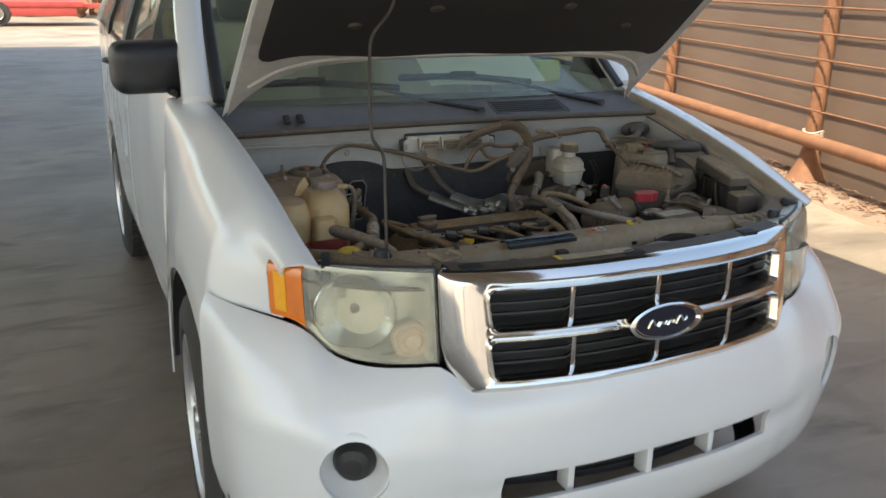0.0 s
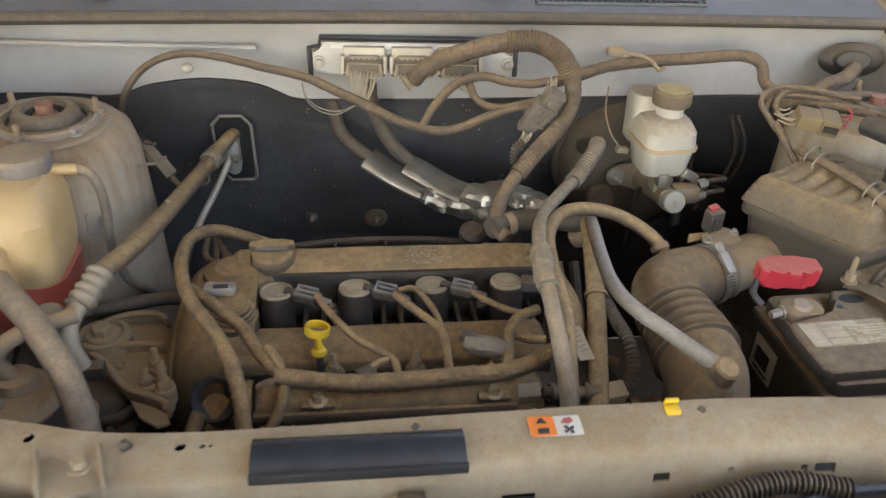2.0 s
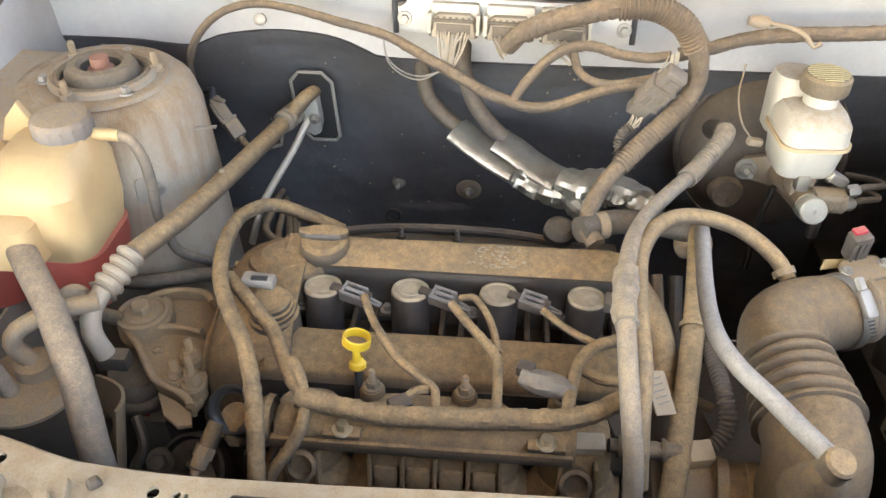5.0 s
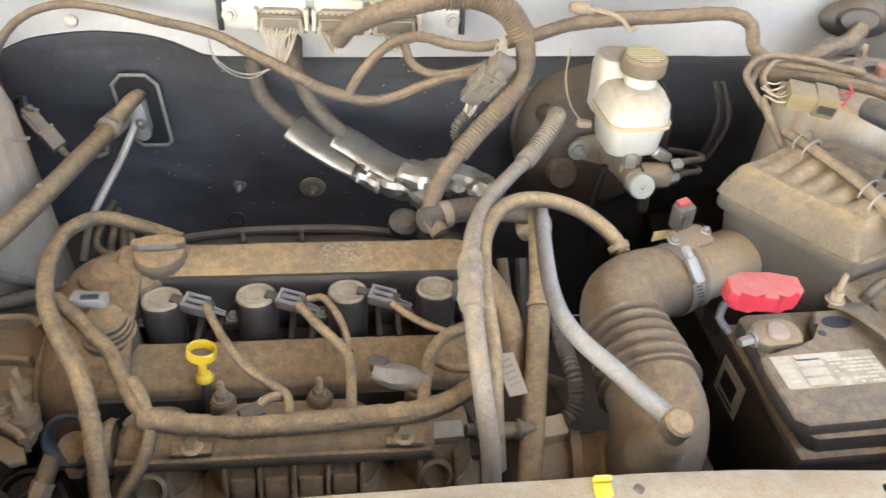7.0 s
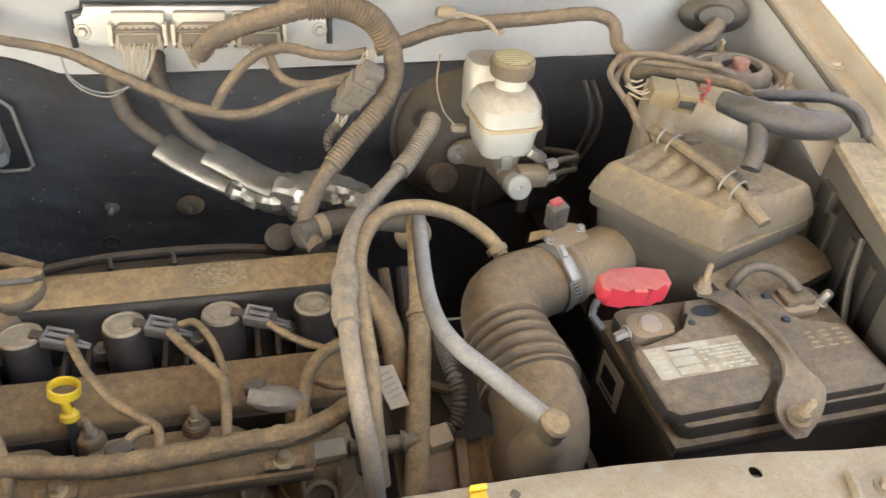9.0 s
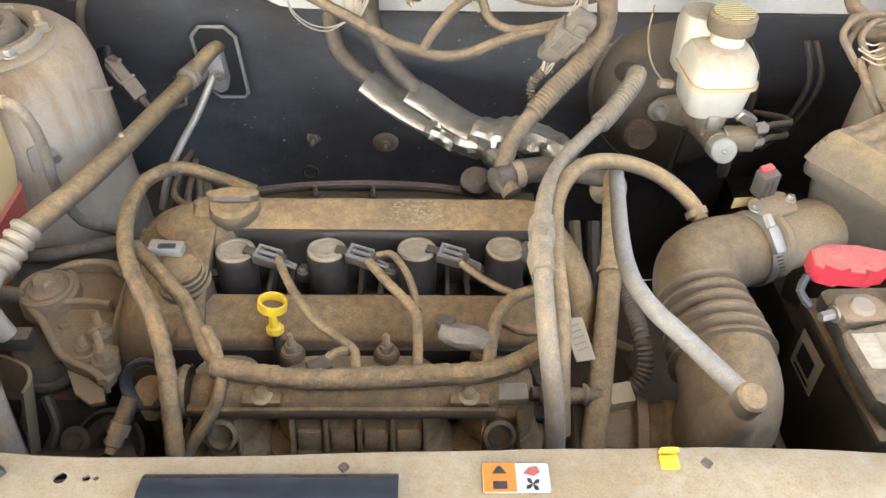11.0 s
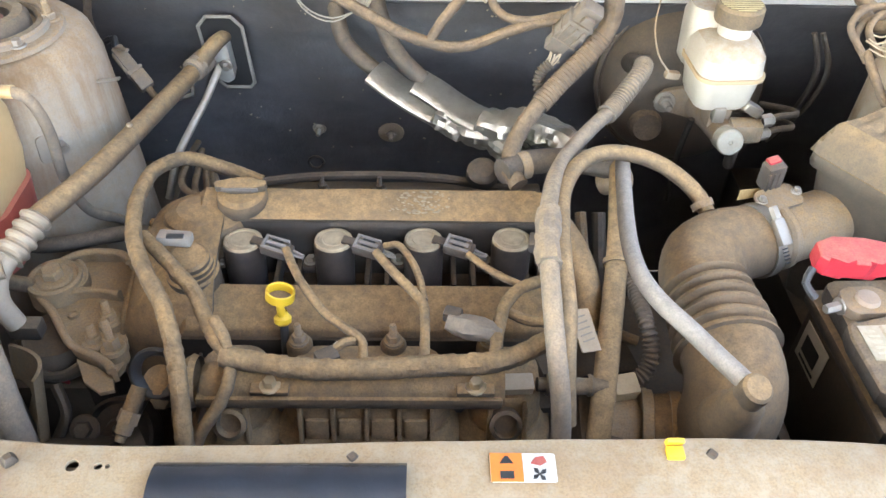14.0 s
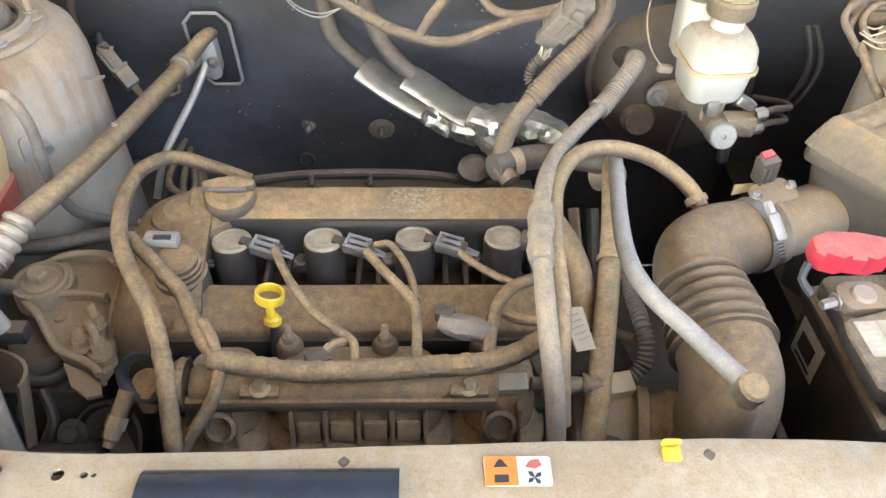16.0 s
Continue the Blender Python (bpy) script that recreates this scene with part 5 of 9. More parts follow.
cowl = part("cowl", sheetm(cowl_at, span(-1, 1, 50), span(0, 1, 16), thick=0.004), COWLP, car, "blue-grey plastic cowl panel below the windscreen")
for x in (-0.555, -0.515):
    part("cowl_slot", tubem([(x, 0.965, 1.142), (x + 0.01, 1.02, 1.153)], 0.011, n=10, flat=0.5), DARK, cowl)
vent = bmesh.new()
for i in range(26):
    for j in range(6):
        u, v = lerp(0.19, 0.53, i / 25), lerp(0.25, 0.72, j / 5)
        p = Vector(cowl_at(u, v))
        box(vent, 0.0065, 0.010, 0.002, at=p + Vector((0, 0, 0.0015)))
part("air_vent", vent, DARK, cowl, "perforated air vent", smooth=False)
rimv = [cowl_at(u, v) for u, v in ((0.175, 0.18), (0.175, 0.8), (0.55, 0.8), (0.55, 0.18), (0.175, 0.18))]
part("vent_rim", tubem([Vector(p) + Vector((0, 0, 0.002)) for p in rimv], 0.003, n=6, smooth_path=False), COWLP, cowl)
for px0, py0, reach in ((0.075, 0.985, 0.62), (0.56, 1.02, 0.55)):
    wp = thing("wiper", (px0, py0, 1.15), "black windscreen wiper resting on the glass", "wiper", "wipers")
    ends = [(px0, py0, 1.152), (px0 - 0.25 * reach, py0 + 0.072, 1.178), (px0 - 0.55 * reach, py0 + 0.150, 1.215), (px0 - 0.80 * reach, py0 + 0.185, 1.232)]
    part("arm", tubem(ends, [0.015, 0.011, 0.008, 0.006], n=10, flat=0.6), BLACKP, wp)
    part("blade", tubem([(px0 - 1.22 * reach, py0 + 0.195, 1.228), (px0 - 0.80 * reach, py0 + 0.190, 1.226), (px0 - 0.35 * reach, py0 + 0.150, 1.205)], 0.008, n=8, flat=1.4), BLACKP, wp)
    part("bridge", boxm(0.085, 0.022, 0.014, at=(px0 - 0.80 * reach, py0 + 0.186, 1.238), m=Euler((0, 0, -0.1)).to_matrix().to_4x4(), bevel=0.004), BLACKP, wp)
    part("pivot_cap", lathem([(0.0, 0.016), (0.012, 0.014), (0.018, 0.0)], at=(px0, py0, 1.146), n=20), BLACKP, wp)

# dark bottom of the bay, radiator and fan, side rails
part("under_tray", sheetm(lambda u, v: (u, v, 0.42 + 0.02 * noise.noise(Vector((u * 4, v * 4, 0)))), span(-0.66, 0.66, 12), span(0.12, 1.03, 10), thick=0.005), DARK, car)
for sgn in (-1, 1):
    part("frame_rail", boxm(0.10, 0.80, 0.10, at=(sgn * 0.50, 0.62, 0.62), bevel=0.01), DUSTP2, car)
    part("side_wall", sheetm(lambda y, v: (sgn * (0.635 - 0.03 * v), y, lerp(0.84, 0.45, v)), span(0.26, 1.0, 14), span(0, 1, 8), thick=0.004), TOWER, car)
rad = thing("radiator", (0, 0.24, 0.45), "black radiator and fan shroud behind the support", "radiator")
part("core", boxm(0.86, 0.03, 0.46, at=(0, 0.205, 0.67), bevel=0.004), BLACKP, rad)
part("fan_shroud", boxm(0.84, 0.06, 0.44, at=(0, 0.27, 0.66), bevel=0.02), DUSTP2, rad)
for k in range(9):
    part("shroud_rib", boxm(0.006, 0.012, 0.40, at=(-0.36 + 0.09 * k, 0.303, 0.66), bevel=0.002), DUSTP2, rad)

# prop rod
rod = thing("prop_rod", (-0.525, 0.27, 0.955), "thin dark steel rod holding the hood open", "prop rod")
part("rod", tubem([(-0.524, 0.272, 0.955), (-0.516, 0.30, 1.06), (-0.511, 0.328, 1.172), (-0.516, 0.333, 1.184), (-0.530, 0.338, 1.203), (-0.532, 0.342, 1.216), (-0.515, 0.40, 1.33), (-0.497, 0.44, 1.405), (-0.487, 0.449, 1.422), (-0.42, 0.497, 1.486), (-0.41, 0.505, 1.60)], 0.0038, n=10, step=0.01), DUSTP2, rod)
part("pivot", lathem([(0.012, 0.0), (0.012, 0.012), (0.006, 0.018), (0, 0.018)], at=(-0.524, 0.272, 0.948), n=16), BLACKP, rod)
for sgn in (-1, 1):
    rb = part("hood_bumper", lathem([(0.016, 0), (0.015, 0.018), (0.012, 0.024), (0, 0.025)], at=(sgn * 0.545, 0.255 if sgn < 0 else 0.19, 0.955), n=18), BLACKP, car, "black rubber hood stop")
    part("edge_seal", boxm(0.02, 0.06, 0.05, at=(sgn * 0.672, 0.25, 0.955), m=Euler((0.2, 0, sgn * 0.3)).to_matrix().to_4x4(), bevel=0.006), BLACKP, car)

# ---- engine ----
RUNNER = surf("runner_plastic", (0.09, 0.075, 0.058), 0.6, vary=0.3, dust=1.0, dustcol=(0.33, 0.24, 0.145), scale=26.0, under=0.75, bump=0.3)
# near-black base paints in the shade between the coils and under the cover
VALLEY_SHADE = surf("shade_dark_plastic", (0.018, 0.017, 0.017), 0.6, vary=0.3, dust=0.45, dustcol=(0.20, 0.145, 0.085), scale=26.0, under=0.0)


def loft(bm, rings):
    rows = [[bm.verts.new(p) for p in r] for r in rings]
    n = len(rows[0])
    for a, b in zip(rows, rows[1:]):
        for i in range(n):
            bm.faces.new((a[i], a[(i + 1) % n], b[(i + 1) % n], b[i]))
    bm.faces.new(rows[-1])
    bm.faces.new(rows[0][::-1])
    return bm


def ring_of(w, h, r, z, m, dx=0.0, dy=0.0, tilt=0.0):
    return [m @ Vector((x + dx, y + dy, z + tilt * x)) for x, y in rounded(w, h, r, 6)]


eng = thing("engine", (-0.13, 0.52, 0.45), "dusty four-cylinder engine with brown plastic covers", "engine")
part("block", boxm(0.40, 0.24, 0.34, at=(-0.13, 0.53, 0.62), bevel=0.02), DEEPSHADE, eng)


def cover_z(y):
    return curve1(y, (0.4785, 0.4795, 0.484, 0.494, 0.530, 0.536, 0.545, 0.590, 0.595, 0.600, 0.633, 0.645, 0.655), (0.836, 0.844, 0.8485, 0.8535, 0.8615, 0.856, 0.824, 0.824, 0.858, 0.894, 0.9065, 0.902, 0.85))


CYS = [0.4785, 0.4795, 0.4815, 0.484, 0.4865, 0.49, 0.50, 0.51, 0.52, 0.528, 0.532, 0.535, 0.538, 0.541, 0.545, 0.56, 0.58, 0.590, 0.594, 0.597, 0.600, 0.603, 0.606, 0.615, 0.625, 0.633, 0.639, 0.645, 0.650, 0.655]


def cover_at(x, y):
    e = max(0.0, (abs(x + 0.125) - 0.185) / 0.015)
    return (x, y, cover_z(y) - 0.02 * min(1.0, e) ** 2 + 0.0012 * noise.noise(Vector((x * 18, y * 18, 0))))


cov = part("valve_cover", sheetm(cover_at, span(-0.325, 0.075, 60), [c for c in CYS if c < 0.536], thick=0.004), COVER, eng, "dust-covered brown plastic valve cover")
part("coil_valley", sheetm(cover_at, span(-0.325, 0.075, 60), [c for c in CYS if 0.53 < c < 0.604], thick=0.004), VALLEY_SHADE, cov, "valley round the coils, darkened for shade")
part("rear_deck", sheetm(cover_at, span(-0.325, 0.075, 60), [c for c in CYS if c > 0.602], thick=0.004), COVER, cov)
part("rear_strip", sheetm(lambda x, v: (x, lerp(0.5965, 0.636, v), 0.8985 + 0.0105 * v + 0.0025 * math.sin(v * math.pi)), span(-0.275, 0.073, 40), span(0, 1, 8), thick=0.006), COVER, cov, "smooth raised rear strip with a worn mark")
flk = bmesh.new()
fr = random.Random(12)
for k in range(90):
    cx, cy, w = fr.gauss(-0.068, 0.019), fr.uniform(0.602, 0.632), fr.uniform(0.001, 0.0035)
    prism(flk, [(cx + w * math.cos(a) * fr.uniform(0.5, 1.2), cy + 0.7 * w * math.sin(a) * fr.uniform(0.5, 1.2)) for a in span(0, 5.5, 6)], 0.0004, m=Matrix.Translation((0, 0, 0.9015 + 0.27 * (cy - 0.5965))))
tagged(part("scuff", flk, surf("scraped_dust", (0.30, 0.225, 0.14), 0.8, vary=0.3, scale=90.0), cov, "pale scuffed patch"), kind="stuff")
part("rear_rail", tubem([(-0.30, 0.705, 0.86), (-0.2, 0.715, 0.868), (-0.05, 0.715, 0.868), (0.04, 0.70, 0.862)], 0.006, n=10), DUSTP2, eng, "dark pipe behind the cover")
for x in (-0.19, -0.12):
    stud(eng, (x, 0.70, 0.862), r=0.003, h=0.018, mat=DUSTP2)
part("rear_ledge", boxm(0.40, 0.05, 0.02, at=(-0.12, 0.70, 0.845), bevel=0.004), DEEPSHADE, eng)
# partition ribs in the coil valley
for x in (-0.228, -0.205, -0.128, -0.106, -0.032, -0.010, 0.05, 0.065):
    part("valley_rib", boxm(0.006, 0.048, 0.022, at=(x, 0.570, 0.838), bevel=0.002), VALLEY_SHADE, cov)
# shade below the cover's edge, put into the colour of these parts
part("front_face", boxm(0.396, 0.006, 0.050, at=(-0.125, 0.4775, 0.812), bevel=0.001), VALLEY_SHADE, cov, "lower face of the cover, darkened for shade")
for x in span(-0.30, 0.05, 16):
    part("edge_rib", boxm(0.0035, 0.030, 0.016, at=(x, 0.460, 0.808), bevel=0.001), VALLEY_SHADE, cov)
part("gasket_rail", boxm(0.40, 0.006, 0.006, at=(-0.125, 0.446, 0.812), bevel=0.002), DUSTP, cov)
part("front_ledge", boxm(0.40, 0.060, 0.010, at=(-0.125, 0.446, 0.796), bevel=0.003), VALLEY_SHADE, cov, "ledge below the cover's edge, darkened for shade")
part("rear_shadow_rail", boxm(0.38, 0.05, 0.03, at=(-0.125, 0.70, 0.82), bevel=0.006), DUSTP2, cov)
for x in (-0.195, -0.099, 0.0):
    boss = part("bolt_boss", lathem([(0.014, -0.02), (0.0135, 0.0), (0.011, 0.004), (0, 0.004)], at=(x + 0.003, 0.462, 0.846), n=16), COVER, cov)
    part("washer", lathem([(0.0, 0.003), (0.0085, 0.003), (0.0095, 0.0)], at=(x + 0.003, 0.462, 0.850), n=18), CAST, boss)
    stud(boss, (x + 0.003, 0.462, 0.851), h=0.024, r=0.0038, mat=CAST)
part("cover_hump", lathem([(0.0, 0.010), (0.030, 0.008), (0.044, 0.000), (0.050, -0.014), (0.052, -0.05)], at=(-0.310, 0.612, 0.893), n=30, sx=1.0, sy=0.8), COVER, cov, "rounded hump under the oil filler")

# timing end: big rounded case
CP = [(0.672, 0.80), (0.668, 0.865), (0.655, 0.893), (0.635, 0.903), (0.60, 0.902), (0.565, 0.895), (0.53, 0.884), (0.505, 0.868), (0.487, 0.845), (0.475, 0.812), (0.468, 0.77), (0.462, 0.68), (0.460, 0.58)]


def case_at(u, v):
    """u 0 to 1 rounds the case over its edge, 1 to 2 runs down its flank; v from back to front."""
    k = v * (len(CP) - 1)
    ks = list(range(len(CP)))
    y, z = curve1(k, ks, [p[0] for p in CP]), curve1(k, ks, [p[1] for p in CP])
    y1, z1 = curve1(min(k + 0.4, ks[-1]), ks, [p[0] for p in CP]), curve1(min(k + 0.4, ks[-1]), ks, [p[1] for p in CP])
    y0, z0 = curve1(max(k - 0.4, 0), ks, [p[0] for p in CP]), curve1(max(k - 0.4, 0), ks, [p[1] for p in CP])
    n = Vector((0, z1 - z0, y0 - y1)).normalized()
    a = min(1.0, u) * math.pi / 2
    drop = 0.050 * (1 - math.cos(a)) + 0.15 * max(0.0, u - 1)
    x = -0.285 - 0.090 * math.sin(a) - 0.018 * v * math.sin(a)
    return (x, y - n.y * drop * 0.6, z - n.z * drop)


part("timing_case", sheetm(case_at, span(0, 1, 16) + [1.3, 1.7, 2.0], span(0, 1, 48), thick=0.005), COVER, eng, "large rounded dusty timing case")
part("case_lip", tubem([Vector(case_at(1.0, v)) + Vector((-0.002, 0, 0)) for v in span(0.1, 0.95, 16)], 0.0045, n=8), COVER, eng)
# variable-timing sensor: stepped round cap with plug
vct = part("cam_solenoid", lathem([(0.028, -0.04), (0.028, -0.006), (0.025, -0.004), (0.025, 0.001), (0.0235, 0.002), (0.0235, 0.007), (0.021, 0.008), (0.021, 0.013), (0.018, 0.016), (0.0, 0.017)], at=(-0.310, 0.534, 0.886), axis=(0, -0.12, 1), n=32), COVER, eng, "round stepped solenoid cap")
part("plug", boxm(0.036, 0.015, 0.012, at=(-0.326, 0.550, 0.910), m=Euler((0, 0, -0.1)).to_matrix().to_4x4(), bevel=0.003), surf("grey_plug", (0.22, 0.215, 0.20), 0.5, dust=0.35), vct, "grey plug")
part("latch_slot", boxm(0.018, 0.006, 0.003, at=(-0.324, 0.546, 0.9165), bevel=0.001), BLACKP, vct)

# oil filler cap
cap = part("oil_filler_cap", lathem([(0.0, 0.007), (0.020, 0.007), (0.026, 0.004), (0.028, -0.001), (0.0285, -0.008), (0.027, -0.014)], at=(-0.268, 0.621, 0.912), axis=(0, -0.12, 1), n=40, wob=lambda a, h: 1.0 + (0.012 if h < 0.004 else 0.0) * math.cos(14 * a)), COVER, eng, "dusty black oil filler cap with a grip bar")
part("grip", prismm([(-0.027, -0.005), (-0.011, -0.0075), (0.011, -0.0075), (0.027, -0.005), (0.029, 0.0), (0.027, 0.005), (0.011, 0.0075), (-0.011, 0.0075), (-0.027, 0.005), (-0.029, 0.0)], 0.010, m=Matrix.Translation((-0.268, 0.623, 0.919)) @ Euler((0.12, 0, 0.03)).to_matrix().to_4x4(), bevel=0.003), COVER, cap)
part("mark", boxm(0.040, 0.0012, 0.004, at=(-0.268, 0.6145, 0.925), bevel=0.0), surf("grey_print", (0.10, 0.10, 0.105), 0.6, dust=0.3), cap)

# ignition coils
CX = (-0.262, -0.164, -0.066, 0.031)
NAVY = surf("navy_plastic", (0.014, 0.015, 0.019), 0.35, vary=0.3, dust=0.3, under=0.05, scale=40.0)
WORN = surf("worn_grey_plastic", (0.16, 0.155, 0.15), 0.5, vary=0.3, dust=0.25, scale=60.0)
PLUGM = surf("grey_blue_plug", (0.036, 0.037, 0.041), 0.5, vary=0.3, dust=0.35, scale=40.0)
for i, x in enumerate(CX):
    y = 0.572 + 0.002 * i
    coil = part("ignition_coil", lathem([(0.0215, -0.062), (0.0222, -0.006), (0.021, -0.001), (0.019, 0.0), (0.0, 0.0)], at=(x, y, 0.889), axis=(0, 0.10, 1), n=28), NAVY, eng, "dark blue ignition coil with a dusty top")
    part("dusty_top", lathem([(0.0215, -0.002), (0.0205, 0.0014), (0.0175, 0.0018), (0.0165, 0.0004), (0.013, 0.0004), (0.012, 0.0014), (0.0, 0.0016)], at=(x, y, 0.889), axis=(0, 0.10, 1), n=28), surf("coil_top_dust", (0.33, 0.255, 0.165), 0.85, vary=0.3, scale=60.0, bump=0.3), coil, "dust-caked coil top")
    if i < 3:
        CM = Matrix.Translation((x + 0.037, y - 0.012, 0.889)) @ Euler((0.10, 0.10, -0.30)).to_matrix().to_4x4() @ Matrix.Scale(0.9, 4)
        part("neck", boxm(0.020, 0.012, 0.010, m=CM @ Matrix.Translation((-0.022, 0.001, -0.002)), bevel=0.002), NAVY, coil)
        plug = part("connector", boxm(0.032, 0.022, 0.013, m=CM, bevel=0.0025), PLUGM, coil, "grey connector with a bright worn latch")
        for o in (-0.0085, 0.0085):
            part("guide", boxm(0.030, 0.0028, 0.004, m=CM @ Matrix.Translation((0.0, o, 0.0075)), bevel=0.0008), WORN, plug)
        part("crossbar", boxm(0.0035, 0.019, 0.004, m=CM @ Matrix.Translation((-0.013, 0, 0.0075)), bevel=0.0008), WORN, plug)
        part("latch", boxm(0.024, 0.0045, 0.003, m=CM @ Matrix.Translation((0.001, 0, 0.0075)), bevel=0.0008), WORN, plug)
        for o in (-0.0048, 0.0048):
            part("slot", boxm(0.015, 0.0036, 0.0012, m=CM @ Matrix.Translation((0.001, o, 0.0066))), DARK, plug)
        part("rear_seal", boxm(0.006, 0.018, 0.011, m=CM @ Matrix.Translation((0.018, 0, -0.001)), bevel=0.002), NAVY, plug)
        for o in (-0.003, 0.003):
            part("lead_wire", tubem([CM @ Vector((0.020, o, 0.0)), CM @ Vector((0.028, o * 0.8, -0.001)), CM @ Vector((0.036, o * 0.5, -0.002))], 0.0017, n=8), WORN, plug)
    else:
        part("connector", boxm(0.032, 0.022, 0.014, at=(x + 0.034, y - 0.006, 0.888), m=Euler((0, 0, -0.15)).to_matrix().to_4x4(), bevel=0.003), PLUGM, coil, "grey connector")
    bolt(coil, (x - 0.028, y + 0.006, 0.852), r=0.005, h=0.007)
    part("ear", boxm(0.03, 0.018, 0.010, at=(x - 0.022, y + 0.005, 0.846), bevel=0.003), NAVY, coil)

# dipstick
dip = part("dipstick", tubem([(-0.2085, 0.478, 0.872), (-0.2075, 0.472, 0.858), (-0.207, 0.462, 0.83), (-0.208, 0.43, 0.72)], 0.0045, n=10), BLACKP, eng, "dipstick with a yellow ring handle")
dc = Vector((-0.210, 0.487, 0.892))
part("ring_handle", lathem([(0.0125, -0.0045), (0.0125, 0.0045), (0.0132, 0.0052), (0.0142, 0.0052), (0.0149, 0.0045), (0.0149, -0.0045), (0.0142, -0.0052), (0.0132, -0.0052), (0.0125, -0.0045)], at=dc, axis=(0.15, 0.15, 0.97), n=36), YELLOW, dip, "yellow ring handle")
part("ring_neck", tubem([(-0.2085, 0.4745, 0.874), (-0.209, 0.4755, 0.880), (-0.2095, 0.4755, 0.889)], [0.0042, 0.0045, 0.0035], n=12), YELLOW, dip)
part("collar", lathem([(0.006, 0.0), (0.009, 0.003), (0.009, 0.008), (0.006, 0.011), (0.005, 0.015)], at=(-0.2085, 0.474, 0.862), axis=(0, 0.35, 1), n=18), YELLOW, dip)

# intake plate with bolts and the runners below
plate = part("intake_plate", sheetm(lambda u, v: (lerp(-0.282, 0.012, u), lerp(0.378, 0.416, v), 0.868 + 0.018 * math.sin(v * math.pi) ** 0.5 - 0.014 * (1 - v) - 0.03 * max(0.0, 0.03 - u) / 0.03), span(0, 1, 40), span(0, 1, 10), thick=0.008), COVER, eng, "brown dusty intake plate")
part("plate_front", boxm(0.288, 0.010, 0.014, at=(-0.134, 0.382, 0.856), bevel=0.003), COVER, plate)
part("plate_end", lathem([(0.024, 0.0), (0.026, 0.006), (0.022, 0.012), (0, 0.013)], at=(-0.278, 0.40, 0.862), axis=(-1, 0, 0), n=24), COVER, plate)
for x in (-0.208, -0.016):
    part("recess", boxm(0.036, 0.018, 0.006, at=(x, 0.386, 0.871), bevel=0.002), COVER, plate)
    bolt(plate, (x, 0.386, 0.873), r=0.0065, h=0.009, mat=surf("brass_bolt", (0.55, 0.45, 0.30), 0.35, 0.9, dust=0.2))
for x0, x1, nr in ((-0.290, -0.216, 2), (-0.204, -0.036, 5), (-0.020, 0.054, 2)):
    w = x1 - x0
    rm = Matrix.Translation(((x0 + x1) / 2, 0.425, 0))
    rn = part("runner", loft(bmesh.new(), [ring_of(w, 0.085, 0.034, 0.60, rm), ring_of(w, 0.085, 0.034, 0.79, rm), ring_of(w * 0.97, 0.078, 0.032, 0.825, rm), ring_of(w * 0.9, 0.066, 0.026, 0.843, rm, dy=0.004)]), RUNNER, eng, "ribbed black intake runner")
    part("flange", loft(bmesh.new(), [ring_of(w + 0.026, 0.112, 0.042, 0.776, rm), ring_of(w + 0.024, 0.110, 0.042, 0.784, rm), ring_of(w + 0.012, 0.098, 0.038, 0.791, rm), ring_of(w + 0.002, 0.088, 0.035, 0.801, rm)]), RUNNER, rn)
    for k in range(nr):
        x = lerp(x0 + 0.02, x1 - 0.02, k / (nr - 1))
        part("rib", boxm(0.004, 0.014, 0.046, at=(x, 0.3845, 0.818), m=Euler((-0.2, 0, 0)).to_matrix().to_4x4(), bevel=0.001), RUNNER, rn)
        if nr == 5 and k < 4:
            part("pad", boxm(0.024, 0.006, 0.026, at=(x + 0.016, 0.3815, 0.812), m=Euler((-0.15, 0, 0)).to_matrix().to_4x4(), bevel=0.004), RUNNER, rn)
for x in (-0.25, 0.015):
    part("port_stub", lathem([(0.016, -0.01), (0.016, 0.012), (0.012, 0.014), (0.011, 0.002), (0, 0.002)], at=(x, 0.383, 0.822), axis=(0, -1, 0.7), n=20), DUSTP, eng)

# rear hoses fittings seen past the strip
part("rear_disc", lathem([(0.0, 0.008), (0.012, 0.006), (0.019, 0.0), (0.020, -0.01)], at=(0.005, 0.700, 0.891), axis=(0, -0.4, 1), n=28), DUSTP2, eng, "round black cap behind the cover")
part("coolant_outlet", tubem([(0.024, 0.667, 0.915), (0.060, 0.690, 0.912), (0.115, 0.698, 0.909), (0.165, 0.685, 0.908)], 0.015, n=16), HOSEB, eng, "thick dark coolant hose")
part("outlet_clamp", lathem([(0.0148, -0.006), (0.0165, -0.006), (0.0165, 0.006), (0.0148, 0.006)], at=(0.050, 0.682, 0.913), axis=(1, 0.4, 0), n=24), CAST, eng)
part("outlet_body", lathem([(0.016, -0.02), (0.018, 0.0), (0.016, 0.012), (0.010, 0.016), (0.0, 0.016)], at=(0.165, 0.684, 0.893), axis=(0.6, -0.5, 0.6), n=26), CAST, eng)
part("rear_pipe", tubem([(0.072, 0.618, 0.901), (0.096, 0.584, 0.885), (0.110, 0.542, 0.870), (0.113, 0.487, 0.837)], 0.014, n=14), HOSE, eng)
part("throttle_body", lathem([(0.034, -0.03), (0.036, 0.0), (0.032, 0.02), (0.036, 0.024), (0.036, 0.034), (0.028, 0.04)], at=(0.135, 0.40, 0.79), axis=(1, 0.12, 0.1), n=30), CAST, eng, "dusty throttle body")
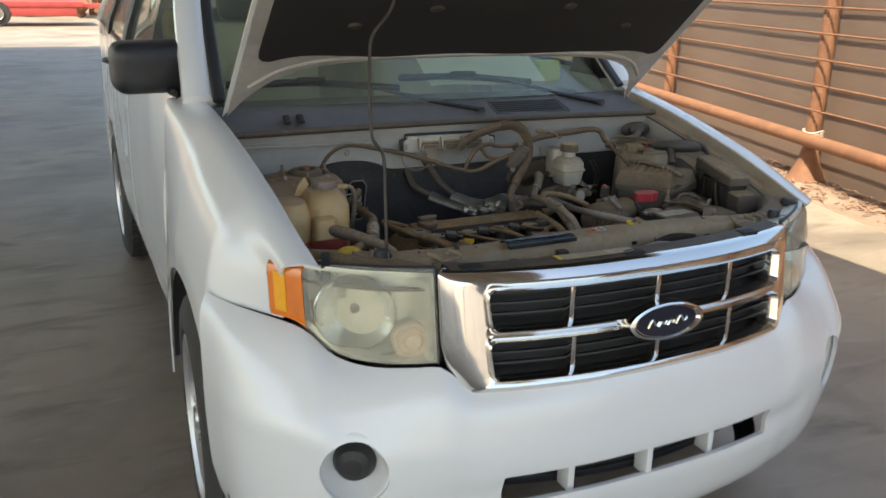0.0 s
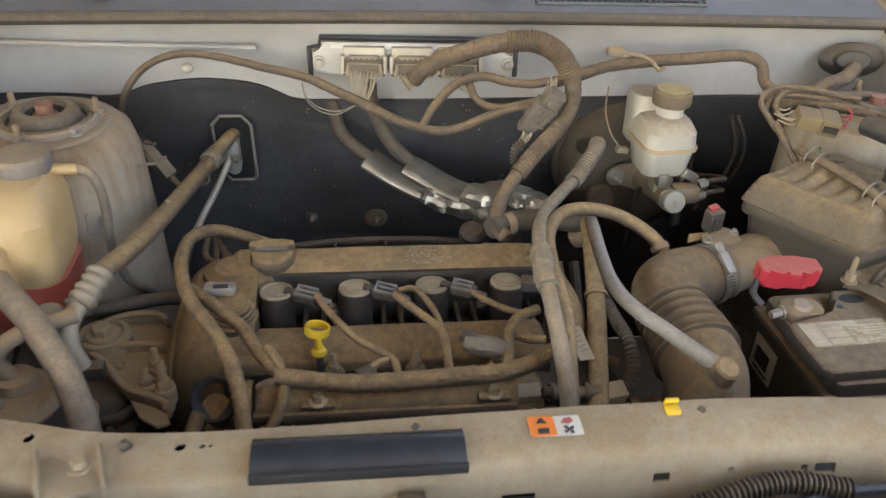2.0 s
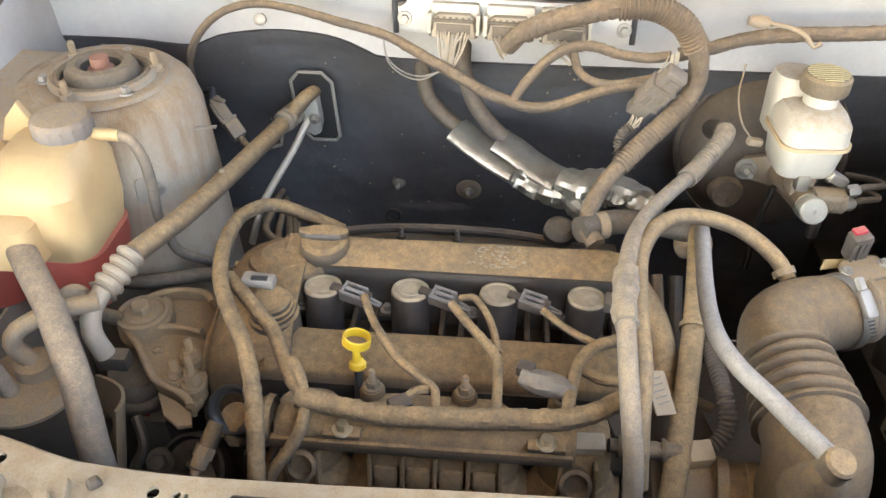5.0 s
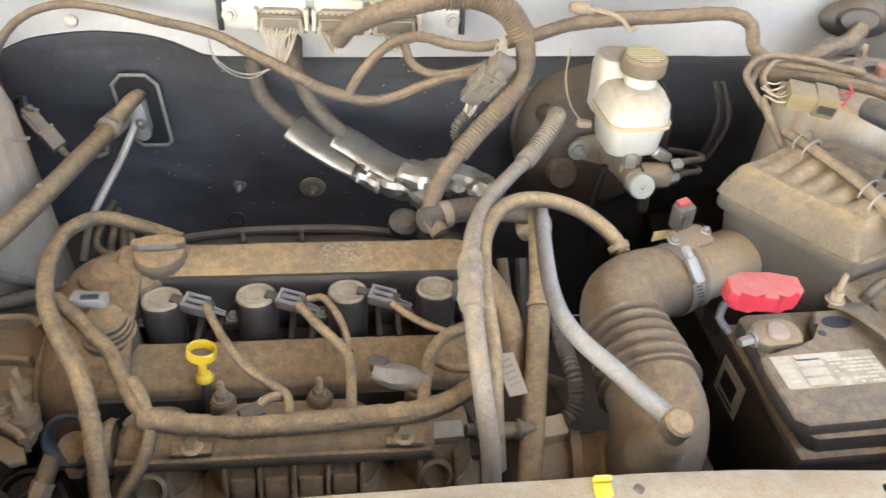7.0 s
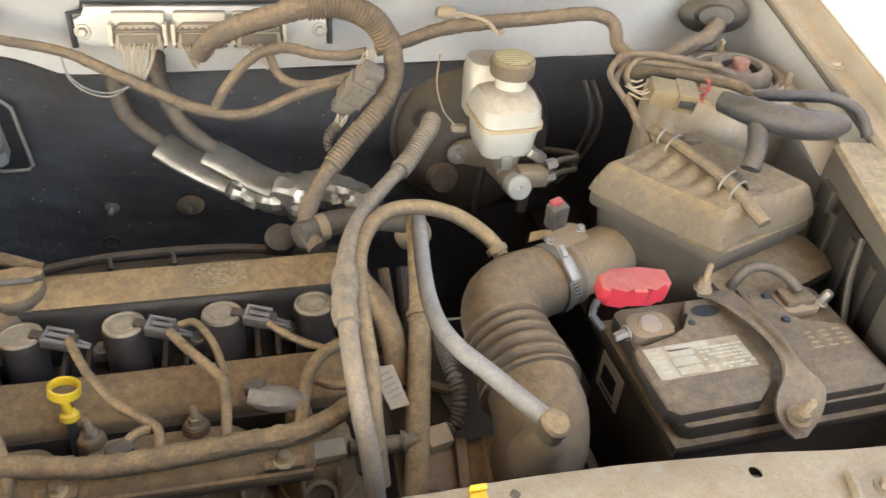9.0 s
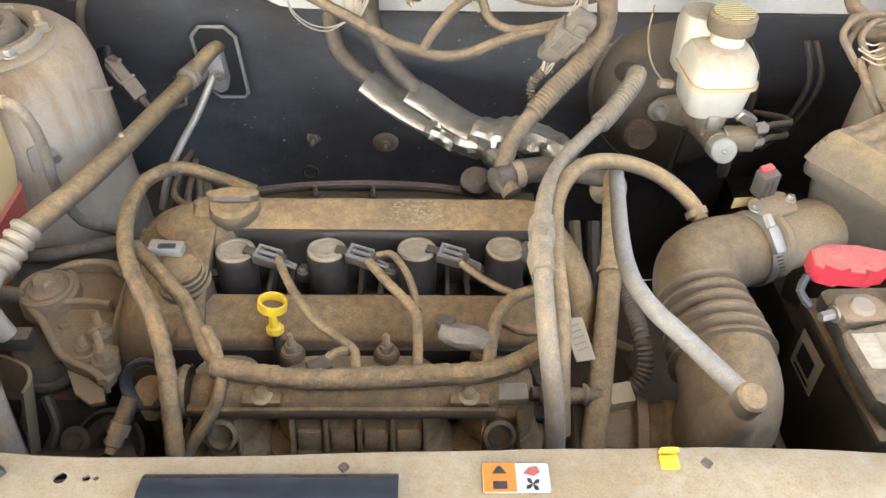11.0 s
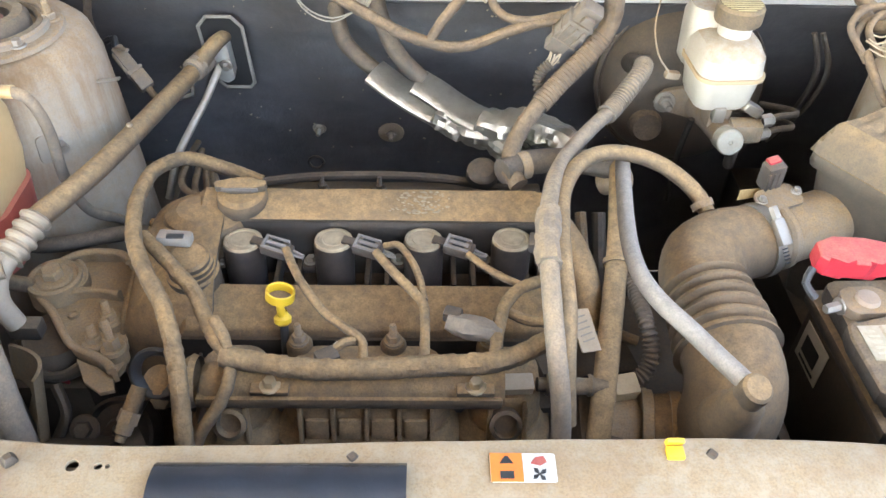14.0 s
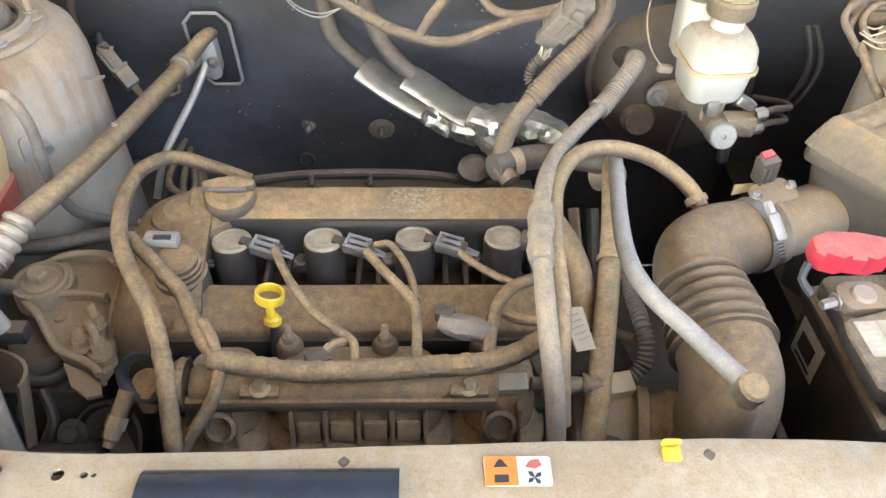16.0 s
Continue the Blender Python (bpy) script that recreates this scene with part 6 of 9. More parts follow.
part("throttle_housing", boxm(0.055, 0.07, 0.075, at=(0.112, 0.395, 0.78), m=Euler((0.2, 0.1, 0)).to_matrix().to_4x4(), bevel=0.012), DEEPSHADE, eng)
for z in (0.75, 0.775, 0.80):
    part("fin", boxm(0.05, 0.006, 0.05, at=(0.15, 0.37, z), m=Euler((0.9, 0, 0.2)).to_matrix().to_4x4(), bevel=0.002), CAST, eng)
part("bracket_slab", boxm(0.12, 0.10, 0.03, at=(0.10, 0.50, 0.80), m=Euler((0.1, 0.2, 0.3)).to_matrix().to_4x4(), bevel=0.008), DEEPSHADE, eng)
part("gearbox", boxm(0.30, 0.26, 0.20, at=(0.24, 0.55, 0.62), bevel=0.04, seg=3), DEEPSHADE, eng)

# selector bracket and pipes on the gearbox end
sb = part("selector_bracket", prismm([(0, 0), (0.05, 0.004), (0.056, 0.03), (0.03, 0.05), (0.024, 0.11), (0.006, 0.11), (0.0, 0.05)], 0.004, m=Matrix.Translation((0.085, 0.545, 0.74)) @ Matrix.Rotation(0.3, 4, "Z") @ Matrix.Rotation(1.35, 4, "X"), bevel=0.001), CAST, eng, "dusty pressed bracket")
for dx, dz in ((0.012, 0.03), (0.034, 0.02), (0.014, 0.09)):
    bolt(sb, (0.085 + dx, 0.54 + 0.2 * dx, 0.74 + dz), axis=(0.2, -1, 0.2), r=0.005, mat=CAST)
for k in range(3):
    part("breather_pipe", tubem([(0.10 + 0.022 * k, 0.66, 0.86), (0.105 + 0.02 * k, 0.60, 0.83 - 0.012 * k), (0.10 + 0.024 * k, 0.53, 0.80 - 0.01 * k), (0.125 + 0.02 * k, 0.47, 0.74)], 0.0055 + 0.0015 * k, n=10), CAST if k == 1 else DUSTP2, eng)
part("cross_tube", tubem([(0.075, 0.505, 0.815), (0.12, 0.515, 0.818), (0.17, 0.50, 0.81)], 0.006, n=10), CAST, eng)

# oil filter neck ring, bolts, belts at the timing end
ring = part("filler_ring", tubem([Vector((-0.321, 0.411, 0.861)) + Vector((0.021 * math.cos(a), 0.010 * math.sin(a), 0.019 * math.sin(a))) for a in span(0.3, 2 * math.pi, 20)], 0.0040, n=10, step=0.004, flat=1.6), BLACKP, eng, "black ring at the case's corner")
part("ring_stub", lathem([(0.015, -0.03), (0.015, 0.0), (0.0, 0.002)], at=(-0.321, 0.410, 0.851), axis=(0, -0.5, 1), n=18), COVER, eng)
stubp = part("sensor_stub", tubem([(-0.338, 0.404, 0.848), (-0.346, 0.384, 0.832)], [0.0085, 0.0085], n=16), COVER, eng, "dusty sensor screwed into the case")
part("hex", lathem([(0.0, -0.002), (0.0105, -0.002), (0.0105, 0.010), (0.0, 0.010)], at=(-0.346, 0.384, 0.832), axis=(-0.3, -0.75, -0.6), n=6), CAST, stubp)
part("tip", lathem([(0.0085, 0.008), (0.008, 0.020), (0.0055, 0.022), (0.005, 0.028), (0.0, 0.029)], at=(-0.346, 0.384, 0.832), axis=(-0.3, -0.75, -0.6), n=16), CAST, stubp)
part("pulley", lathem([(0.0, 0.012), (0.02, 0.012), (0.025, 0.004), (0.05, 0.004), (0.056, 0.012), (0.06, 0.010), (0.06, -0.01), (0.0, -0.01)], at=(-0.37, 0.40, 0.70), axis=(-0.8, -0.5, 0.1), n=32), DUSTP2, eng, "black grooved belt pulley")
part("belt_cover", boxm(0.075, 0.012, 0.17, at=(-0.435, 0.446, 0.70), m=Euler((0.75, 0.1, 0.1)).to_matrix().to_4x4(), bevel=0.006), DEEPSHADE, eng)
part("cover_edge", tubem([(-0.462, 0.467, 0.770), (-0.450, 0.446, 0.748), (-0.465, 0.433, 0.715)], 0.006, n=10, flat=1.6), DEEPSHADE, eng)
part("idler", lathem([(0.0, 0.014), (0.016, 0.014), (0.020, 0.006), (0.034, 0.006), (0.038, 0.013), (0.042, 0.011), (0.042, -0.012), (0.0, -0.012)], at=(-0.398, 0.448, 0.709), axis=(-0.2, -0.7, 0.7), n=36), DUSTP2, eng, "black belt idler")
part("idler_arm", tubem([(-0.398, 0.448, 0.709), (-0.360, 0.454, 0.776)], 0.012, n=12, flat=0.5), DEEPSHADE, eng)
part("plug_nut", lathem([(0.010, -0.012), (0.010, 0.004), (0.006, 0.006), (0.0, 0.006)], at=(-0.327, 0.414, 0.814), axis=(-0.1, -0.7, 0.7), n=6), CAST, eng)
bolt(eng, (-0.430, 0.434, 0.736), axis=(0, -0.7, 0.7), r=0.010, h=0.010, mat=DEEPSHADE)

# engine mount at the timing end
MOUNTM = surf("tan_caked_casting", (0.20, 0.16, 0.115), 0.6, dust=1.0, dustcol=(0.36, 0.25, 0.14), scale=18.0, bump=0.3, under=0.55)
mount = thing("engine_mount", (-0.455, 0.53, 0.72), "dusty cast engine mount bracket with bolts", "engine mount")
part("bracket", prismm([(-0.500, 0.556), (-0.497, 0.586), (-0.486, 0.604), (-0.460, 0.620), (-0.421, 0.619), (-0.405, 0.604), (-0.395, 0.57), (-0.384, 0.50), (-0.378, 0.462), (-0.384, 0.446), (-0.404, 0.464), (-0.434, 0.479), (-0.470, 0.527)], 0.010, m=Matrix.Translation((0, 0, 0.801)), bevel=0.002), MOUNTM, mount)
part("bolt_ring", lathem([(0.031, -0.026), (0.030, 0.002), (0.027, 0.004), (0.024, 0.0), (0.020, 0.0), (0.019, 0.003), (0.0, 0.003)], at=(-0.481, 0.571, 0.830), n=36), MOUNTM, mount)
bolt(mount, (-0.481, 0.571, 0.833), r=0.0125, h=0.012, mat=MOUNTM)
RIBS = (("top_rib", ((-0.489, 0.602), (-0.476, 0.614), (-0.460, 0.621), (-0.440, 0.622), (-0.421, 0.619), (-0.408, 0.604))),
        ("ring_rib", ((-0.467, 0.604), (-0.458, 0.594), (-0.452, 0.578), (-0.454, 0.563), (-0.466, 0.550))),
        ("cross_rib", ((-0.458, 0.556), (-0.448, 0.5575), (-0.430, 0.558), (-0.405, 0.553))),
        ("edge_rib", ((-0.500, 0.556), (-0.488, 0.543), (-0.470, 0.525), (-0.450, 0.497), (-0.434, 0.477), (-0.418, 0.468), (-0.403, 0.461))),
        ("foot_rib", ((-0.403, 0.461), (-0.394, 0.455), (-0.386, 0.448), (-0.3825, 0.442))))
for nm, pts in RIBS:
    wall = tubem([(x, y, 0.824) for x, y in pts], 0.0042, n=12)
    ks = list(range(len(pts)))
    sheet(wall, lambda u, v: (curve1(u, ks, [q[0] for q in pts]), curve1(u, ks, [q[1] for q in pts]), lerp(0.806, 0.825, v)), span(0, ks[-1], 14), [0, 1], thick=0.005)
    part(nm, wall, MOUNTM, mount)
for x, y, h in ((-0.406, 0.516, 0.026), (-0.412, 0.484, 0.024), (-0.390, 0.4746, 0.040)):
    part("pad", lathem([(0.0135, -0.016), (0.013, 0.0), (0.009, 0.003), (0.0, 0.003)], at=(x, y, 0.820), n=20), MOUNTM, mount)
    stud(mount, (x, y, 0.822), axis=(-0.05, 0.10, 1), r=0.0048, h=h, mat=MOUNTM)
part("casting_boss", lathem([(0.007, 0.0), (0.006, 0.003), (0.004, 0.003), (0.003, 0.001), (0, 0.001)], at=(-0.452, 0.532, 0.811), n=18), MOUNTM, mount)
part("flange_foot", prismm([(-0.430, 0.470), (-0.404, 0.458), (-0.384, 0.444), (-0.378, 0.428), (-0.392, 0.424), (-0.412, 0.438)], 0.006, m=Matrix.Translation((0, 0, 0.806)), bevel=0.002), MOUNTM, mount)
part("lower_cup", tubem([(-0.494, 0.500, 0.788), (-0.488, 0.484, 0.780), (-0.470, 0.472, 0.778), (-0.446, 0.472, 0.782), (-0.430, 0.478, 0.79)], 0.005, n=12, flat=1.6), DEEPSHADE, mount, "dark dusty curved lower cup")
part("rubber", lathem([(0.0, 0.0), (0.034, 0.0), (0.038, -0.008), (0.038, -0.06), (0.0, -0.06)], at=(-0.470, 0.515, 0.800), n=28), DEEPSHADE, mount, "black rubber bush")
part("red_tag", boxm(0.03, 0.002, 0.012, at=(-0.462, 0.474, 0.775), m=Euler((0, 0, -0.3)).to_matrix().to_4x4()), RED, mount)
part("leg", boxm(0.09, 0.06, 0.20, at=(-0.475, 0.50, 0.66), bevel=0.012), DEEPSHADE, mount)
part("side_rail", sheetm(lambda u, v: (-0.512 + 0.028 * u + 0.03 * math.sin(u * 2.6) - 0.02 * v, 0.50 - 0.055 * u - 0.03 * v, 0.80 - 0.15 * v + 0.01 * math.sin(u * 3)), span(0, 1, 12), span(0, 1, 12), thick=0.004), MOUNTM, car, "dusty brown chassis rail beside the mount")

# ---- battery ----
bat = thing("battery", (0.45, 0.395, 0.74), "black car battery with dusty labels under a metal strap", "battery")
BM = Matrix.Translation((0.460, 0.408, -0.019)) @ Matrix.Rotation(0.035, 4, "Z")
BLK = surf("battery_case", (0.022, 0.022, 0.023), 0.5, vary=0.25, dust=0.75, dustcol=(0.30, 0.23, 0.15), scale=16.0, bump=0.2, under=0.06)
part("case", boxm(0.250, 0.166, 0.19, at=(0, 0, 0), m=BM @ Matrix.Translation((0, 0, 0.815)), bevel=0.006), BLK, bat)
part("flange", boxm(0.262, 0.176, 0.016, m=BM @ Matrix.Translation((0, 0, 0.912)), bevel=0.004), BLK, bat)
part("lid", prismm(rounded(0.246, 0.162, 0.01), 0.018, m=BM @ Matrix.Translation((0, 0, 0.920)), bevel=0.003), BLK, bat)
part("raised_lid", prismm([(0.326, 0.412), (0.323, 0.396), (0.326, 0.336), (0.336, 0.328), (0.420, 0.332), (0.440, 0.348), (0.458, 0.374), (0.466, 0.42), (0.460, 0.462), (0.450, 0.476), (0.410, 0.474), (0.400, 0.455), (0.394, 0.430), (0.376, 0.420), (0.334, 0.419)], 0.020, m=Matrix.Translation((0, 0, 0.914)), bevel=0.005, seg=3), BLK, bat, "raised black lid")
part("raised_lid_end", prismm([(0.490, 0.331), (0.558, 0.334), (0.569, 0.344), (0.568, 0.412), (0.560, 0.423), (0.522, 0.424), (0.512, 0.434), (0.514, 0.470), (0.506, 0.480), (0.486, 0.478), (0.479, 0.44), (0.483, 0.36)], 0.018, m=Matrix.Translation((0, 0, 0.914)), bevel=0.005, seg=3), BLK, bat)
part("lid_rim", tubem([(0.476, 0.478, 0.936), (0.472, 0.44, 0.939), (0.474, 0.39, 0.939), (0.480, 0.35, 0.935), (0.484, 0.328, 0.927)], 0.0040, n=8), BLK, bat)
for x, y in ((0.402, 0.440), (0.505, 0.468), (0.506, 0.43)):
    part("lid_nub", lathem([(0.0, 0.003), (0.004, 0.002), (0.005, 0.0)], at=(x, y, 0.933), n=12), BLACKP, bat)
part("lid_mark", prismm([(0.016 * math.cos(a), 0.009 * math.sin(a)) for a in span(0, 6.0, 18)], 0.0008, m=Matrix.Translation((0.425, 0.455, 0.9335))), DARK, bat)
LBM = Matrix.Translation((0.387, 0.392, -0.0185)) @ Matrix.Rotation(0.05, 4, "Z")
lb = part("label", boxm(0.106, 0.042, 0.0010, m=LBM @ Matrix.Translation((0, 0, 0.9526))), surf("faded_label", (0.34, 0.30, 0.22), 0.7, dust=0.6, vary=0.5, scale=60.0), bat, "faded specification label")
wht = bmesh.new()
box(wht, 0.020, 0.040, 0.0006, m=LBM @ Matrix.Translation((-0.043, 0, 0.9533)))
for r in range(3):
    box(wht, 0.026, 0.0085, 0.0006, m=LBM @ Matrix.Translation((-0.017, -0.014 + 0.012 * r, 0.9533)))
box(wht, 0.046, 0.008, 0.0006, m=LBM @ Matrix.Translation((-0.006, 0.0165, 0.9533)))
tagged(part("white_field", wht, surf("worn_white_field", (0.46, 0.42, 0.32), 0.7, dust=0.45, vary=0.2, scale=50.0), lb, "worn white fields", smooth=False), kind="stuff")
ink = bmesh.new()
for r in range(7):
    x = 0.0
    while x < 0.046:
        w = rng.uniform(0.003, 0.009)
        if rng.random() < 0.7:
            box(ink, w, 0.0022, 0.0005, m=LBM @ Matrix.Translation((0.002 + x + w / 2, -0.018 + 0.0048 * r, 0.9533)))
        x += w + 0.0015
for r in range(5):
    box(ink, 0.011 * rng.uniform(0.5, 1), 0.0025, 0.0005, m=LBM @ Matrix.Translation((-0.043, -0.013 + 0.0065 * r, 0.9540)))
tagged(part("print", ink, surf("faded_ink", (0.50, 0.45, 0.34), 0.8, dust=0.3), lb, "rows of faded print", smooth=False), kind="stuff")
scr = bmesh.new()
for k in range(5):
    a, l = rng.uniform(-0.7, -0.2), rng.uniform(0.008, 0.03)
    box(scr, l, 0.0007, 0.0004, m=Matrix.Translation((rng.uniform(0.33, 0.42), rng.uniform(0.338, 0.366), 0.9337)) @ Matrix.Rotation(a, 4, "Z"))
tagged(part("scratch", scr, surf("pale_scratch", (0.36, 0.30, 0.22), 0.8), bat, smooth=False), kind="stuff")
lb2 = bmesh.new()
for r in range(4):
    for c in range(3):
        box(lb2, 0.012 * rng.uniform(0.5, 1), 0.0022, 0.0006, m=BM @ Matrix.Translation((0.058 + 0.017 * c, -0.022 + 0.007 * r, 0.9515)))
part("faint_print", lb2, surf("faint_orange_print", (0.33, 0.225, 0.125), 0.9), bat, "faint print", smooth=False)
sl = part("side_label", boxm(0.001, 0.050, 0.048, m=BM @ Matrix.Translation((-0.1256, 0.046, 0.868))), LABELW, bat, "white side label with a dark code")
cde = bmesh.new()
box(cde, 0.0006, 0.030, 0.022, m=BM @ Matrix.Translation((-0.1264, 0.048, 0.868)))
box(cde, 0.0006, 0.034, 0.003, m=BM @ Matrix.Translation((-0.1264, 0.046, 0.850)))
tagged(part("code_bar", cde, INK, sl, smooth=False), kind="stuff")
for nm, x, y in (("positive", -0.098, 0.044), ("negative", 0.080, 0.050)):
    tp = part(nm + "_terminal", lathem([(0.013, -0.01), (0.012, 0.016), (0.010, 0.019), (0.0, 0.019)], at=BM @ Vector((x, y, 0.934)), n=22), surf("lead_" + nm, (0.34, 0.27, 0.22), 0.5, 0.6, dust=0.5), bat)
    part("clamp", prismm(rounded(0.048, 0.036, 0.012), 0.013, m=BM @ Matrix.Translation((x, y, 0.936)), bevel=0.003), CAST if nm == "positive" else surf("dusty_clamp", (0.28, 0.2, 0.14), 0.6, 0.3, dust=0.7), tp)
    bolt(tp, BM @ Vector((x - 0.028 if nm == "positive" else x + 0.03, y - 0.004, 0.945)), axis=(-1, -0.3, 0) if nm == "positive" else (0.3, -0.2, 1), r=0.0055, h=0.016)
redc = thing("terminal_cover", BM @ Vector((-0.105, 0.055, 0.955)), "red plastic battery terminal cover, flipped open", "terminal cover")
part("shell", prismm([(-0.037, -0.008), (-0.030, -0.014), (-0.014, -0.012), (-0.006, -0.016), (0.008, -0.017), (0.016, -0.012), (0.030, -0.013), (0.037, -0.006), (0.036, 0.012), (0.010, 0.018), (-0.020, 0.018), (-0.036, 0.010)], 0.024, m=Matrix.Translation((0.339, 0.466, 0.957)) @ Matrix.Rotation(0.14, 4, "X") @ Matrix.Rotation(-0.05, 4, "Z"), bevel=0.004, seg=3), RED, redc)
part("strap_hinge", tubem([(0.298, 0.455, 0.965), (0.291, 0.445, 0.955), (0.300, 0.435, 0.945)], 0.004, n=8), BLACKP, redc)
hold = thing("battery_strap", (0.445, 0.39, 0.955), "dusty metal strap bolted across the battery", "strap")


def strap_at(u, v):
    """u along the strap from back to front, v across."""
    x = curve1(u, (0, 0.2, 0.5, 0.75, 0.9, 1.0), (0.447, 0.455, 0.464, 0.460, 0.448, 0.440))
    y = lerp(0.482, 0.292, u)
    w = curve1(u, (0, 0.1, 0.36, 0.60, 0.70, 0.82, 0.92, 1.0), (0.018, 0.013, 0.0075, 0.0065, 0.012, 0.026, 0.022, 0.006))
    z = curve1(u, (0, 0.1, 0.6, 0.8, 1.0), (0.935, 0.942, 0.946, 0.943, 0.922))
    return (x + w * v, y, z + 0.006 * (v * v) * math.sin(min(1.0, u * 1.3) * math.pi))


part("band", sheetm(strap_at, span(0, 1, 36), span(-1, 1, 8), thick=0.004), surf("dusty_strap", (0.07, 0.062, 0.056), 0.55, dust=0.7, dustcol=(0.30, 0.225, 0.145), under=0.2), hold)
stud(hold, (0.442, 0.306, 0.934), axis=(0, -0.25, 1), r=0.0042, h=0.030, mat=CAST)
stud(hold, (0.433, 0.480, 0.942), axis=(0, 0.0, 1), r=0.0036, h=0.034, mat=CAST)
negc = thing("negative_cable", (0.540, 0.462, 0.94), "dusty black battery cable curving off the terminal", "cable")
part("cable", tubem([(0.540, 0.462, 0.940), (0.532, 0.480, 0.948), (0.514, 0.496, 0.951), (0.494, 0.498, 0.947), (0.482, 0.496, 0.930), (0.476, 0.502, 0.88)], 0.0060, n=12), HOSEB, negc)
part("lug", boxm(0.036, 0.026, 0.010, m=BM @ Matrix.Translation((0.080, 0.052, 0.951)), bevel=0.004), LOOMD, negc)
tray = thing("battery_tray", (0.45, 0.39, 0.70), "black plastic battery tray", "tray")
part("floor", boxm(0.33, 0.22, 0.02, at=(0.452, 0.395, 0.705), bevel=0.006), DUSTP2, tray)
part("front_lip", boxm(0.33, 0.012, 0.10, at=(0.452, 0.288, 0.75), bevel=0.004), DUSTP2, tray)
part("side_lip", boxm(0.012, 0.20, 0.12, at=(0.288, 0.39, 0.76), bevel=0.004), DUSTP2, tray)
for k in range(3):
    part("rail", boxm(0.007, 0.10, 0.02, at=(0.272, 0.36 + 0.02 * k, 0.74 + 0.035 * k), m=Euler((0.5, 0, 0)).to_matrix().to_4x4(), bevel=0.002), DUSTP2, tray)

# ---- air filter box ----
ab = thing("air_filter_box", (0.49, 0.62, 0.78), "dusty black ribbed air filter box with wire clips", "air filter box")
ABP = surf("airbox_plastic", (0.05, 0.046, 0.042), 0.55, dust=0.9, dustcol=(0.30, 0.225, 0.14), scale=12.0, bump=0.2, under=0.15)
AM = Matrix.Translation((0.499, 0.628, -0.006)) @ Matrix.Rotation(-0.62, 4, "Z")


AL, AF, AR, AB = Vector((0.368, 0.650, 0)), Vector((0.462, 0.512, 0)), Vector((0.612, 0.566, 0)), Vector((0.530, 0.716, 0))


def airbox_at(u, v, z=0.0):
    """u from the tube's corner to the front, v across to the far side."""
    p = AL.lerp(AF, u).lerp(AB.lerp(AR, u), v)
    return Vector((p.x, p.y, z))


def airbox_ring(grow, z):
    return [airbox_at(0.5 + x, 0.5 + y, z) for x, y in rounded(1.0 + grow, 1.0 + grow, 0.10, 5)]


def airbox_top(u, v):
    edge = min(u, 1 - u, v, 1 - v)
    bar = abs(v - lerp(0.58, 0.24, u))
    z = 0.962 + 0.038 * min(1.0, edge / 0.07) ** 0.8 + 0.012 * max(0.0, 1 - bar / 0.35)
    if edge > 0.1:
        z += 0.0035 * (math.sin(u * 40 + v * 4) if v < lerp(0.58, 0.24, u) else 0.5 * math.sin(v * 38)) * min(1.0, (edge - 0.1) / 0.1)
    p = airbox_at(u, v, z)
    return p


part("lower_box", loft(bmesh.new(), [airbox_ring(-0.16, 0.76), airbox_ring(-0.08, 0.90), airbox_ring(-0.02, 0.946)]), ABP, ab)
part("rim", loft(bmesh.new(), [airbox_ring(0.05, 0.946), airbox_ring(0.06, 0.950), airbox_ring(0.05, 0.962), airbox_ring(0.0, 0.964)]), ABP, ab)
part("lid", sheetm(airbox_top, span(0, 1, 48), span(0, 1, 48), thick=-0.004), ABP, ab, "dusty ribbed lid")
part("clip_bar", tubem([(0.453, 0.692, 1.016), (0.470, 0.62, 1.021), (0.485, 0.56, 1.019), (0.500, 0.503, 1.004)], 0.0085, n=10, flat=0.7), ABP, ab, "long moulded bar with wire clips")
for cx, cy in ((0.462, 0.660), (0.487, 0.556)):
    w = bmesh.new()
    for o in (-0.011, 0.011):
        tube(w, [Vector((cx + 0.018 * math.cos(a) * 0.9, cy + o + 0.01 * math.cos(a), 1.018 + 0.011 * math.sin(a))) for a in span(-0.5, 3.6, 12)], 0.0013, n=6, step=0.003)
    tube(w, [(cx + 0.014, cy - 0.011 + 0.008, 1.012), (cx + 0.024, cy + 0.004, 1.008), (cx + 0.014, cy + 0.011 + 0.008, 1.012)], 0.0016, n=6, step=0.003)
    part("wire_clip", w, STEEL, ab, "bright wire clip")
    part("hook", boxm(0.03, 0.012, 0.012, at=(cx + 0.028, cy + 0.004, 1.010), m=Euler((0, 0.2, 0.3)).to_matrix().to_4x4(), bevel=0.003), ABP, ab)
part("side_duct", tubem([AM @ Vector(p) for p in ((0.08, -0.09, 0.90), (0.10, -0.115, 0.86), (0.11, -0.12, 0.78))], 0.045, n=18), ABP, ab)
part("front_shelf", prismm(rounded(0.17, 0.06, 0.01), 0.02, m=Matrix.Translation((0.545, 0.520, 0.905)) @ Matrix.Rotation(0.38, 4, "Z") @ Matrix.Rotation(0.2, 4, "X"), bevel=0.004), ABP, ab)

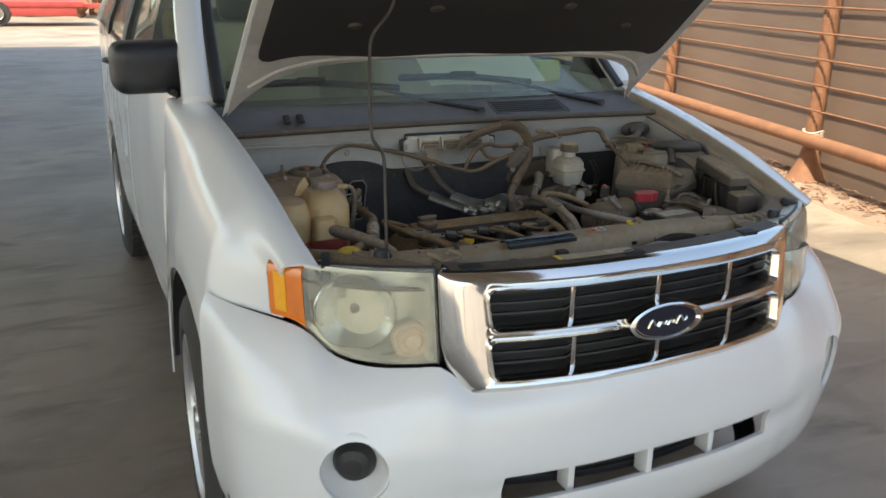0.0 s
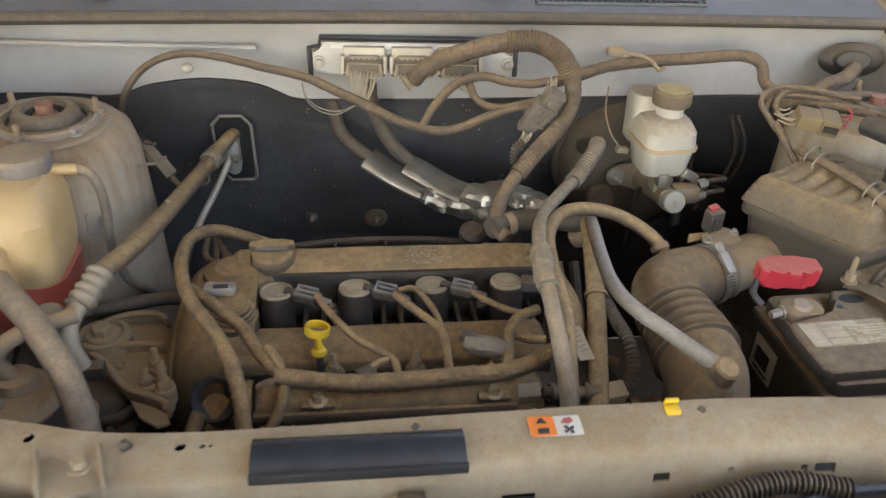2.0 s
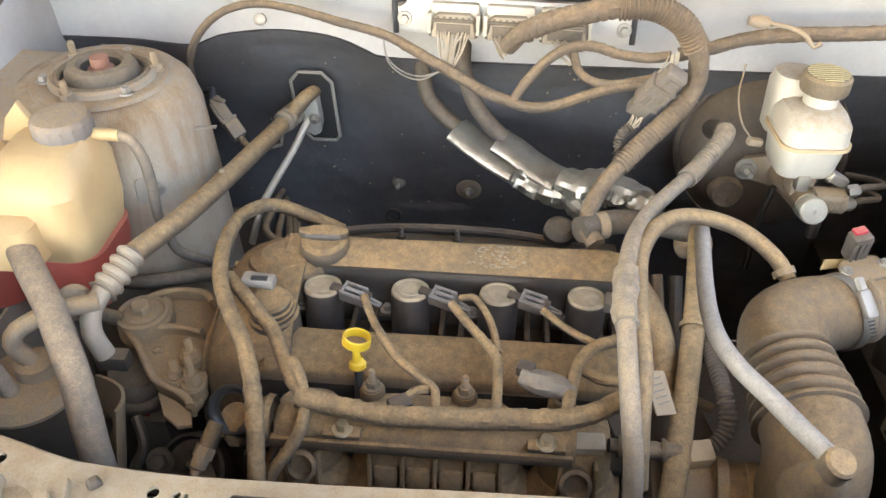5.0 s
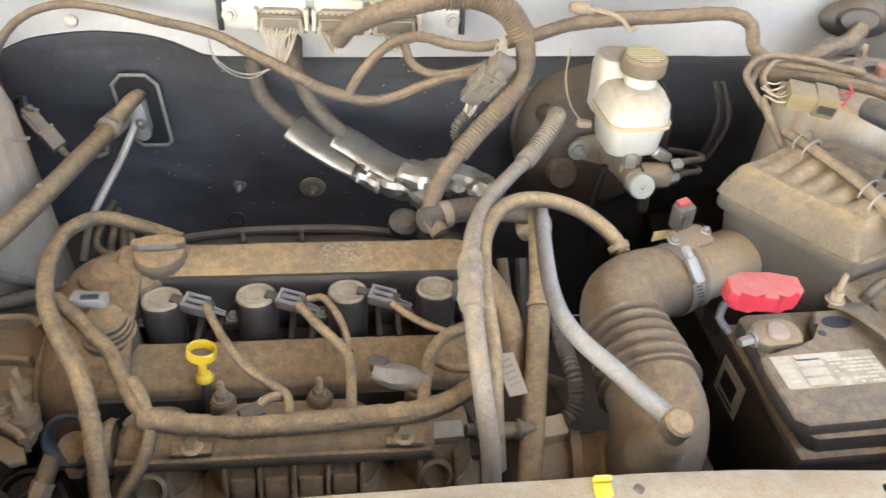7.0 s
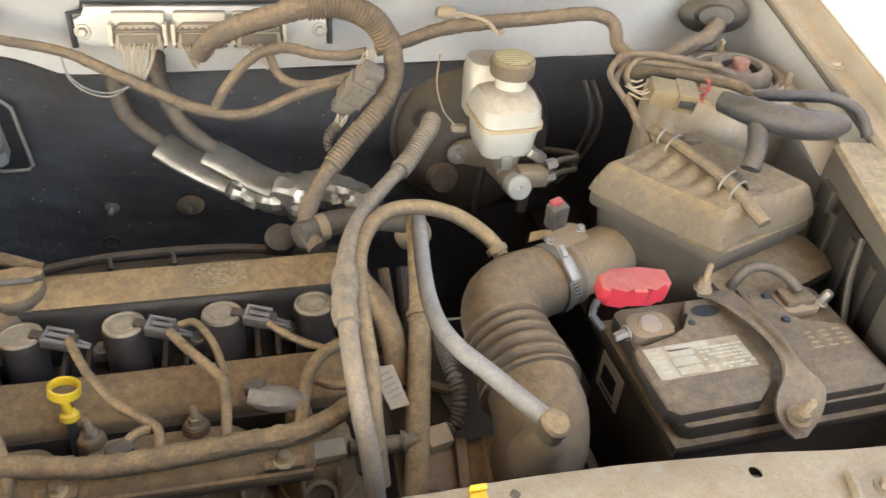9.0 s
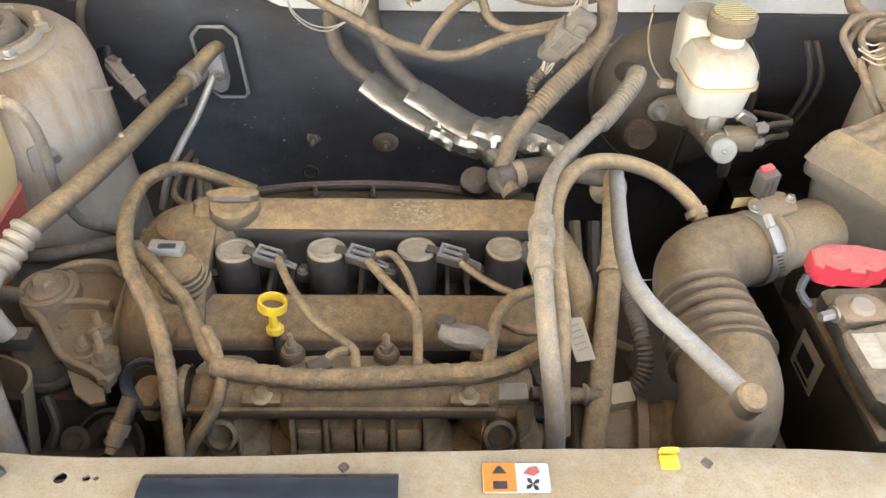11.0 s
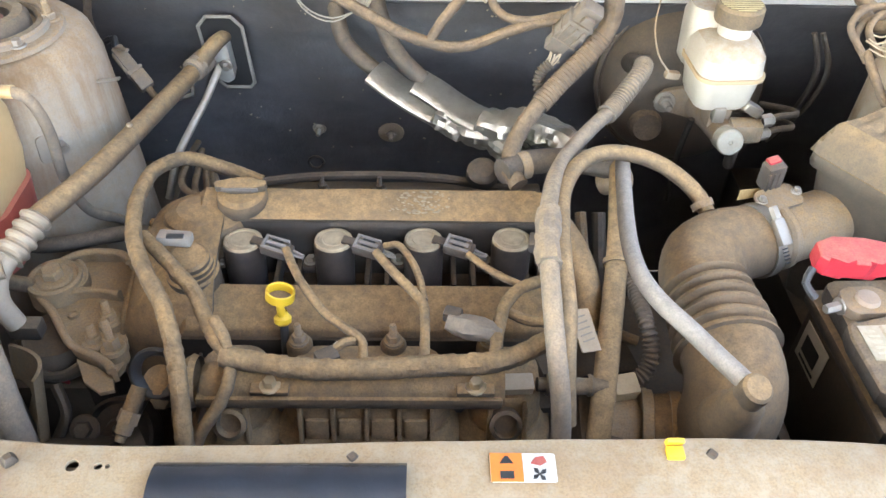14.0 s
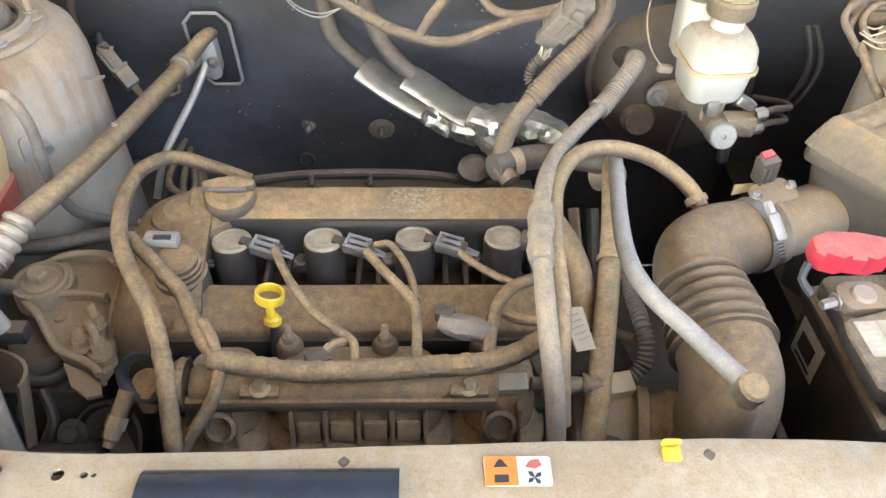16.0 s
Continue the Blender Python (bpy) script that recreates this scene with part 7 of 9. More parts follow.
# mass-air sensor tube and intake elbow
maf = thing("mass_air_sensor", (0.345, 0.565, 0.928), "dusty air tube with a grey and red sensor plug", "air sensor")
part("tube", tubem([(0.425, 0.634, 0.886), (0.381, 0.615, 0.8856), (0.310, 0.586, 0.8854)], 0.0365, n=30), CAST, maf)
part("collar", lathem([(0.037, -0.007), (0.0405, -0.003), (0.0405, 0.003), (0.037, 0.007)], at=(0.328, 0.5935, 0.8855), axis=(0.92, 0.39, 0.0), n=36), CAST, maf)
part("sensor_plate", prismm(rounded(0.052, 0.032, 0.008), 0.006, m=Matrix.Translation((0.327, 0.610, 0.922)) @ Matrix.Rotation(0.4, 4, "Z") @ Matrix.Rotation(0.15, 4, "X"), bevel=0.002), CAST, maf)
sp = part("sensor_plug", boxm(0.022, 0.018, 0.034, at=(0.3195, 0.628, 0.944), m=Euler((0.12, -0.12, 0.3)).to_matrix().to_4x4(), bevel=0.003), PLUGM, maf, "grey plug with a red lock")
for k in (-1, 0, 1):
    part("ridge", boxm(0.0025, 0.003, 0.026, at=(0.3185 + 0.0065 * k, 0.6185 + 0.003 * k, 0.941), m=Euler((0.12, -0.12, 0.3)).to_matrix().to_4x4(), bevel=0.0008), PLUGM, sp)
part("red_lock", boxm(0.015, 0.010, 0.006, at=(0.3175, 0.630, 0.9615), m=Euler((0.12, -0.12, 0.3)).to_matrix().to_4x4(), bevel=0.002), RED, sp)
part("yellow_tab", prismm([(0, 0), (0.022, 0.004), (0.026, 0.014), (0.004, 0.012)], 0.004, m=Matrix.Translation((0.286, 0.622, 0.912)) @ Matrix.Rotation(0.9, 4, "X"), bevel=0.001), surf("dull_brass", (0.26, 0.18, 0.07), 0.5, 0.4, dust=0.5), maf)
for o in (-0.022, 0.022):
    bolt(maf, Vector((0.327, 0.610, 0.926)) + Vector((o, 0.4 * o, 0.002)), r=0.004, h=0.006)
elb = thing("intake_elbow", (0.246, 0.447, 0.882), "dusty brown rubber intake elbow with a bellows", "intake hose")
ELB = surf("dusty_intake_rubber", (0.07, 0.06, 0.05), 0.7, dust=1.0, dustcol=(0.29, 0.205, 0.118), scale=16.0, bump=0.2, under=0.26)
part("upper_bend", tubem([(0.314, 0.5875, 0.8854), (0.290, 0.580, 0.8855), (0.262, 0.569, 0.8862), (0.238, 0.548, 0.888), (0.2265, 0.518, 0.8895), (0.2250, 0.500, 0.889)], [0.0405, 0.0415, 0.044, 0.0455, 0.044, 0.041], n=36), ELB, elb)
part("bellows", tubem([(0.2250, 0.508, 0.889), (0.2280, 0.478, 0.8865), (0.2300, 0.450, 0.8845), (0.2312, 0.424, 0.8815)], [0.0415, 0.0435, 0.0465, 0.049], n=36, ribs=0.0085, pitch=0.0142), ELB, elb, "ribbed bellows")
part("lower_bend", tubem([(0.2311, 0.430, 0.8825), (0.2320, 0.396, 0.8750), (0.2275, 0.375, 0.848), (0.2124, 0.3757, 0.808), (0.1836, 0.3880, 0.802), (0.158, 0.394, 0.797)], [0.0465, 0.0475, 0.0465, 0.043, 0.038, 0.034], n=36), ELB, elb)
cl = bmesh.new()
lathe(cl, [(0.041, -0.0060), (0.0428, -0.0060), (0.0428, 0.0060), (0.041, 0.0060)], at=(0.304, 0.5835, 0.8855), axis=(0.92, 0.39, 0.0), n=40)
part("hose_clamp", cl, STEEL, elb, "steel worm-drive clamp")
CLM = Matrix.Translation((0.3145, 0.5588, 0.919)) @ frame_to((0.243, -0.577, 0.78), (0.304, -0.718, -0.626))
part("clamp_block", boxm(0.030, 0.014, 0.009, m=CLM @ Matrix.Translation((0, 0, 0.002)), bevel=0.003), STEEL, elb)
part("clamp_screw", lathem([(0.0052, 0.0), (0.0052, 0.012), (0.004, 0.014), (0.0, 0.014)], at=CLM @ Vector((-0.015, 0, 0.003)), axis=CLM.to_3x3() @ Vector((-1, 0, 0)), n=6), STEEL, elb)
for k in range(5):
    part("clamp_slot", boxm(0.0014, 0.007, 0.001, m=CLM @ Matrix.Translation((0.018 + 0.0038 * k, 0, -0.0006 - 0.0009 * k)) @ Matrix.Rotation(0.25, 4, "Y")), BLACKP, elb)
for ax_, c in (((-1, 0.15, -0.1), (0.186, 0.388, 0.803)), ((-1, 0.15, -0.1), (0.160, 0.394, 0.798))):
    part("lower_clamp", lathem([(0.036, -0.006), (0.039, -0.005), (0.039, 0.005), (0.036, 0.006)], at=c, axis=ax_, n=32), CAST, elb)
part("nipple", lathem([(0.027, -0.046), (0.025, -0.030), (0.020, -0.022), (0.018, -0.004), (0.014, 0.004), (0.0112, 0.008), (0.0112, 0.022)], at=(0.211, 0.331, 0.922), axis=(0.05, -0.3, 1), n=22), ELB, elb)

# ---- brake booster and master cylinder ----
bst = thing("brake_booster", (0.275, 0.93, 0.93), "round dark brake booster drum on the firewall", "brake booster")
BC = Vector((0.311, 1.018, 0.856))
BAX = Vector((0.0, -1, 0.16)).normalized()
part("shell", lathem([(0.120, -0.02), (0.122, 0.02), (0.120, 0.045), (0.126, 0.048), (0.126, 0.056), (0.118, 0.060), (0.112, 0.085), (0.092, 0.108), (0.060, 0.118), (0.0, 0.120)], at=BC, axis=BAX, n=48), BOOST, bst)
part("boss", lathem([(0.024, 0.07), (0.024, 0.128), (0.020, 0.134), (0.0, 0.134)], at=BC + Vector((-0.058, 0.0, -0.044)), axis=BAX, n=24), LOOMD, bst)
part("valve", tubem([(0.226, 0.945, 0.905), (0.220, 0.880, 0.936), (0.217, 0.850, 0.953)], 0.0145, n=18), HOSEB, bst)
part("shell_seam", tubem([BC + (frame_to(BAX) @ Vector((0.1225 * math.cos(a), 0.1225 * math.sin(a), 0.062))) for a in span(0, 2 * math.pi, 40)], 0.0022, n=6, step=0.02), HOSEB, bst)
mc = thing("brake_master_cylinder", (0.29, 0.79, 0.90), "brake master cylinder with a milky fluid reservoir", "master cylinder")
part("cylinder", tubem([(0.317, 0.885, 0.876), (0.318, 0.83, 0.886), (0.318, 0.772, 0.897)], [0.022, 0.0185, 0.0165], n=24), CAST, mc)
part("end_cap", lathem([(0.0165, -0.025), (0.0172, 0.004), (0.0165, 0.0075), (0.0145, 0.009), (0.003, 0.009), (0.002, 0.0075), (0.0, 0.0075)], at=(0.318, 0.757, 0.900), axis=(-0.05, -1, 0.35), n=30), surf("dusty_alloy", (0.42, 0.43, 0.38), 0.5, 0.4, dust=0.5), mc, "round pale end cap")
part("flange", prismm([(-0.064, 0.006), (-0.052, 0.018), (0.0, 0.028), (0.052, 0.018), (0.064, 0.006), (0.060, -0.008), (0.0, -0.026), (-0.058, -0.010)], 0.012, m=Matrix.Translation((0.318, 0.888, 0.878)) @ frame_to((0, -1, 0.18), (1, 0, 0)), bevel=0.003), CAST, mc)
for o in (-0.052, 0.052):
    stud(mc, (0.318 + o, 0.877, 0.882), axis=(0, -1, 0.18), r=0.0055, h=0.026)
    part("flange_ring", lathem([(0.012, 0.0), (0.0125, 0.003), (0.009, 0.004)], at=(0.318 + o, 0.879, 0.882), axis=(0, -1, 0.18), n=20), STEEL, mc)
part("neck_block", boxm(0.030, 0.034, 0.040, at=(0.313, 0.808, 0.915), bevel=0.006), CAST, mc)
part("foot", boxm(0.016, 0.016, 0.022, at=(0.305, 0.782, 0.925), bevel=0.004), STEEL, mc, "pale reservoir foot")
part("lower_reservoir", loft(bmesh.new(), [ring_of(0.066, 0.066, 0.016, 0.930, Matrix.Translation((0.3065, 0.815, 0)) @ Matrix.Rotation(0.07, 4, "Z")), ring_of(0.072, 0.076, 0.018, 0.938, Matrix.Translation((0.3065, 0.815, 0)) @ Matrix.Rotation(0.07, 4, "Z")), ring_of(0.078, 0.086, 0.018, 0.975, Matrix.Translation((0.3065, 0.815, 0)) @ Matrix.Rotation(0.07, 4, "Z"))]), RESP, mc, "lower milky reservoir half")
part("seam", loft(bmesh.new(), [ring_of(0.086, 0.094, 0.020, 0.974, Matrix.Translation((0.3065, 0.815, 0)) @ Matrix.Rotation(0.07, 4, "Z")), ring_of(0.086, 0.094, 0.020, 0.979, Matrix.Translation((0.3065, 0.815, 0)) @ Matrix.Rotation(0.07, 4, "Z"))]), surf("seam_dust", (0.45, 0.33, 0.20), 0.8), mc)
part("upper_reservoir", loft(bmesh.new(), [ring_of(0.081, 0.089, 0.020, 0.978, Matrix.Translation((0.3065, 0.815, 0)) @ Matrix.Rotation(0.07, 4, "Z")), ring_of(0.079, 0.087, 0.022, 1.000, Matrix.Translation((0.3065, 0.815, 0)) @ Matrix.Rotation(0.07, 4, "Z")), ring_of(0.068, 0.076, 0.026, 1.012, Matrix.Translation((0.3065, 0.818, 0)) @ Matrix.Rotation(0.07, 4, "Z")), ring_of(0.05, 0.055, 0.022, 1.016, Matrix.Translation((0.3065, 0.818, 0)) @ Matrix.Rotation(0.07, 4, "Z"))]), RESP, mc, "upper milky reservoir half")
part("rear_chamber", loft(bmesh.new(), [ring_of(0.052, 0.052, 0.016, 0.96, Matrix.Translation((0.291, 0.862, 0))), ring_of(0.056, 0.058, 0.018, 1.02, Matrix.Translation((0.291, 0.862, 0))), ring_of(0.050, 0.050, 0.02, 1.036, Matrix.Translation((0.291, 0.862, 0)))]), RESP, mc, "rear reservoir chamber")
part("neck", lathem([(0.0205, 0.0), (0.0205, 0.024), (0, 0.024)], at=(0.312, 0.821, 1.010), n=24), RESP, mc)
capm = part("cap", lathem([(0.0275, 0.0), (0.0285, 0.004), (0.0285, 0.019), (0.026, 0.0225), (0.0, 0.023)], at=(0.312, 0.821, 1.032), n=48, wob=lambda a, h: 1 + 0.012 * math.cos(24 * a)), surf("dusty_cap", (0.06, 0.055, 0.05), 0.6, dust=1.0, dustcol=(0.27, 0.21, 0.13), under=0.5), mc, "ribbed dusty black cap")
CAPLINE = surf("cap_print", (0.40, 0.31, 0.16), 0.8)
for k in range(9):
    o = -0.022 + 0.0055 * k
    part("cap_line", boxm(2 * math.sqrt(0.0245 ** 2 - o * o), 0.0018, 0.001, at=(0.312, 0.821 + o, 1.0555)), CAPLINE, capm)
part("sensor_tab", boxm(0.020, 0.010, 0.010, at=(0.246, 0.815, 0.960), m=Euler((0, 0.2, 0.2)).to_matrix().to_4x4(), bevel=0.003), CAST, mc)
part("port_block", boxm(0.040, 0.026, 0.026, at=(0.342, 0.775, 0.905), bevel=0.005), CAST, mc)
part("prop_valve", prismm(rounded(0.026, 0.014, 0.003), 0.012, m=Matrix.Translation((0.345, 0.785, 0.925)) @ Matrix.Rotation(0.5, 4, "Y"), bevel=0.002), STEEL, mc)
for k, zz in enumerate((0.918, 0.898)):
    part("brake_line", tubem([(0.362, 0.775, zz), (0.385, 0.782, zz + 0.004), (0.412, 0.796, zz - 0.002), (0.418, 0.822, zz - 0.012), (0.395, 0.865, zz - 0.03)], 0.0042, n=10), HOSEB, mc)
    part("line_nut", lathem([(0.0085, 0), (0.0085, 0.014), (0.005, 0.017)], at=(0.360, 0.775, zz), axis=(1, 0.2, 0.1), n=6), STEEL, mc)
part("drain_stub", lathem([(0.008, 0.0), (0.007, -0.022), (0.004, -0.026), (0.0, -0.026)], at=(0.326, 0.757, 0.886), axis=(0, 0.1, 1), n=14), DUSTP2, mc)
part("drop_line", tubem([(0.292, 0.83, 0.885), (0.288, 0.835, 0.83), (0.290, 0.84, 0.74)], 0.0045, n=8), DUSTP2, mc)

# ---- coolant reservoir ----
tank = thing("coolant_reservoir", (-0.55, 0.60, 0.82), "yellowed translucent coolant reservoir with pink coolant", "coolant reservoir")
TM = Matrix.Translation((-0.562, 0.610, 0))
TM2 = Matrix.Translation((-0.655, 0.603, 0))
PINK = surf("pink_coolant_plastic", (0.42, 0.09, 0.07), 0.35, vary=0.2, scale=8.0, bump=0.05, dust=0.35, dustcol=(0.45, 0.28, 0.18), under=0.1)
part("main_shell", loft(bmesh.new(), [ring_of(0.098, 0.115, 0.024, 0.915, TM), ring_of(0.106, 0.128, 0.026, 0.945, TM), ring_of(0.106, 0.128, 0.026, 0.998, TM), ring_of(0.096, 0.114, 0.028, 1.016, TM, dy=0.004), ring_of(0.075, 0.080, 0.026, 1.030, TM, dy=0.010)]), TANKP, tank, "yellowed upper shell")
part("side_lobe", loft(bmesh.new(), [ring_of(0.095, 0.12, 0.04, 0.915, TM2), ring_of(0.105, 0.13, 0.045, 0.95, TM2), ring_of(0.10, 0.125, 0.045, 0.99, TM2), ring_of(0.08, 0.10, 0.04, 1.012, TM2), ring_of(0.04, 0.05, 0.02, 1.018, TM2)]), TANKP, tank, "rounded yellowed lobe")
part("coolant_level", loft(bmesh.new(), [ring_of(0.08, 0.09, 0.03, 0.83, TM), ring_of(0.104, 0.108, 0.03, 0.86, TM), ring_of(0.111, 0.116, 0.03, 0.916, TM)]), PINK, tank, "lower shell tinted by pink coolant")
part("lobe_level", loft(bmesh.new(), [ring_of(0.08, 0.10, 0.035, 0.84, TM2), ring_of(0.096, 0.121, 0.04, 0.916, TM2)]), PINK, tank)
part("front_ledge", loft(bmesh.new(), [ring_of(0.062, 0.05, 0.014, 0.93, TM, dx=-0.02, dy=-0.068), ring_of(0.056, 0.044, 0.014, 0.975, TM, dx=-0.02, dy=-0.066), ring_of(0.04, 0.03, 0.01, 0.982, TM, dx=-0.02, dy=-0.062)]), TANKP, tank)
part("cap", lathem([(0.031, 0.0), (0.032, 0.004), (0.032, 0.017), (0.029, 0.022), (0.012, 0.024), (0.0, 0.023)], at=(-0.551, 0.640, 1.028), n=48, wob=lambda a, h: 1 + 0.02 * math.cos(16 * a) if h < 0.022 else 1), surf("tank_cap", (0.14, 0.135, 0.135), 0.55, dust=1.0, dustcol=(0.34, 0.26, 0.17), under=0.15), tank, "ribbed dusty cap")
part("vent_nipple", tubem([(-0.525, 0.645, 1.026), (-0.490, 0.643, 1.027)], 0.007, n=12), TANKP, tank)
part("outlet", tubem([(-0.612, 0.588, 0.953), (-0.594, 0.562, 0.953)], 0.0145, n=18), TANKP, tank)
part("mount_ear", prismm([(0, 0), (0.03, 0.0), (0.04, 0.03), (0.03, 0.05), (0.012, 0.03)], 0.01, m=Matrix.Translation((-0.63, 0.655, 1.01)) @ frame_to((0, -1, 0)), bevel=0.003), TANKP, tank)

# ---- fuse box ----
fb = thing("fuse_box", (0.68, 0.50, 0.85), "black fuse box with a thick coat of dust on its lid", "fuse box")
FM = Matrix.Translation((0.653, 0.503, 0)) @ Matrix.Rotation(-0.187, 4, "Z")
part("body", loft(bmesh.new(), [ring_of(0.050, 0.170, 0.012, 0.80, FM), ring_of(0.060, 0.186, 0.012, 0.965, FM), ring_of(0.064, 0.190, 0.012, 0.985, FM)]), DUSTP2, fb)
part("lid", loft(bmesh.new(), [[FM @ Vector((x, y, 0.986 + 0.13 * (y + 0.1) * 0.5)) for x, y in rounded(0.070, 0.198, 0.010, 6)], [FM @ Vector((x, y, 1.008 + 0.13 * (y + 0.1))) for x, y in rounded(0.068, 0.196, 0.010, 6)], [FM @ Vector((x, y, 1.013 + 0.13 * (y + 0.1))) for x, y in rounded(0.060, 0.188, 0.010, 6)]]), surf("dusty_lid", (0.05, 0.05, 0.05), 0.6, dust=1.0, dustcol=(0.36, 0.28, 0.18), scale=10.0, under=0.05), fb, "dust-caked lid")
part("relay_step", loft(bmesh.new(), [[FM @ Vector((x - 0.004, y - 0.125, z)) for x, y in rounded(w, 0.060, 0.008, 5)] for w, z in ((0.062, 0.86), (0.070, 0.955), (0.070, 0.968), (0.060, 0.972))]), surf("dusty_step", (0.05, 0.048, 0.045), 0.6, dust=1.0, dustcol=(0.33, 0.25, 0.16), scale=14.0, under=0.05), fb, "lower dusty step of the fuse box")
part("side_strut", tubem([FM @ Vector(p) for p in ((-0.038, -0.03, 0.99), (-0.046, -0.05, 0.95), (-0.050, -0.08, 0.90))], 0.004, n=8), DUSTP2, fb)
for k in range(3):
    part("body_rib", boxm(0.006, 0.012, 0.09, m=FM @ Matrix.Translation((-0.032, -0.06 + 0.05 * k, 0.93)), bevel=0.002), DUSTP2, fb)
part("latch", boxm(0.012, 0.03, 0.03, m=FM @ Matrix.Translation((-0.037, 0.06, 0.985)), bevel=0.003), DUSTP2, fb)

# ---- engine computer on the firewall ----
ecu = thing("engine_computer", (-0.09, 0.90, 1.06), "pale metal engine computer with three wide plugs", "engine computer")
EX = Matrix.Translation((-0.064, 0.925, 1.063)) @ Matrix.Rotation(-0.04, 4, "Z") @ Matrix.Rotation(radians(82), 4, "X")
part("plate", prismm([(-0.135, -0.022), (-0.15, -0.018), (-0.152, 0.012), (-0.14, 0.014), (-0.138, 0.026), (0.128, 0.026), (0.13, 0.014), (0.15, 0.01), (0.15, -0.02), (0.135, -0.024)], 0.012, m=EX, bevel=0.002), surf("ecu_metal", (0.42, 0.41, 0.39), 0.45, 0.3, dust=0.5, dustcol=(0.5, 0.4, 0.28), under=0.15), ecu)
part("gasket", tubem([EX @ Vector((x, y, 0.002)) for x, y in ((-0.156, -0.026), (-0.158, 0.016), (-0.142, 0.018), (-0.142, 0.031), (0.132, 0.031), (0.134, 0.018), (0.155, 0.014), (0.155, -0.024))], 0.004, n=8, smooth_path=False), BLACKP, ecu)
part("label_strip", boxm(0.21, 0.006, 0.001, m=EX @ Matrix.Translation((-0.02, 0.020, 0.0128))), LABELW, ecu)
CRM = surf("cream_plug", (0.48, 0.43, 0.34), 0.5, vary=0.1, dust=0.35, scale=30)
TPL = surf("taupe_plug", (0.28, 0.235, 0.18), 0.6, dust=0.5, scale=30)
TPD = surf("dark_taupe_plug", (0.085, 0.072, 0.058), 0.6, dust=0.35, scale=30)
for k, x in enumerate((-0.076, -0.004, 0.066)):
    pl = part("plug", boxm(0.062, 0.036, 0.016, m=EX @ Matrix.Translation((x, 0.004, 0.019)), bevel=0.004), CRM, ecu, "cream framed wide plug")
    part("core", prismm([(-0.028, -0.020), (0.028, -0.020), (0.028, 0.004), (0.020, 0.011), (-0.020, 0.011), (-0.028, 0.004)], 0.016, m=EX @ Matrix.Translation((x, 0.0, 0.024)), bevel=0.003), TPL, pl)
    part("mouth", boxm(0.044, 0.014, 0.004, m=EX @ Matrix.Translation((x, -0.008, 0.0395)), bevel=0.001), TPD, pl)
    for q in range(6):
        part("tooth", boxm(0.0035, 0.006, 0.004, m=EX @ Matrix.Translation((x - 0.020 + 0.008 * q, 0.005, 0.040)), bevel=0.0008), TPD, pl)
    part("lever", tubem([EX @ Vector(p) for p in ((x - 0.029, -0.018, 0.034), (x - 0.026, 0.004, 0.043), (x + 0.026, 0.004, 0.043), (x + 0.029, -0.018, 0.034))], 0.0025, n=8, smooth_path=False), TPD, pl)
    for o in (-1, 1):
        part("cheek", boxm(0.005, 0.026, 0.018, m=EX @ Matrix.Translation((x + o * 0.031, -0.002, 0.030)), bevel=0.0015), CRM, pl)
for x, y in ((-0.143, -0.004), (0.142, -0.004)):
    bolt(ecu, EX @ Vector((x, y, 0.012)), axis=(0, -1, 0.15), r=0.006, h=0.007)

# ---- hoses, pipes and looms ----
def moved(p, dx, dy, dz):
    return (p[0] + dx, p[1] + dy, p[2] + dz)


THIN = 0.735


def thinner(r):
    return [q * THIN for q in r] if isinstance(r, list) else r * THIN


def hose(name, pts, r, mat, label, category="hose", group="engine bay hoses", **k):
    t = thing(name, pts[0], label, category, group)
    part("tube", tubem(pts, thinner(r), **k), mat, t)
    return t


def loom(name, pts, r, label, mat=None, **k):
    t = thing(name, pts[0], label, "wiring loom", "engine bay wiring")
    part("loom", tubem(pts, thinner(r), rough=0.10, n=20, step=0.0032, tape=0.085, **k), mat or (LOOMD if pts[0][1] > 0.72 else LOOM), t)
    return t


def wraps(parent, pts, r, mat=None, gap=0.012, name="tape_wrap"):
    """Rings of tape along a loom."""
    line, r = spline(pts, gap), r * THIN
    bm = bmesh.new()
    for i in range(1, len(line) - 1):
        ax = line[i + 1] - line[i - 1]
        lathe(bm, [(r * 0.98, -0.004), (r * 1.05, -0.002), (r * 1.05, 0.003), (r * 0.98, 0.0045)], at=line[i], axis=ax + Vector((0.15, 0.1, 0)) * ax.length, n=12)
    return tagged(part(name, bm, mat or (LOOMD if pts[0][1] > 0.72 else LOOM), parent), kind="stuff")


def clamp_ring(parent, at, axis, r, w=0.008, mat=None):
    bm = lathem([(r, -w / 2), (r + 0.0018, -w / 2), (r + 0.0018, w / 2), (r, w / 2)], at=at, axis=axis, n=26)
    return part("clamp", bm, mat or STEEL, parent)


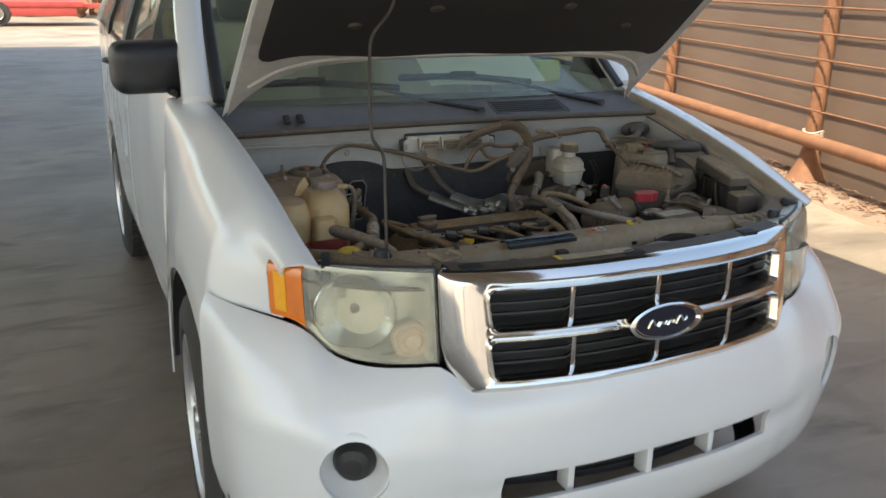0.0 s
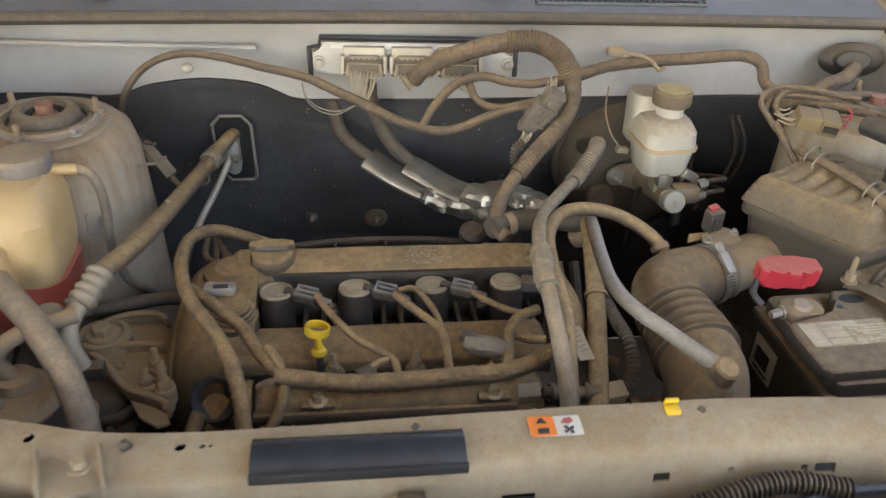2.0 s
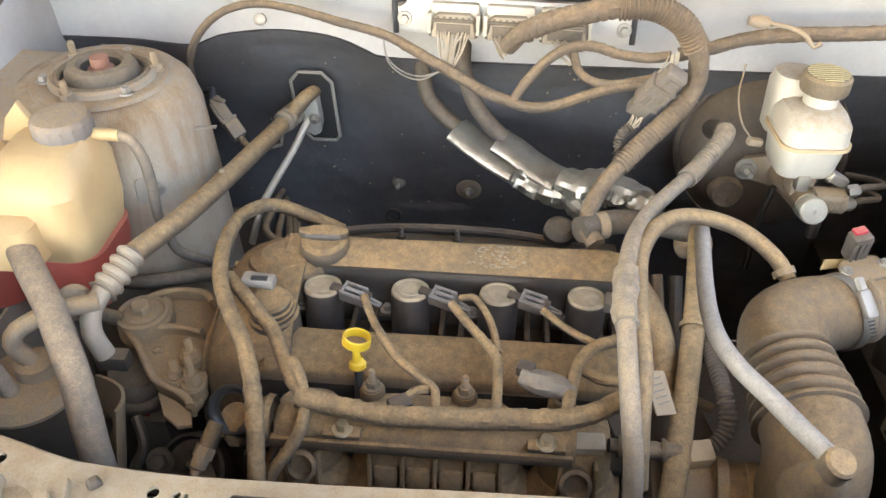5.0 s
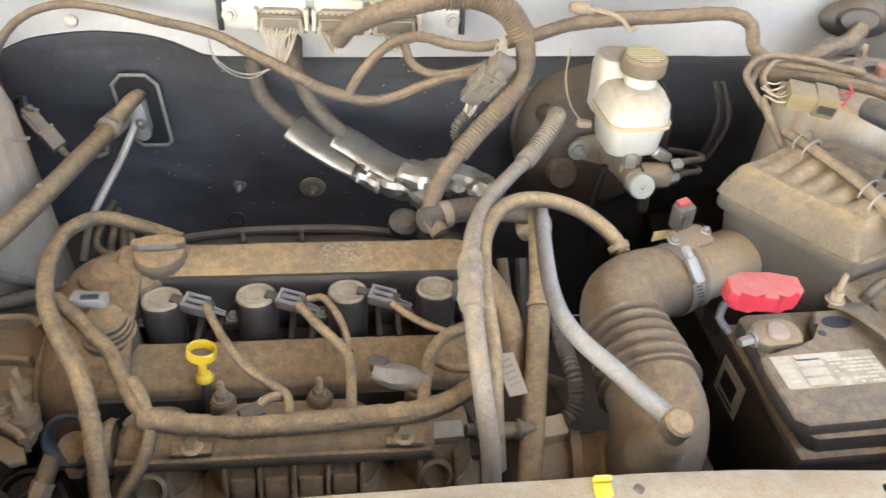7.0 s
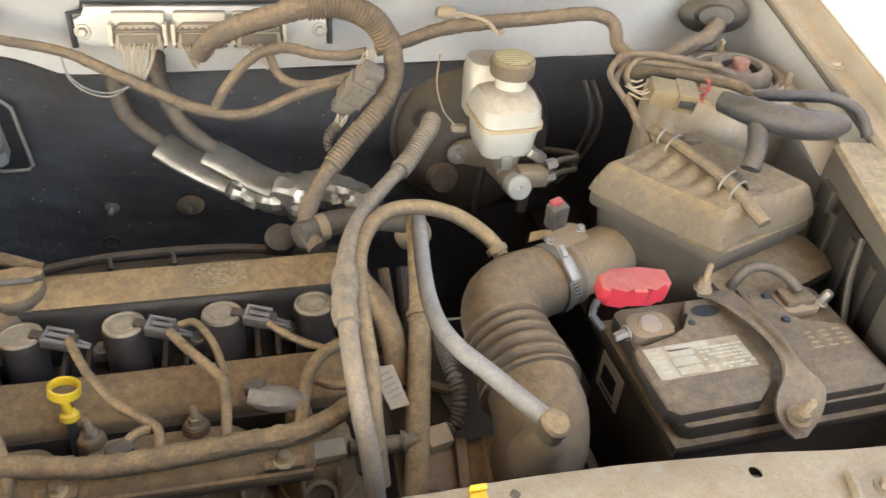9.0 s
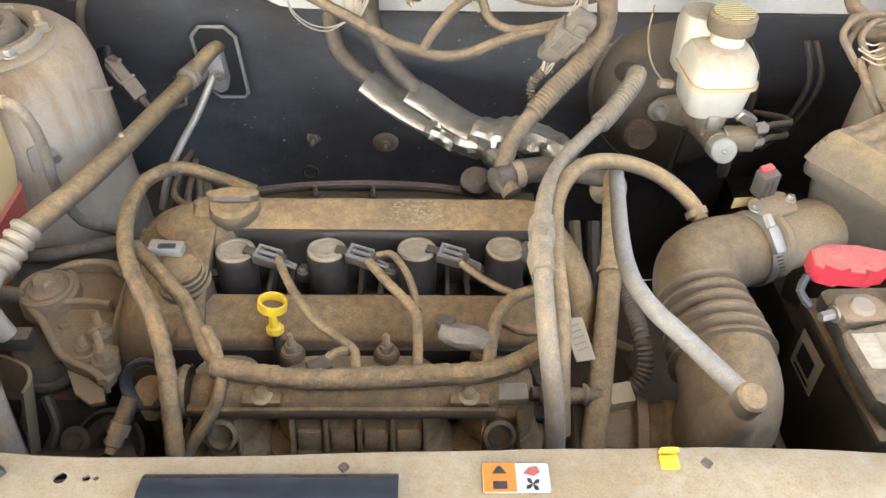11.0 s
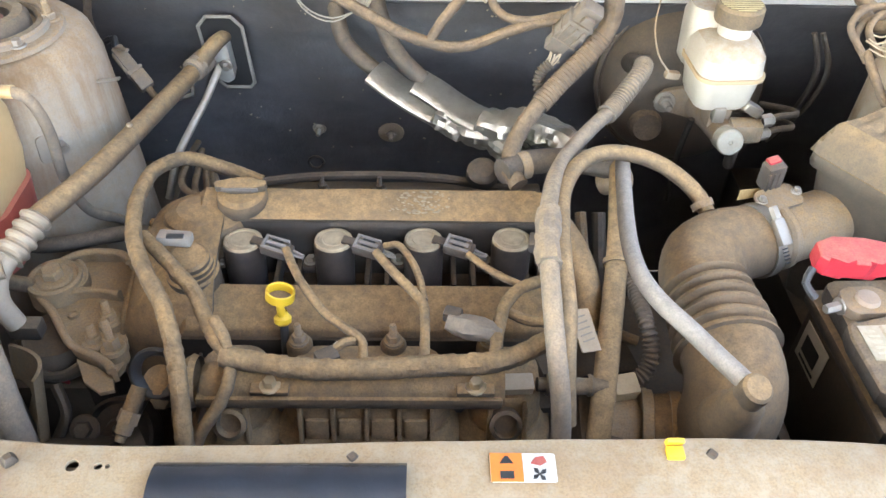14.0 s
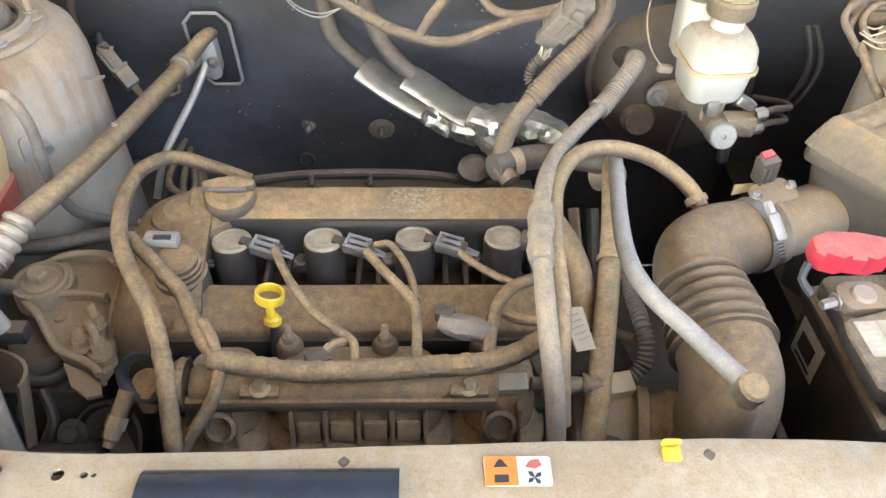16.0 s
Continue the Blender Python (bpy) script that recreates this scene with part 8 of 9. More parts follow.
# air-conditioning lines
fp = thing("firewall_fitting", (-0.362, 1.0, 0.90), "air-conditioning fitting plate with a rubber frame on the firewall", "fitting")
fpm = Matrix.Translation((-0.352, on_mat(-0.35, 0.897) - 0.018, 0.893)) @ frame_to((0, -1, -0.28), (1, 0, 0))
OUT8 = [(-0.030, 0.052), (-0.016, 0.070), (0.018, 0.070), (0.031, 0.052), (0.031, -0.058), (0.024, -0.067), (-0.012, -0.067), (-0.020, -0.056), (-0.022, -0.008), (-0.030, 0.0)]
part("frame", tubem([fpm @ Vector((x, y, 0.004)) for x, y in OUT8 + OUT8[:1]], 0.0026, n=8, smooth_path=False), surf("grey_gasket", (0.22, 0.21, 0.19), 0.7, dust=0.3), fp, "grey rubber frame")
part("recess", prismm([(x * 0.93, y * 0.94) for x, y in OUT8], 0.004, m=fpm), DARK, fp)
part("fitting_block", prismm(rounded(0.024, 0.074, 0.010), 0.026, m=fpm @ Matrix.Translation((-0.002, 0.002, 0.0)), bevel=0.004), surf("alloy_block", (0.58, 0.57, 0.54), 0.4, 0.7, dust=0.35), fp, "pale alloy block")
bolt(fp, fpm @ Vector((0.004, 0.004, 0.03)), axis=(0, -1, -0.28), r=0.006)
P1 = [(-0.348, 0.965, 0.925), (-0.356, 0.935, 0.928), (-0.380, 0.918, 0.903), (-0.400, 0.799, 0.914), (-0.416, 0.694, 0.927), (-0.428, 0.621, 0.938), (-0.456, 0.540, 0.943)]
acl = hose("suction_line", P1, [0.013, 0.0145, 0.0165, 0.0165, 0.0165, 0.0165, 0.0165], HOSE, "thick dusty rubber air-conditioning line", n=18)
part("crimp_top", tubem([(-0.374, 0.942, 0.901), (-0.385, 0.903, 0.903)], 0.0148, n=20, ribs=0.003, pitch=0.010), HOSEG, acl, "ribbed crimped sleeve")
part("crimp_low", tubem([(-0.455, 0.543, 0.944), (-0.473, 0.497, 0.928)], 0.0148, n=20, ribs=0.0032, pitch=0.012), surf("crimp_alloy", (0.30, 0.27, 0.225), 0.4, 0.6, dust=0.6), acl, "bright ribbed crimped sleeve")
part("elbow", tubem([(-0.472, 0.499, 0.929), (-0.480, 0.480, 0.918), (-0.480, 0.468, 0.898), (-0.472, 0.466, 0.868)], 0.0105, n=18), surf("elbow_alloy", (0.36, 0.33, 0.28), 0.4, 0.5, dust=0.6), acl, "bright metal elbow")
part("end_block", boxm(0.032, 0.018, 0.018, at=(-0.464, 0.466, 0.862), bevel=0.003), DUSTP2, acl)
part("bump", lathem([(0.004, 0), (0.003, 0.003), (0, 0.003)], at=(-0.410, 0.712, 0.941), n=10), CAST, acl)
thin = hose("liquid_line", [(-0.350, 0.968, 0.895), (-0.358, 0.952, 0.885), (-0.381, 0.925, 0.843), (-0.402, 0.887, 0.813), (-0.418, 0.859, 0.786), (-0.434, 0.838, 0.733)], 0.0075, surf("bare_alloy_pipe", (0.50, 0.46, 0.40), 0.35, 0.7, dust=0.6, under=0.2), "thin bare alloy air-conditioning pipe", "pipe", n=14)
h2 = hose("discharge_line", [(-0.480, 0.640, 0.770), (-0.505, 0.575, 0.815), (-0.515, 0.512, 0.890), (-0.498, 0.483, 0.923)], 0.012, HOSE, "dusty hose running below the coolant tank", n=14)
part("crimp", tubem([(-0.513, 0.504, 0.903), (-0.498, 0.483, 0.924)], 0.0165, n=18, ribs=0.005, pitch=0.011), CAST, h2)
lowh = hose("low_hose", [(-0.586, 0.670, 0.794), (-0.507, 0.640, 0.818), (-0.426, 0.667, 0.815), (-0.356, 0.664, 0.815), (-0.331, 0.663, 0.815)], 0.013, HOSEB, "dark hose behind the engine mount", n=14)
part("ribbed_end", tubem([(-0.371, 0.664, 0.815), (-0.336, 0.663, 0.815)], 0.015, n=16, ribs=0.004, pitch=0.009), HOSEB, lowh)
for k in range(5):
    loom("small_loom", [moved((-0.397, 0.904, 0.785), 0.01 * k, -(0.02 * k), 0), moved((-0.381, 0.807, 0.827), 0.012 * k, -(0.012 * k), -(0.01 * k)), moved((-0.369, 0.728, 0.837), 0.016 * k, 0, -(0.012 * k)), moved((-0.315, 0.700, 0.836), 0.03 * k, 0, -(0.006 * k))], 0.006, "thin dusty loom behind the engine")

# tower-side plug
CN0 = surf("dusty_grey_connector", (0.12, 0.108, 0.095), 0.6, dust=0.7, dustcol=(0.27, 0.20, 0.13), scale=30.0, under=0.3)
tp = thing("tower_plug", (-0.435, 0.90, 0.965), "grey connector clipped beside the strut tower", "connector")
TPM = Matrix.Translation((-0.4525, 0.873, 0.923)) @ frame_to((-0.045, 0.030, 0.050), (0.6, -0.7, 0))
part("shell", boxm(0.018, 0.016, 0.040, m=TPM @ Matrix.Translation((0, 0, 0.014)), bevel=0.003), CN0, tp)
part("half", boxm(0.022, 0.020, 0.026, m=TPM @ Matrix.Translation((0, 0, -0.018)), bevel=0.003), CN0, tp)
part("collar", boxm(0.024, 0.022, 0.005, m=TPM @ Matrix.Translation((0, 0, -0.004)), bevel=0.001), CN0, tp)
for k in (-1, 1):
    part("rib", boxm(0.003, 0.004, 0.034, m=TPM @ Matrix.Translation((0.005 * k, -0.009, 0.012)), bevel=0.001), CN0, tp)
part("tail", tubem([TPM @ Vector((0, 0, -0.03)), TPM @ Vector((0.004, 0, -0.05)), TPM @ Vector((0.012, 0.01, -0.065))], 0.005, n=10), LOOMD, tp)
part("wire", tubem([TPM @ Vector((0, 0, 0.034)), TPM @ Vector((0.0, 0.006, 0.045)), (-0.492, 0.905, 0.945)], 0.005, n=8), BLACKP, tp)
part("wire_low", tubem([TPM @ Vector((0.010, 0.008, -0.062)), (-0.402, 0.872, 0.880), (-0.385, 0.885, 0.878), (-0.388, 0.897, 0.895)], 0.004, n=8), DUSTP2, tp)
part("clip_arm", tubem([(-0.470, 0.880, 0.950), (-0.452, 0.868, 0.953)], 0.004, n=8, flat=0.6), CN0, tp)

# tank hoses and radiator hose
hose("vent_hose", [(-0.495, 0.644, 1.027), (-0.478, 0.641, 1.022), (-0.470, 0.642, 1.00), (-0.469, 0.646, 0.97), (-0.473, 0.652, 0.91), (-0.466, 0.668, 0.85), (-0.452, 0.71, 0.80), (-0.445, 0.76, 0.74)], 0.0085, HOSEG, "grey vent hose bent off the coolant cap", n=14)
rh = hose("radiator_hose", [(-0.600, 0.570, 0.953), (-0.590, 0.555, 0.952), (-0.563, 0.522, 0.949), (-0.536, 0.490, 0.945), (-0.508, 0.458, 0.938), (-0.484, 0.425, 0.930), (-0.464, 0.398, 0.918), (-0.448, 0.372, 0.895), (-0.440, 0.355, 0.86), (-0.437, 0.348, 0.80), (-0.437, 0.345, 0.70)], 0.0205, HOSEG, "thick dusty grey coolant hose", n=20)
clamp_ring(rh, (-0.586, 0.550, 0.952), (-0.6, 0.7, 0.05), 0.0175)
part("clamp_tab", boxm(0.02, 0.006, 0.018, at=(-0.586, 0.550, 0.974), m=Euler((0.4, 0, 0)).to_matrix().to_4x4(), bevel=0.002), STEEL, rh)

# canister with two pipes, washer filler
can = thing("dryer_canister", (-0.52, 0.40, 0.70), "dusty dark canister with two bent pipes on its lid", "canister")
part("body", lathem([(0.0, 0.0), (0.050, 0.0), (0.053, -0.008), (0.053, -0.18), (0.0, -0.18)], at=(-0.540, 0.426, 0.857), n=36), DUSTP2, can)
part("lid", lathem([(0.0, 0.010), (0.046, 0.008), (0.054, 0.0), (0.054, -0.004)], at=(-0.540, 0.426, 0.858), n=36), CAST, can, "dusty round lid")
part("neck", lathem([(0.022, 0.0), (0.020, 0.014), (0.012, 0.016), (0.0, 0.016)], at=(-0.533, 0.440, 0.866), n=24), CAST, can)
part("pipe", tubem([(-0.533, 0.441, 0.873), (-0.546, 0.437, 0.905), (-0.537, 0.440, 0.922), (-0.507, 0.461, 0.930), (-0.47, 0.480, 0.93)], 0.0095, n=14), CAST, can)
part("pipe_front", tubem([(-0.545, 0.408, 0.864), (-0.558, 0.413, 0.895), (-0.575, 0.42, 0.915), (-0.605, 0.425, 0.912)], 0.009, n=14), HOSEG, can)
wf = thing("washer_filler", (-0.575, 0.32, 0.95), "yellow washer fluid cap behind the support beam", "filler cap")
part("cap", lathem([(0.0, 0.012), (0.020, 0.012), (0.027, 0.007), (0.030, 0.0), (0.029, -0.005)], at=(-0.590, 0.335, 0.950), axis=(0.0, -0.15, 1), n=32, sy=0.8), YELLOW, wf)
part("neck", lathem([(0.020, 0.0), (0.020, -0.16)], at=(-0.590, 0.335, 0.948), n=24), DUSTP2, wf)

# heater hoses with foil sleeves
for nm, pts, foil in (("heater_hose", [(-0.196, 0.985, 1.0), (-0.187, 0.953, 0.966), (-0.177, 0.934, 0.936), (-0.155, 0.919, 0.919), (-0.127, 0.901, 0.905)], [(-0.135, 0.901, 0.908), (-0.103, 0.880, 0.894), (-0.071, 0.863, 0.882), (-0.034, 0.840, 0.874), (-0.003, 0.818, 0.869), (0.029, 0.792, 0.874), (0.058, 0.756, 0.874)]),
                      ("heater_hose", [(-0.130, 0.985, 1.02), (-0.129, 0.924, 0.993), (-0.108, 0.893, 0.950), (-0.088, 0.881, 0.929), (-0.068, 0.874, 0.913)], [(-0.075, 0.874, 0.909), (-0.049, 0.859, 0.900), (-0.026, 0.842, 0.892), (0.005, 0.815, 0.889), (0.034, 0.794, 0.893), (0.073, 0.774, 0.902), (0.107, 0.750, 0.904), (0.122, 0.731, 0.897)])):
    hh = hose(nm, pts, 0.0155, HOSEB, "dark heater hose in a foil sleeve", n=18)
    sleeve = bmesh.new()
    line = spline(foil, 0.005)
    n = 18
    rings = []
    for i, p in enumerate(line):
        t = (line[min(i + 1, len(line) - 1)] - line[max(i - 1, 0)]).normalized()
        s = t.cross(Vector((0, -0.5, 1))).normalized()
        q = s.cross(t)
        f = i / len(line)
        ring = []
        for k in range(n):
            a = 2 * math.pi * k / n
            crease = 0.0 if f < 0.42 else 0.010 * noise.noise(Vector((p.x * 34, p.y * 34 + k * 0.42, p.z * 34))) + 0.007 * abs(noise.noise(Vector((p.x * 80 + k * 0.6, p.y * 80, p.z * 80 + 3))))
            rr = 0.0180 + crease
            ring.append(sleeve.verts.new(p + s * (rr * math.cos(a) * (1.18 if f < 0.42 else 1.0)) + q * (rr * math.sin(a) * (0.55 if f < 0.42 else 0.9))))
        rings.append(ring)
    for a, b in zip(rings, rings[1:]):
        for k in range(n):
            sleeve.faces.new((a[k], a[(k + 1) % n], b[(k + 1) % n], b[k]))
    sl = part("foil_sleeve", sleeve, FOIL, hh, "crumpled silver foil sleeve")
    sl.data.set_sharp_from_angle(angle=radians(18))

# looms over the firewall
FWH = [(-0.498, 0.893, 0.955), (-0.497, 0.885, 0.990), (-0.484, 0.878, 1.028), (-0.465, 0.884, 1.054), (-0.439, 0.890, 1.072), (-0.403, 0.898, 1.080), (-0.358, 0.900, 1.076), (-0.295, 0.899, 1.061), (-0.225, 0.891, 1.046), (-0.179, 0.865, 1.034), (-0.134, 0.842, 1.020), (-0.096, 0.824, 1.007), (-0.062, 0.816, 0.999), (-0.039, 0.815, 0.994), (-0.011, 0.814, 0.997), (0.036, 0.815, 1.016), (0.069, 0.815, 1.027), (0.105, 0.814, 1.032)]
l1 = loom("firewall_loom", FWH, [0.0065, 0.0065, 0.007, 0.007, 0.007, 0.007, 0.007, 0.008, 0.0085, 0.0095, 0.010, 0.010, 0.0095, 0.0095, 0.0095, 0.009, 0.008, 0.007], "long taped wiring loom across the firewall")
wraps(l1, FWH[8:13], 0.0088, gap=0.02)
part("clip", lathem([(0.008, 0), (0.008, 0.006), (0.004, 0.008), (0, 0.008)], at=(-0.398, 0.909, 1.055), axis=(0, -1, 0.3), n=12), STEEL, l1)
B2 = [(-0.061, 0.816, 1.000), (-0.043, 0.824, 1.027), (-0.020, 0.833, 1.051), (0.002, 0.837, 1.064), (0.030, 0.836, 1.069), (0.065, 0.831, 1.062), (0.105, 0.827, 1.061), (0.124, 0.822, 1.067)]
l2 = loom("branch_loom", B2, 0.0085, "taped branch of the wiring loom")
wraps(l2, B2[3:6], 0.0085)
B3 = [(0.010, 0.846, 1.057), (0.018, 0.833, 1.038), (0.031, 0.824, 1.030), (0.059, 0.819, 1.028), (0.094, 0.817, 1.036), (0.114, 0.815, 1.043)]
loom("branch_loom", B3, 0.0075, "taped branch of the wiring loom")
BIG = [(-0.072, 0.836, 1.062), (-0.059, 0.828, 1.082), (-0.031, 0.823, 1.100), (0.009, 0.818, 1.115), (0.054, 0.815, 1.127), (0.094, 0.814, 1.128), (0.129, 0.813, 1.111), (0.149, 0.810, 1.084), (0.156, 0.806, 1.049), (0.147, 0.797, 1.022), (0.128, 0.786, 1.001), (0.097, 0.767, 0.976), (0.072, 0.747, 0.956), (0.051, 0.726, 0.938), (0.037, 0.697, 0.925), (0.034, 0.673, 0.914), (0.044, 0.654, 0.905)]
big = loom("main_loom", BIG, [0.014, 0.0155, 0.0165, 0.017, 0.017, 0.017, 0.0165, 0.016, 0.016, 0.0155, 0.015, 0.0145, 0.014, 0.014, 0.0145, 0.015, 0.015], "thick taped main wiring loom")
part("conduit", tubem(BIG[4:8], 0.0148, n=18, ribs=0.0020, pitch=0.0045), LOOMD, big, "ribbed split conduit")
part("conduit_low", tubem(BIG[9:13], 0.0126, n=16, ribs=0.0009, pitch=0.005), LOOMD, big)
wraps(big, BIG[1:5], 0.0168, gap=0.009)
WHT = surf("white_wire", (0.34, 0.29, 0.22), 0.6, dust=0.4, vary=0.2)


def wires(parent, a, b, spread_a, spread_b, n, r=0.0011, sag=0.01, mat=None, name="wiring_tail"):
    bm = bmesh.new()
    rr = random.Random(len(name) + n)
    a, b = Vector(a), Vector(b)
    for k in range(n):
        s = (k / max(1, n - 1) - 0.5)
        p = a + Vector(spread_a) * s + Vector((rr.uniform(-1, 1), rr.uniform(-1, 1), rr.uniform(-1, 1))) * 0.002
        q = b + Vector(spread_b) * s + Vector((rr.uniform(-1, 1), rr.uniform(-1, 1), rr.uniform(-1, 1))) * 0.003
        tube(bm, [p, p.lerp(q, 0.5) + Vector((rr.uniform(-1, 1) * sag, -sag * rr.random(), -sag * 0.3)), q], r, n=6, step=0.006)
    return tagged(part(name, bm, mat or WHT, parent), kind="stuff")


wires(ecu, EX @ Vector((-0.076, -0.012, 0.042)), (-0.146, 0.852, 1.022), (0.040, 0, 0), (0.010, 0, 0.004), 16, sag=0.005)
wires(ecu, EX @ Vector((-0.010, -0.012, 0.042)), (-0.070, 0.836, 1.054), (0.036, 0, 0.004), (0.012, 0, 0.010), 12, sag=0.006)
wires(ecu, EX @ Vector((0.060, -0.014, 0.042)), (0.012, 0.840, 1.046), (0.020, 0, 0), (0.010, 0, 0.01), 8, sag=0.006)
wires(big, (0.127, 0.813, 1.074), (0.117, 0.806, 1.051), (0.01, 0, 0.004), (0.014, 0, 0), 7, sag=0.004)
cn = thing("loom_connector", (0.114, 0.798, 1.030), "grey six-sided loom connector", "connector")
CN = surf("grey_connector", (0.11, 0.10, 0.09), 0.6, dust=0.5, dustcol=(0.30, 0.24, 0.18), scale=30.0)
cm = Matrix.Translation((0.108, 0.796, 1.030)) @ Euler((0.35, 0.52, 0.0)).to_matrix().to_4x4()
part("shell", boxm(0.032, 0.022, 0.034, m=cm, bevel=0.003), CN, cn)
part("upper_half", boxm(0.027, 0.019, 0.026, m=cm @ Matrix.Translation((0, 0, 0.030)), bevel=0.003), CN, cn)
part("lower_half", boxm(0.025, 0.018, 0.024, m=cm @ Matrix.Translation((0, 0, -0.028)), bevel=0.003), CN, cn)
for k in range(3):
    part("rib", boxm(0.004, 0.004, 0.026, m=cm @ Matrix.Translation((-0.010 + 0.010 * k, -0.012, 0.0)), bevel=0.001), CN, cn)
    part("collar", boxm(0.034, 0.024, 0.003, m=cm @ Matrix.Translation((0, 0, -0.017 + 0.017 * k)), bevel=0.001), CN, cn)
part("lock", boxm(0.014, 0.006, 0.012, m=cm @ Matrix.Translation((0.0, -0.014, 0.03)), bevel=0.002), CN, cn)
PIG = [(0.086, 0.787, 0.989), (0.076, 0.786, 0.979), (0.073, 0.782, 0.964), (0.080, 0.773, 0.953)]
part("pigtail", tubem(PIG, 0.0065, n=12, ribs=0.002, pitch=0.004), HOSEB, cn, "ribbed pigtail")
wires(cn, (0.092, 0.789, 1.001), (0.082, 0.786, 0.985), (0.014, 0, 0), (0.006, 0, 0), 6, sag=0.002)
lw = thing("loose_wire", (-0.233, 0.893, 1.039), "two loose thin grey wires looped below the loom", "wire")
for o in (0.0, 0.005):
    part("wire", tubem([moved((-0.233, 0.894, 1.044), 0, 0, -(o)), moved((-0.228, 0.888, 1.019), 0, 0, -(o)), moved((-0.210, 0.881, 1.004), 0, 0, -(o)), moved((-0.184, 0.872, 1.001), 0, 0, -(o)), (-0.154, 0.864, 1.014)], 0.0010, n=6), surf("grey_wire", (0.24, 0.22, 0.19), 0.6), lw)

# right-hand looms along the firewall and by the tower
R2 = [(0.147, 0.889, 1.039), (0.182, 0.886, 1.050), (0.222, 0.886, 1.064), (0.258, 0.885, 1.071), (0.356, 0.883, 1.079), (0.441, 0.876, 1.085), (0.462, 0.866, 1.077), (0.466, 0.848, 1.054), (0.480, 0.826, 1.042)]
loom("firewall_loom_long", R2, [0.012, 0.012, 0.012, 0.0125, 0.0125, 0.012, 0.012, 0.012, 0.012], "thick dusty loom along the firewall")
sns = thing("line_sensor", (0.227, 0.885, 1.090), "small grey sensor with a thin lead on the firewall", "sensor")
part("body", lathem([(0.007, -0.012), (0.009, 0.0), (0.006, 0.012), (0, 0.013)], at=(0.234, 0.879, 1.091), axis=(-1, 0, 0.1), n=14), CAST, sns)
part("lead", tubem([(0.246, 0.878, 1.090), (0.271, 0.877, 1.086), (0.293, 0.873, 1.077), (0.303, 0.867, 1.066), (0.311, 0.867, 1.072)], 0.0032, n=8), CAST, sns)
part("thin_lead", tubem([(0.226, 0.861, 1.043), (0.216, 0.828, 1.016), (0.222, 0.808, 0.990), (0.240, 0.812, 0.966)], 0.0011, n=6), CAST, sns)
gr = thing("wiring_grommet", (0.626, 0.884, 1.070), "black rubber grommet where the loom enters the firewall", "grommet")
part("boot", lathem([(0.034, -0.012), (0.037, 0.0), (0.032, 0.006), (0.022, 0.010), (0.018, 0.020), (0.0, 0.020)], at=(0.640, 0.915, 1.066), axis=(-0.35, -1, 0.25), n=30, sx=1.35, sy=0.75, xhint=(1, 0, 0)), DUSTP2, gr)
part("loom", tubem([(0.636, 0.893, 1.060), (0.604, 0.862, 1.056), (0.565, 0.842, 1.053), (0.535, 0.831, 1.044), (0.500, 0.824, 1.037)], 0.0115, n=14, rough=0.2), LOOMD, gr)
T1 = [(0.465, 0.831, 1.041), (0.469, 0.801, 1.040), (0.497, 0.766, 1.052), (0.536, 0.735, 1.058), (0.562, 0.700, 1.062), (0.560, 0.665, 1.064), (0.532, 0.640, 1.062)]
loom("tower_loom", T1, [0.013, 0.012, 0.010, 0.010, 0.009, 0.009, 0.008], "dusty loom beside the strut tower")
for k, (dx, dz) in enumerate(((0.0, 0.0), (0.012, 0.008), (-0.01, 0.012))):
    loom("tower_branch", [moved((0.436, 0.730, 1.028), dx, 0, dz), moved((0.422, 0.748, 1.051), dx, 0, dz), moved((0.448, 0.769, 1.064), dx, 0, dz), moved((0.497, 0.762, 1.065), dx, 0, dz), moved((0.547, 0.745, 1.059), dx, 0, dz)], 0.0055, "thin dusty branch of wiring")
loom("drop_branch", [(0.434, 0.736, 1.038), (0.443, 0.697, 1.012), (0.454, 0.674, 0.990), (0.444, 0.663, 0.981)], 0.007, "taped branch dropping to the filter box")
yc = thing("square_connector", (0.469, 0.677, 1.060), "dusty yellow-grey square wiring connector", "connector")
YC = surf("khaki_connector", (0.15, 0.115, 0.065), 0.6, dust=0.6, dustcol=(0.30, 0.225, 0.13), scale=30.0)
ym = Matrix.Translation((0.479, 0.715, 1.050)) @ Euler((0.15, 0.12, -0.25)).to_matrix().to_4x4()
part("shell", boxm(0.052, 0.032, 0.022, m=ym, bevel=0.003), YC, yc)
part("frame", boxm(0.026, 0.036, 0.026, m=ym @ Matrix.Translation((0.018, 0, 0)), bevel=0.003), YC, yc)
part("window", boxm(0.020, 0.002, 0.010, m=ym @ Matrix.Translation((0.018, -0.0205, 0)), bevel=0.001), BLACKP, yc)
wires(yc, ym @ Vector((-0.03, 0, 0)), (0.432, 0.742, 1.050), (0, 0.02, 0.01), (0, 0.01, 0.01), 5, mat=WHT, name="white_wiring_tail")
wires(yc, ym @ Vector((0.036, 0, 0.004)), (0.528, 0.714, 1.062), (0, 0.02, 0.01), (0, 0.012, 0.008), 4, mat=RED, name="red_wiring_tail")
SLEEVE = surf("black_woven_sleeve", (0.026, 0.027, 0.032), 0.5, vary=0.3, dust=0.42, dustcol=(0.24, 0.18, 0.115), scale=14.0, bump=0.5, fine=110.0, under=0.0)
HB = [(0.513, 0.656, 1.068), (0.532, 0.616, 1.073), (0.566, 0.589, 1.073), (0.606, 0.587, 1.069), (0.636, 0.600, 1.062)]
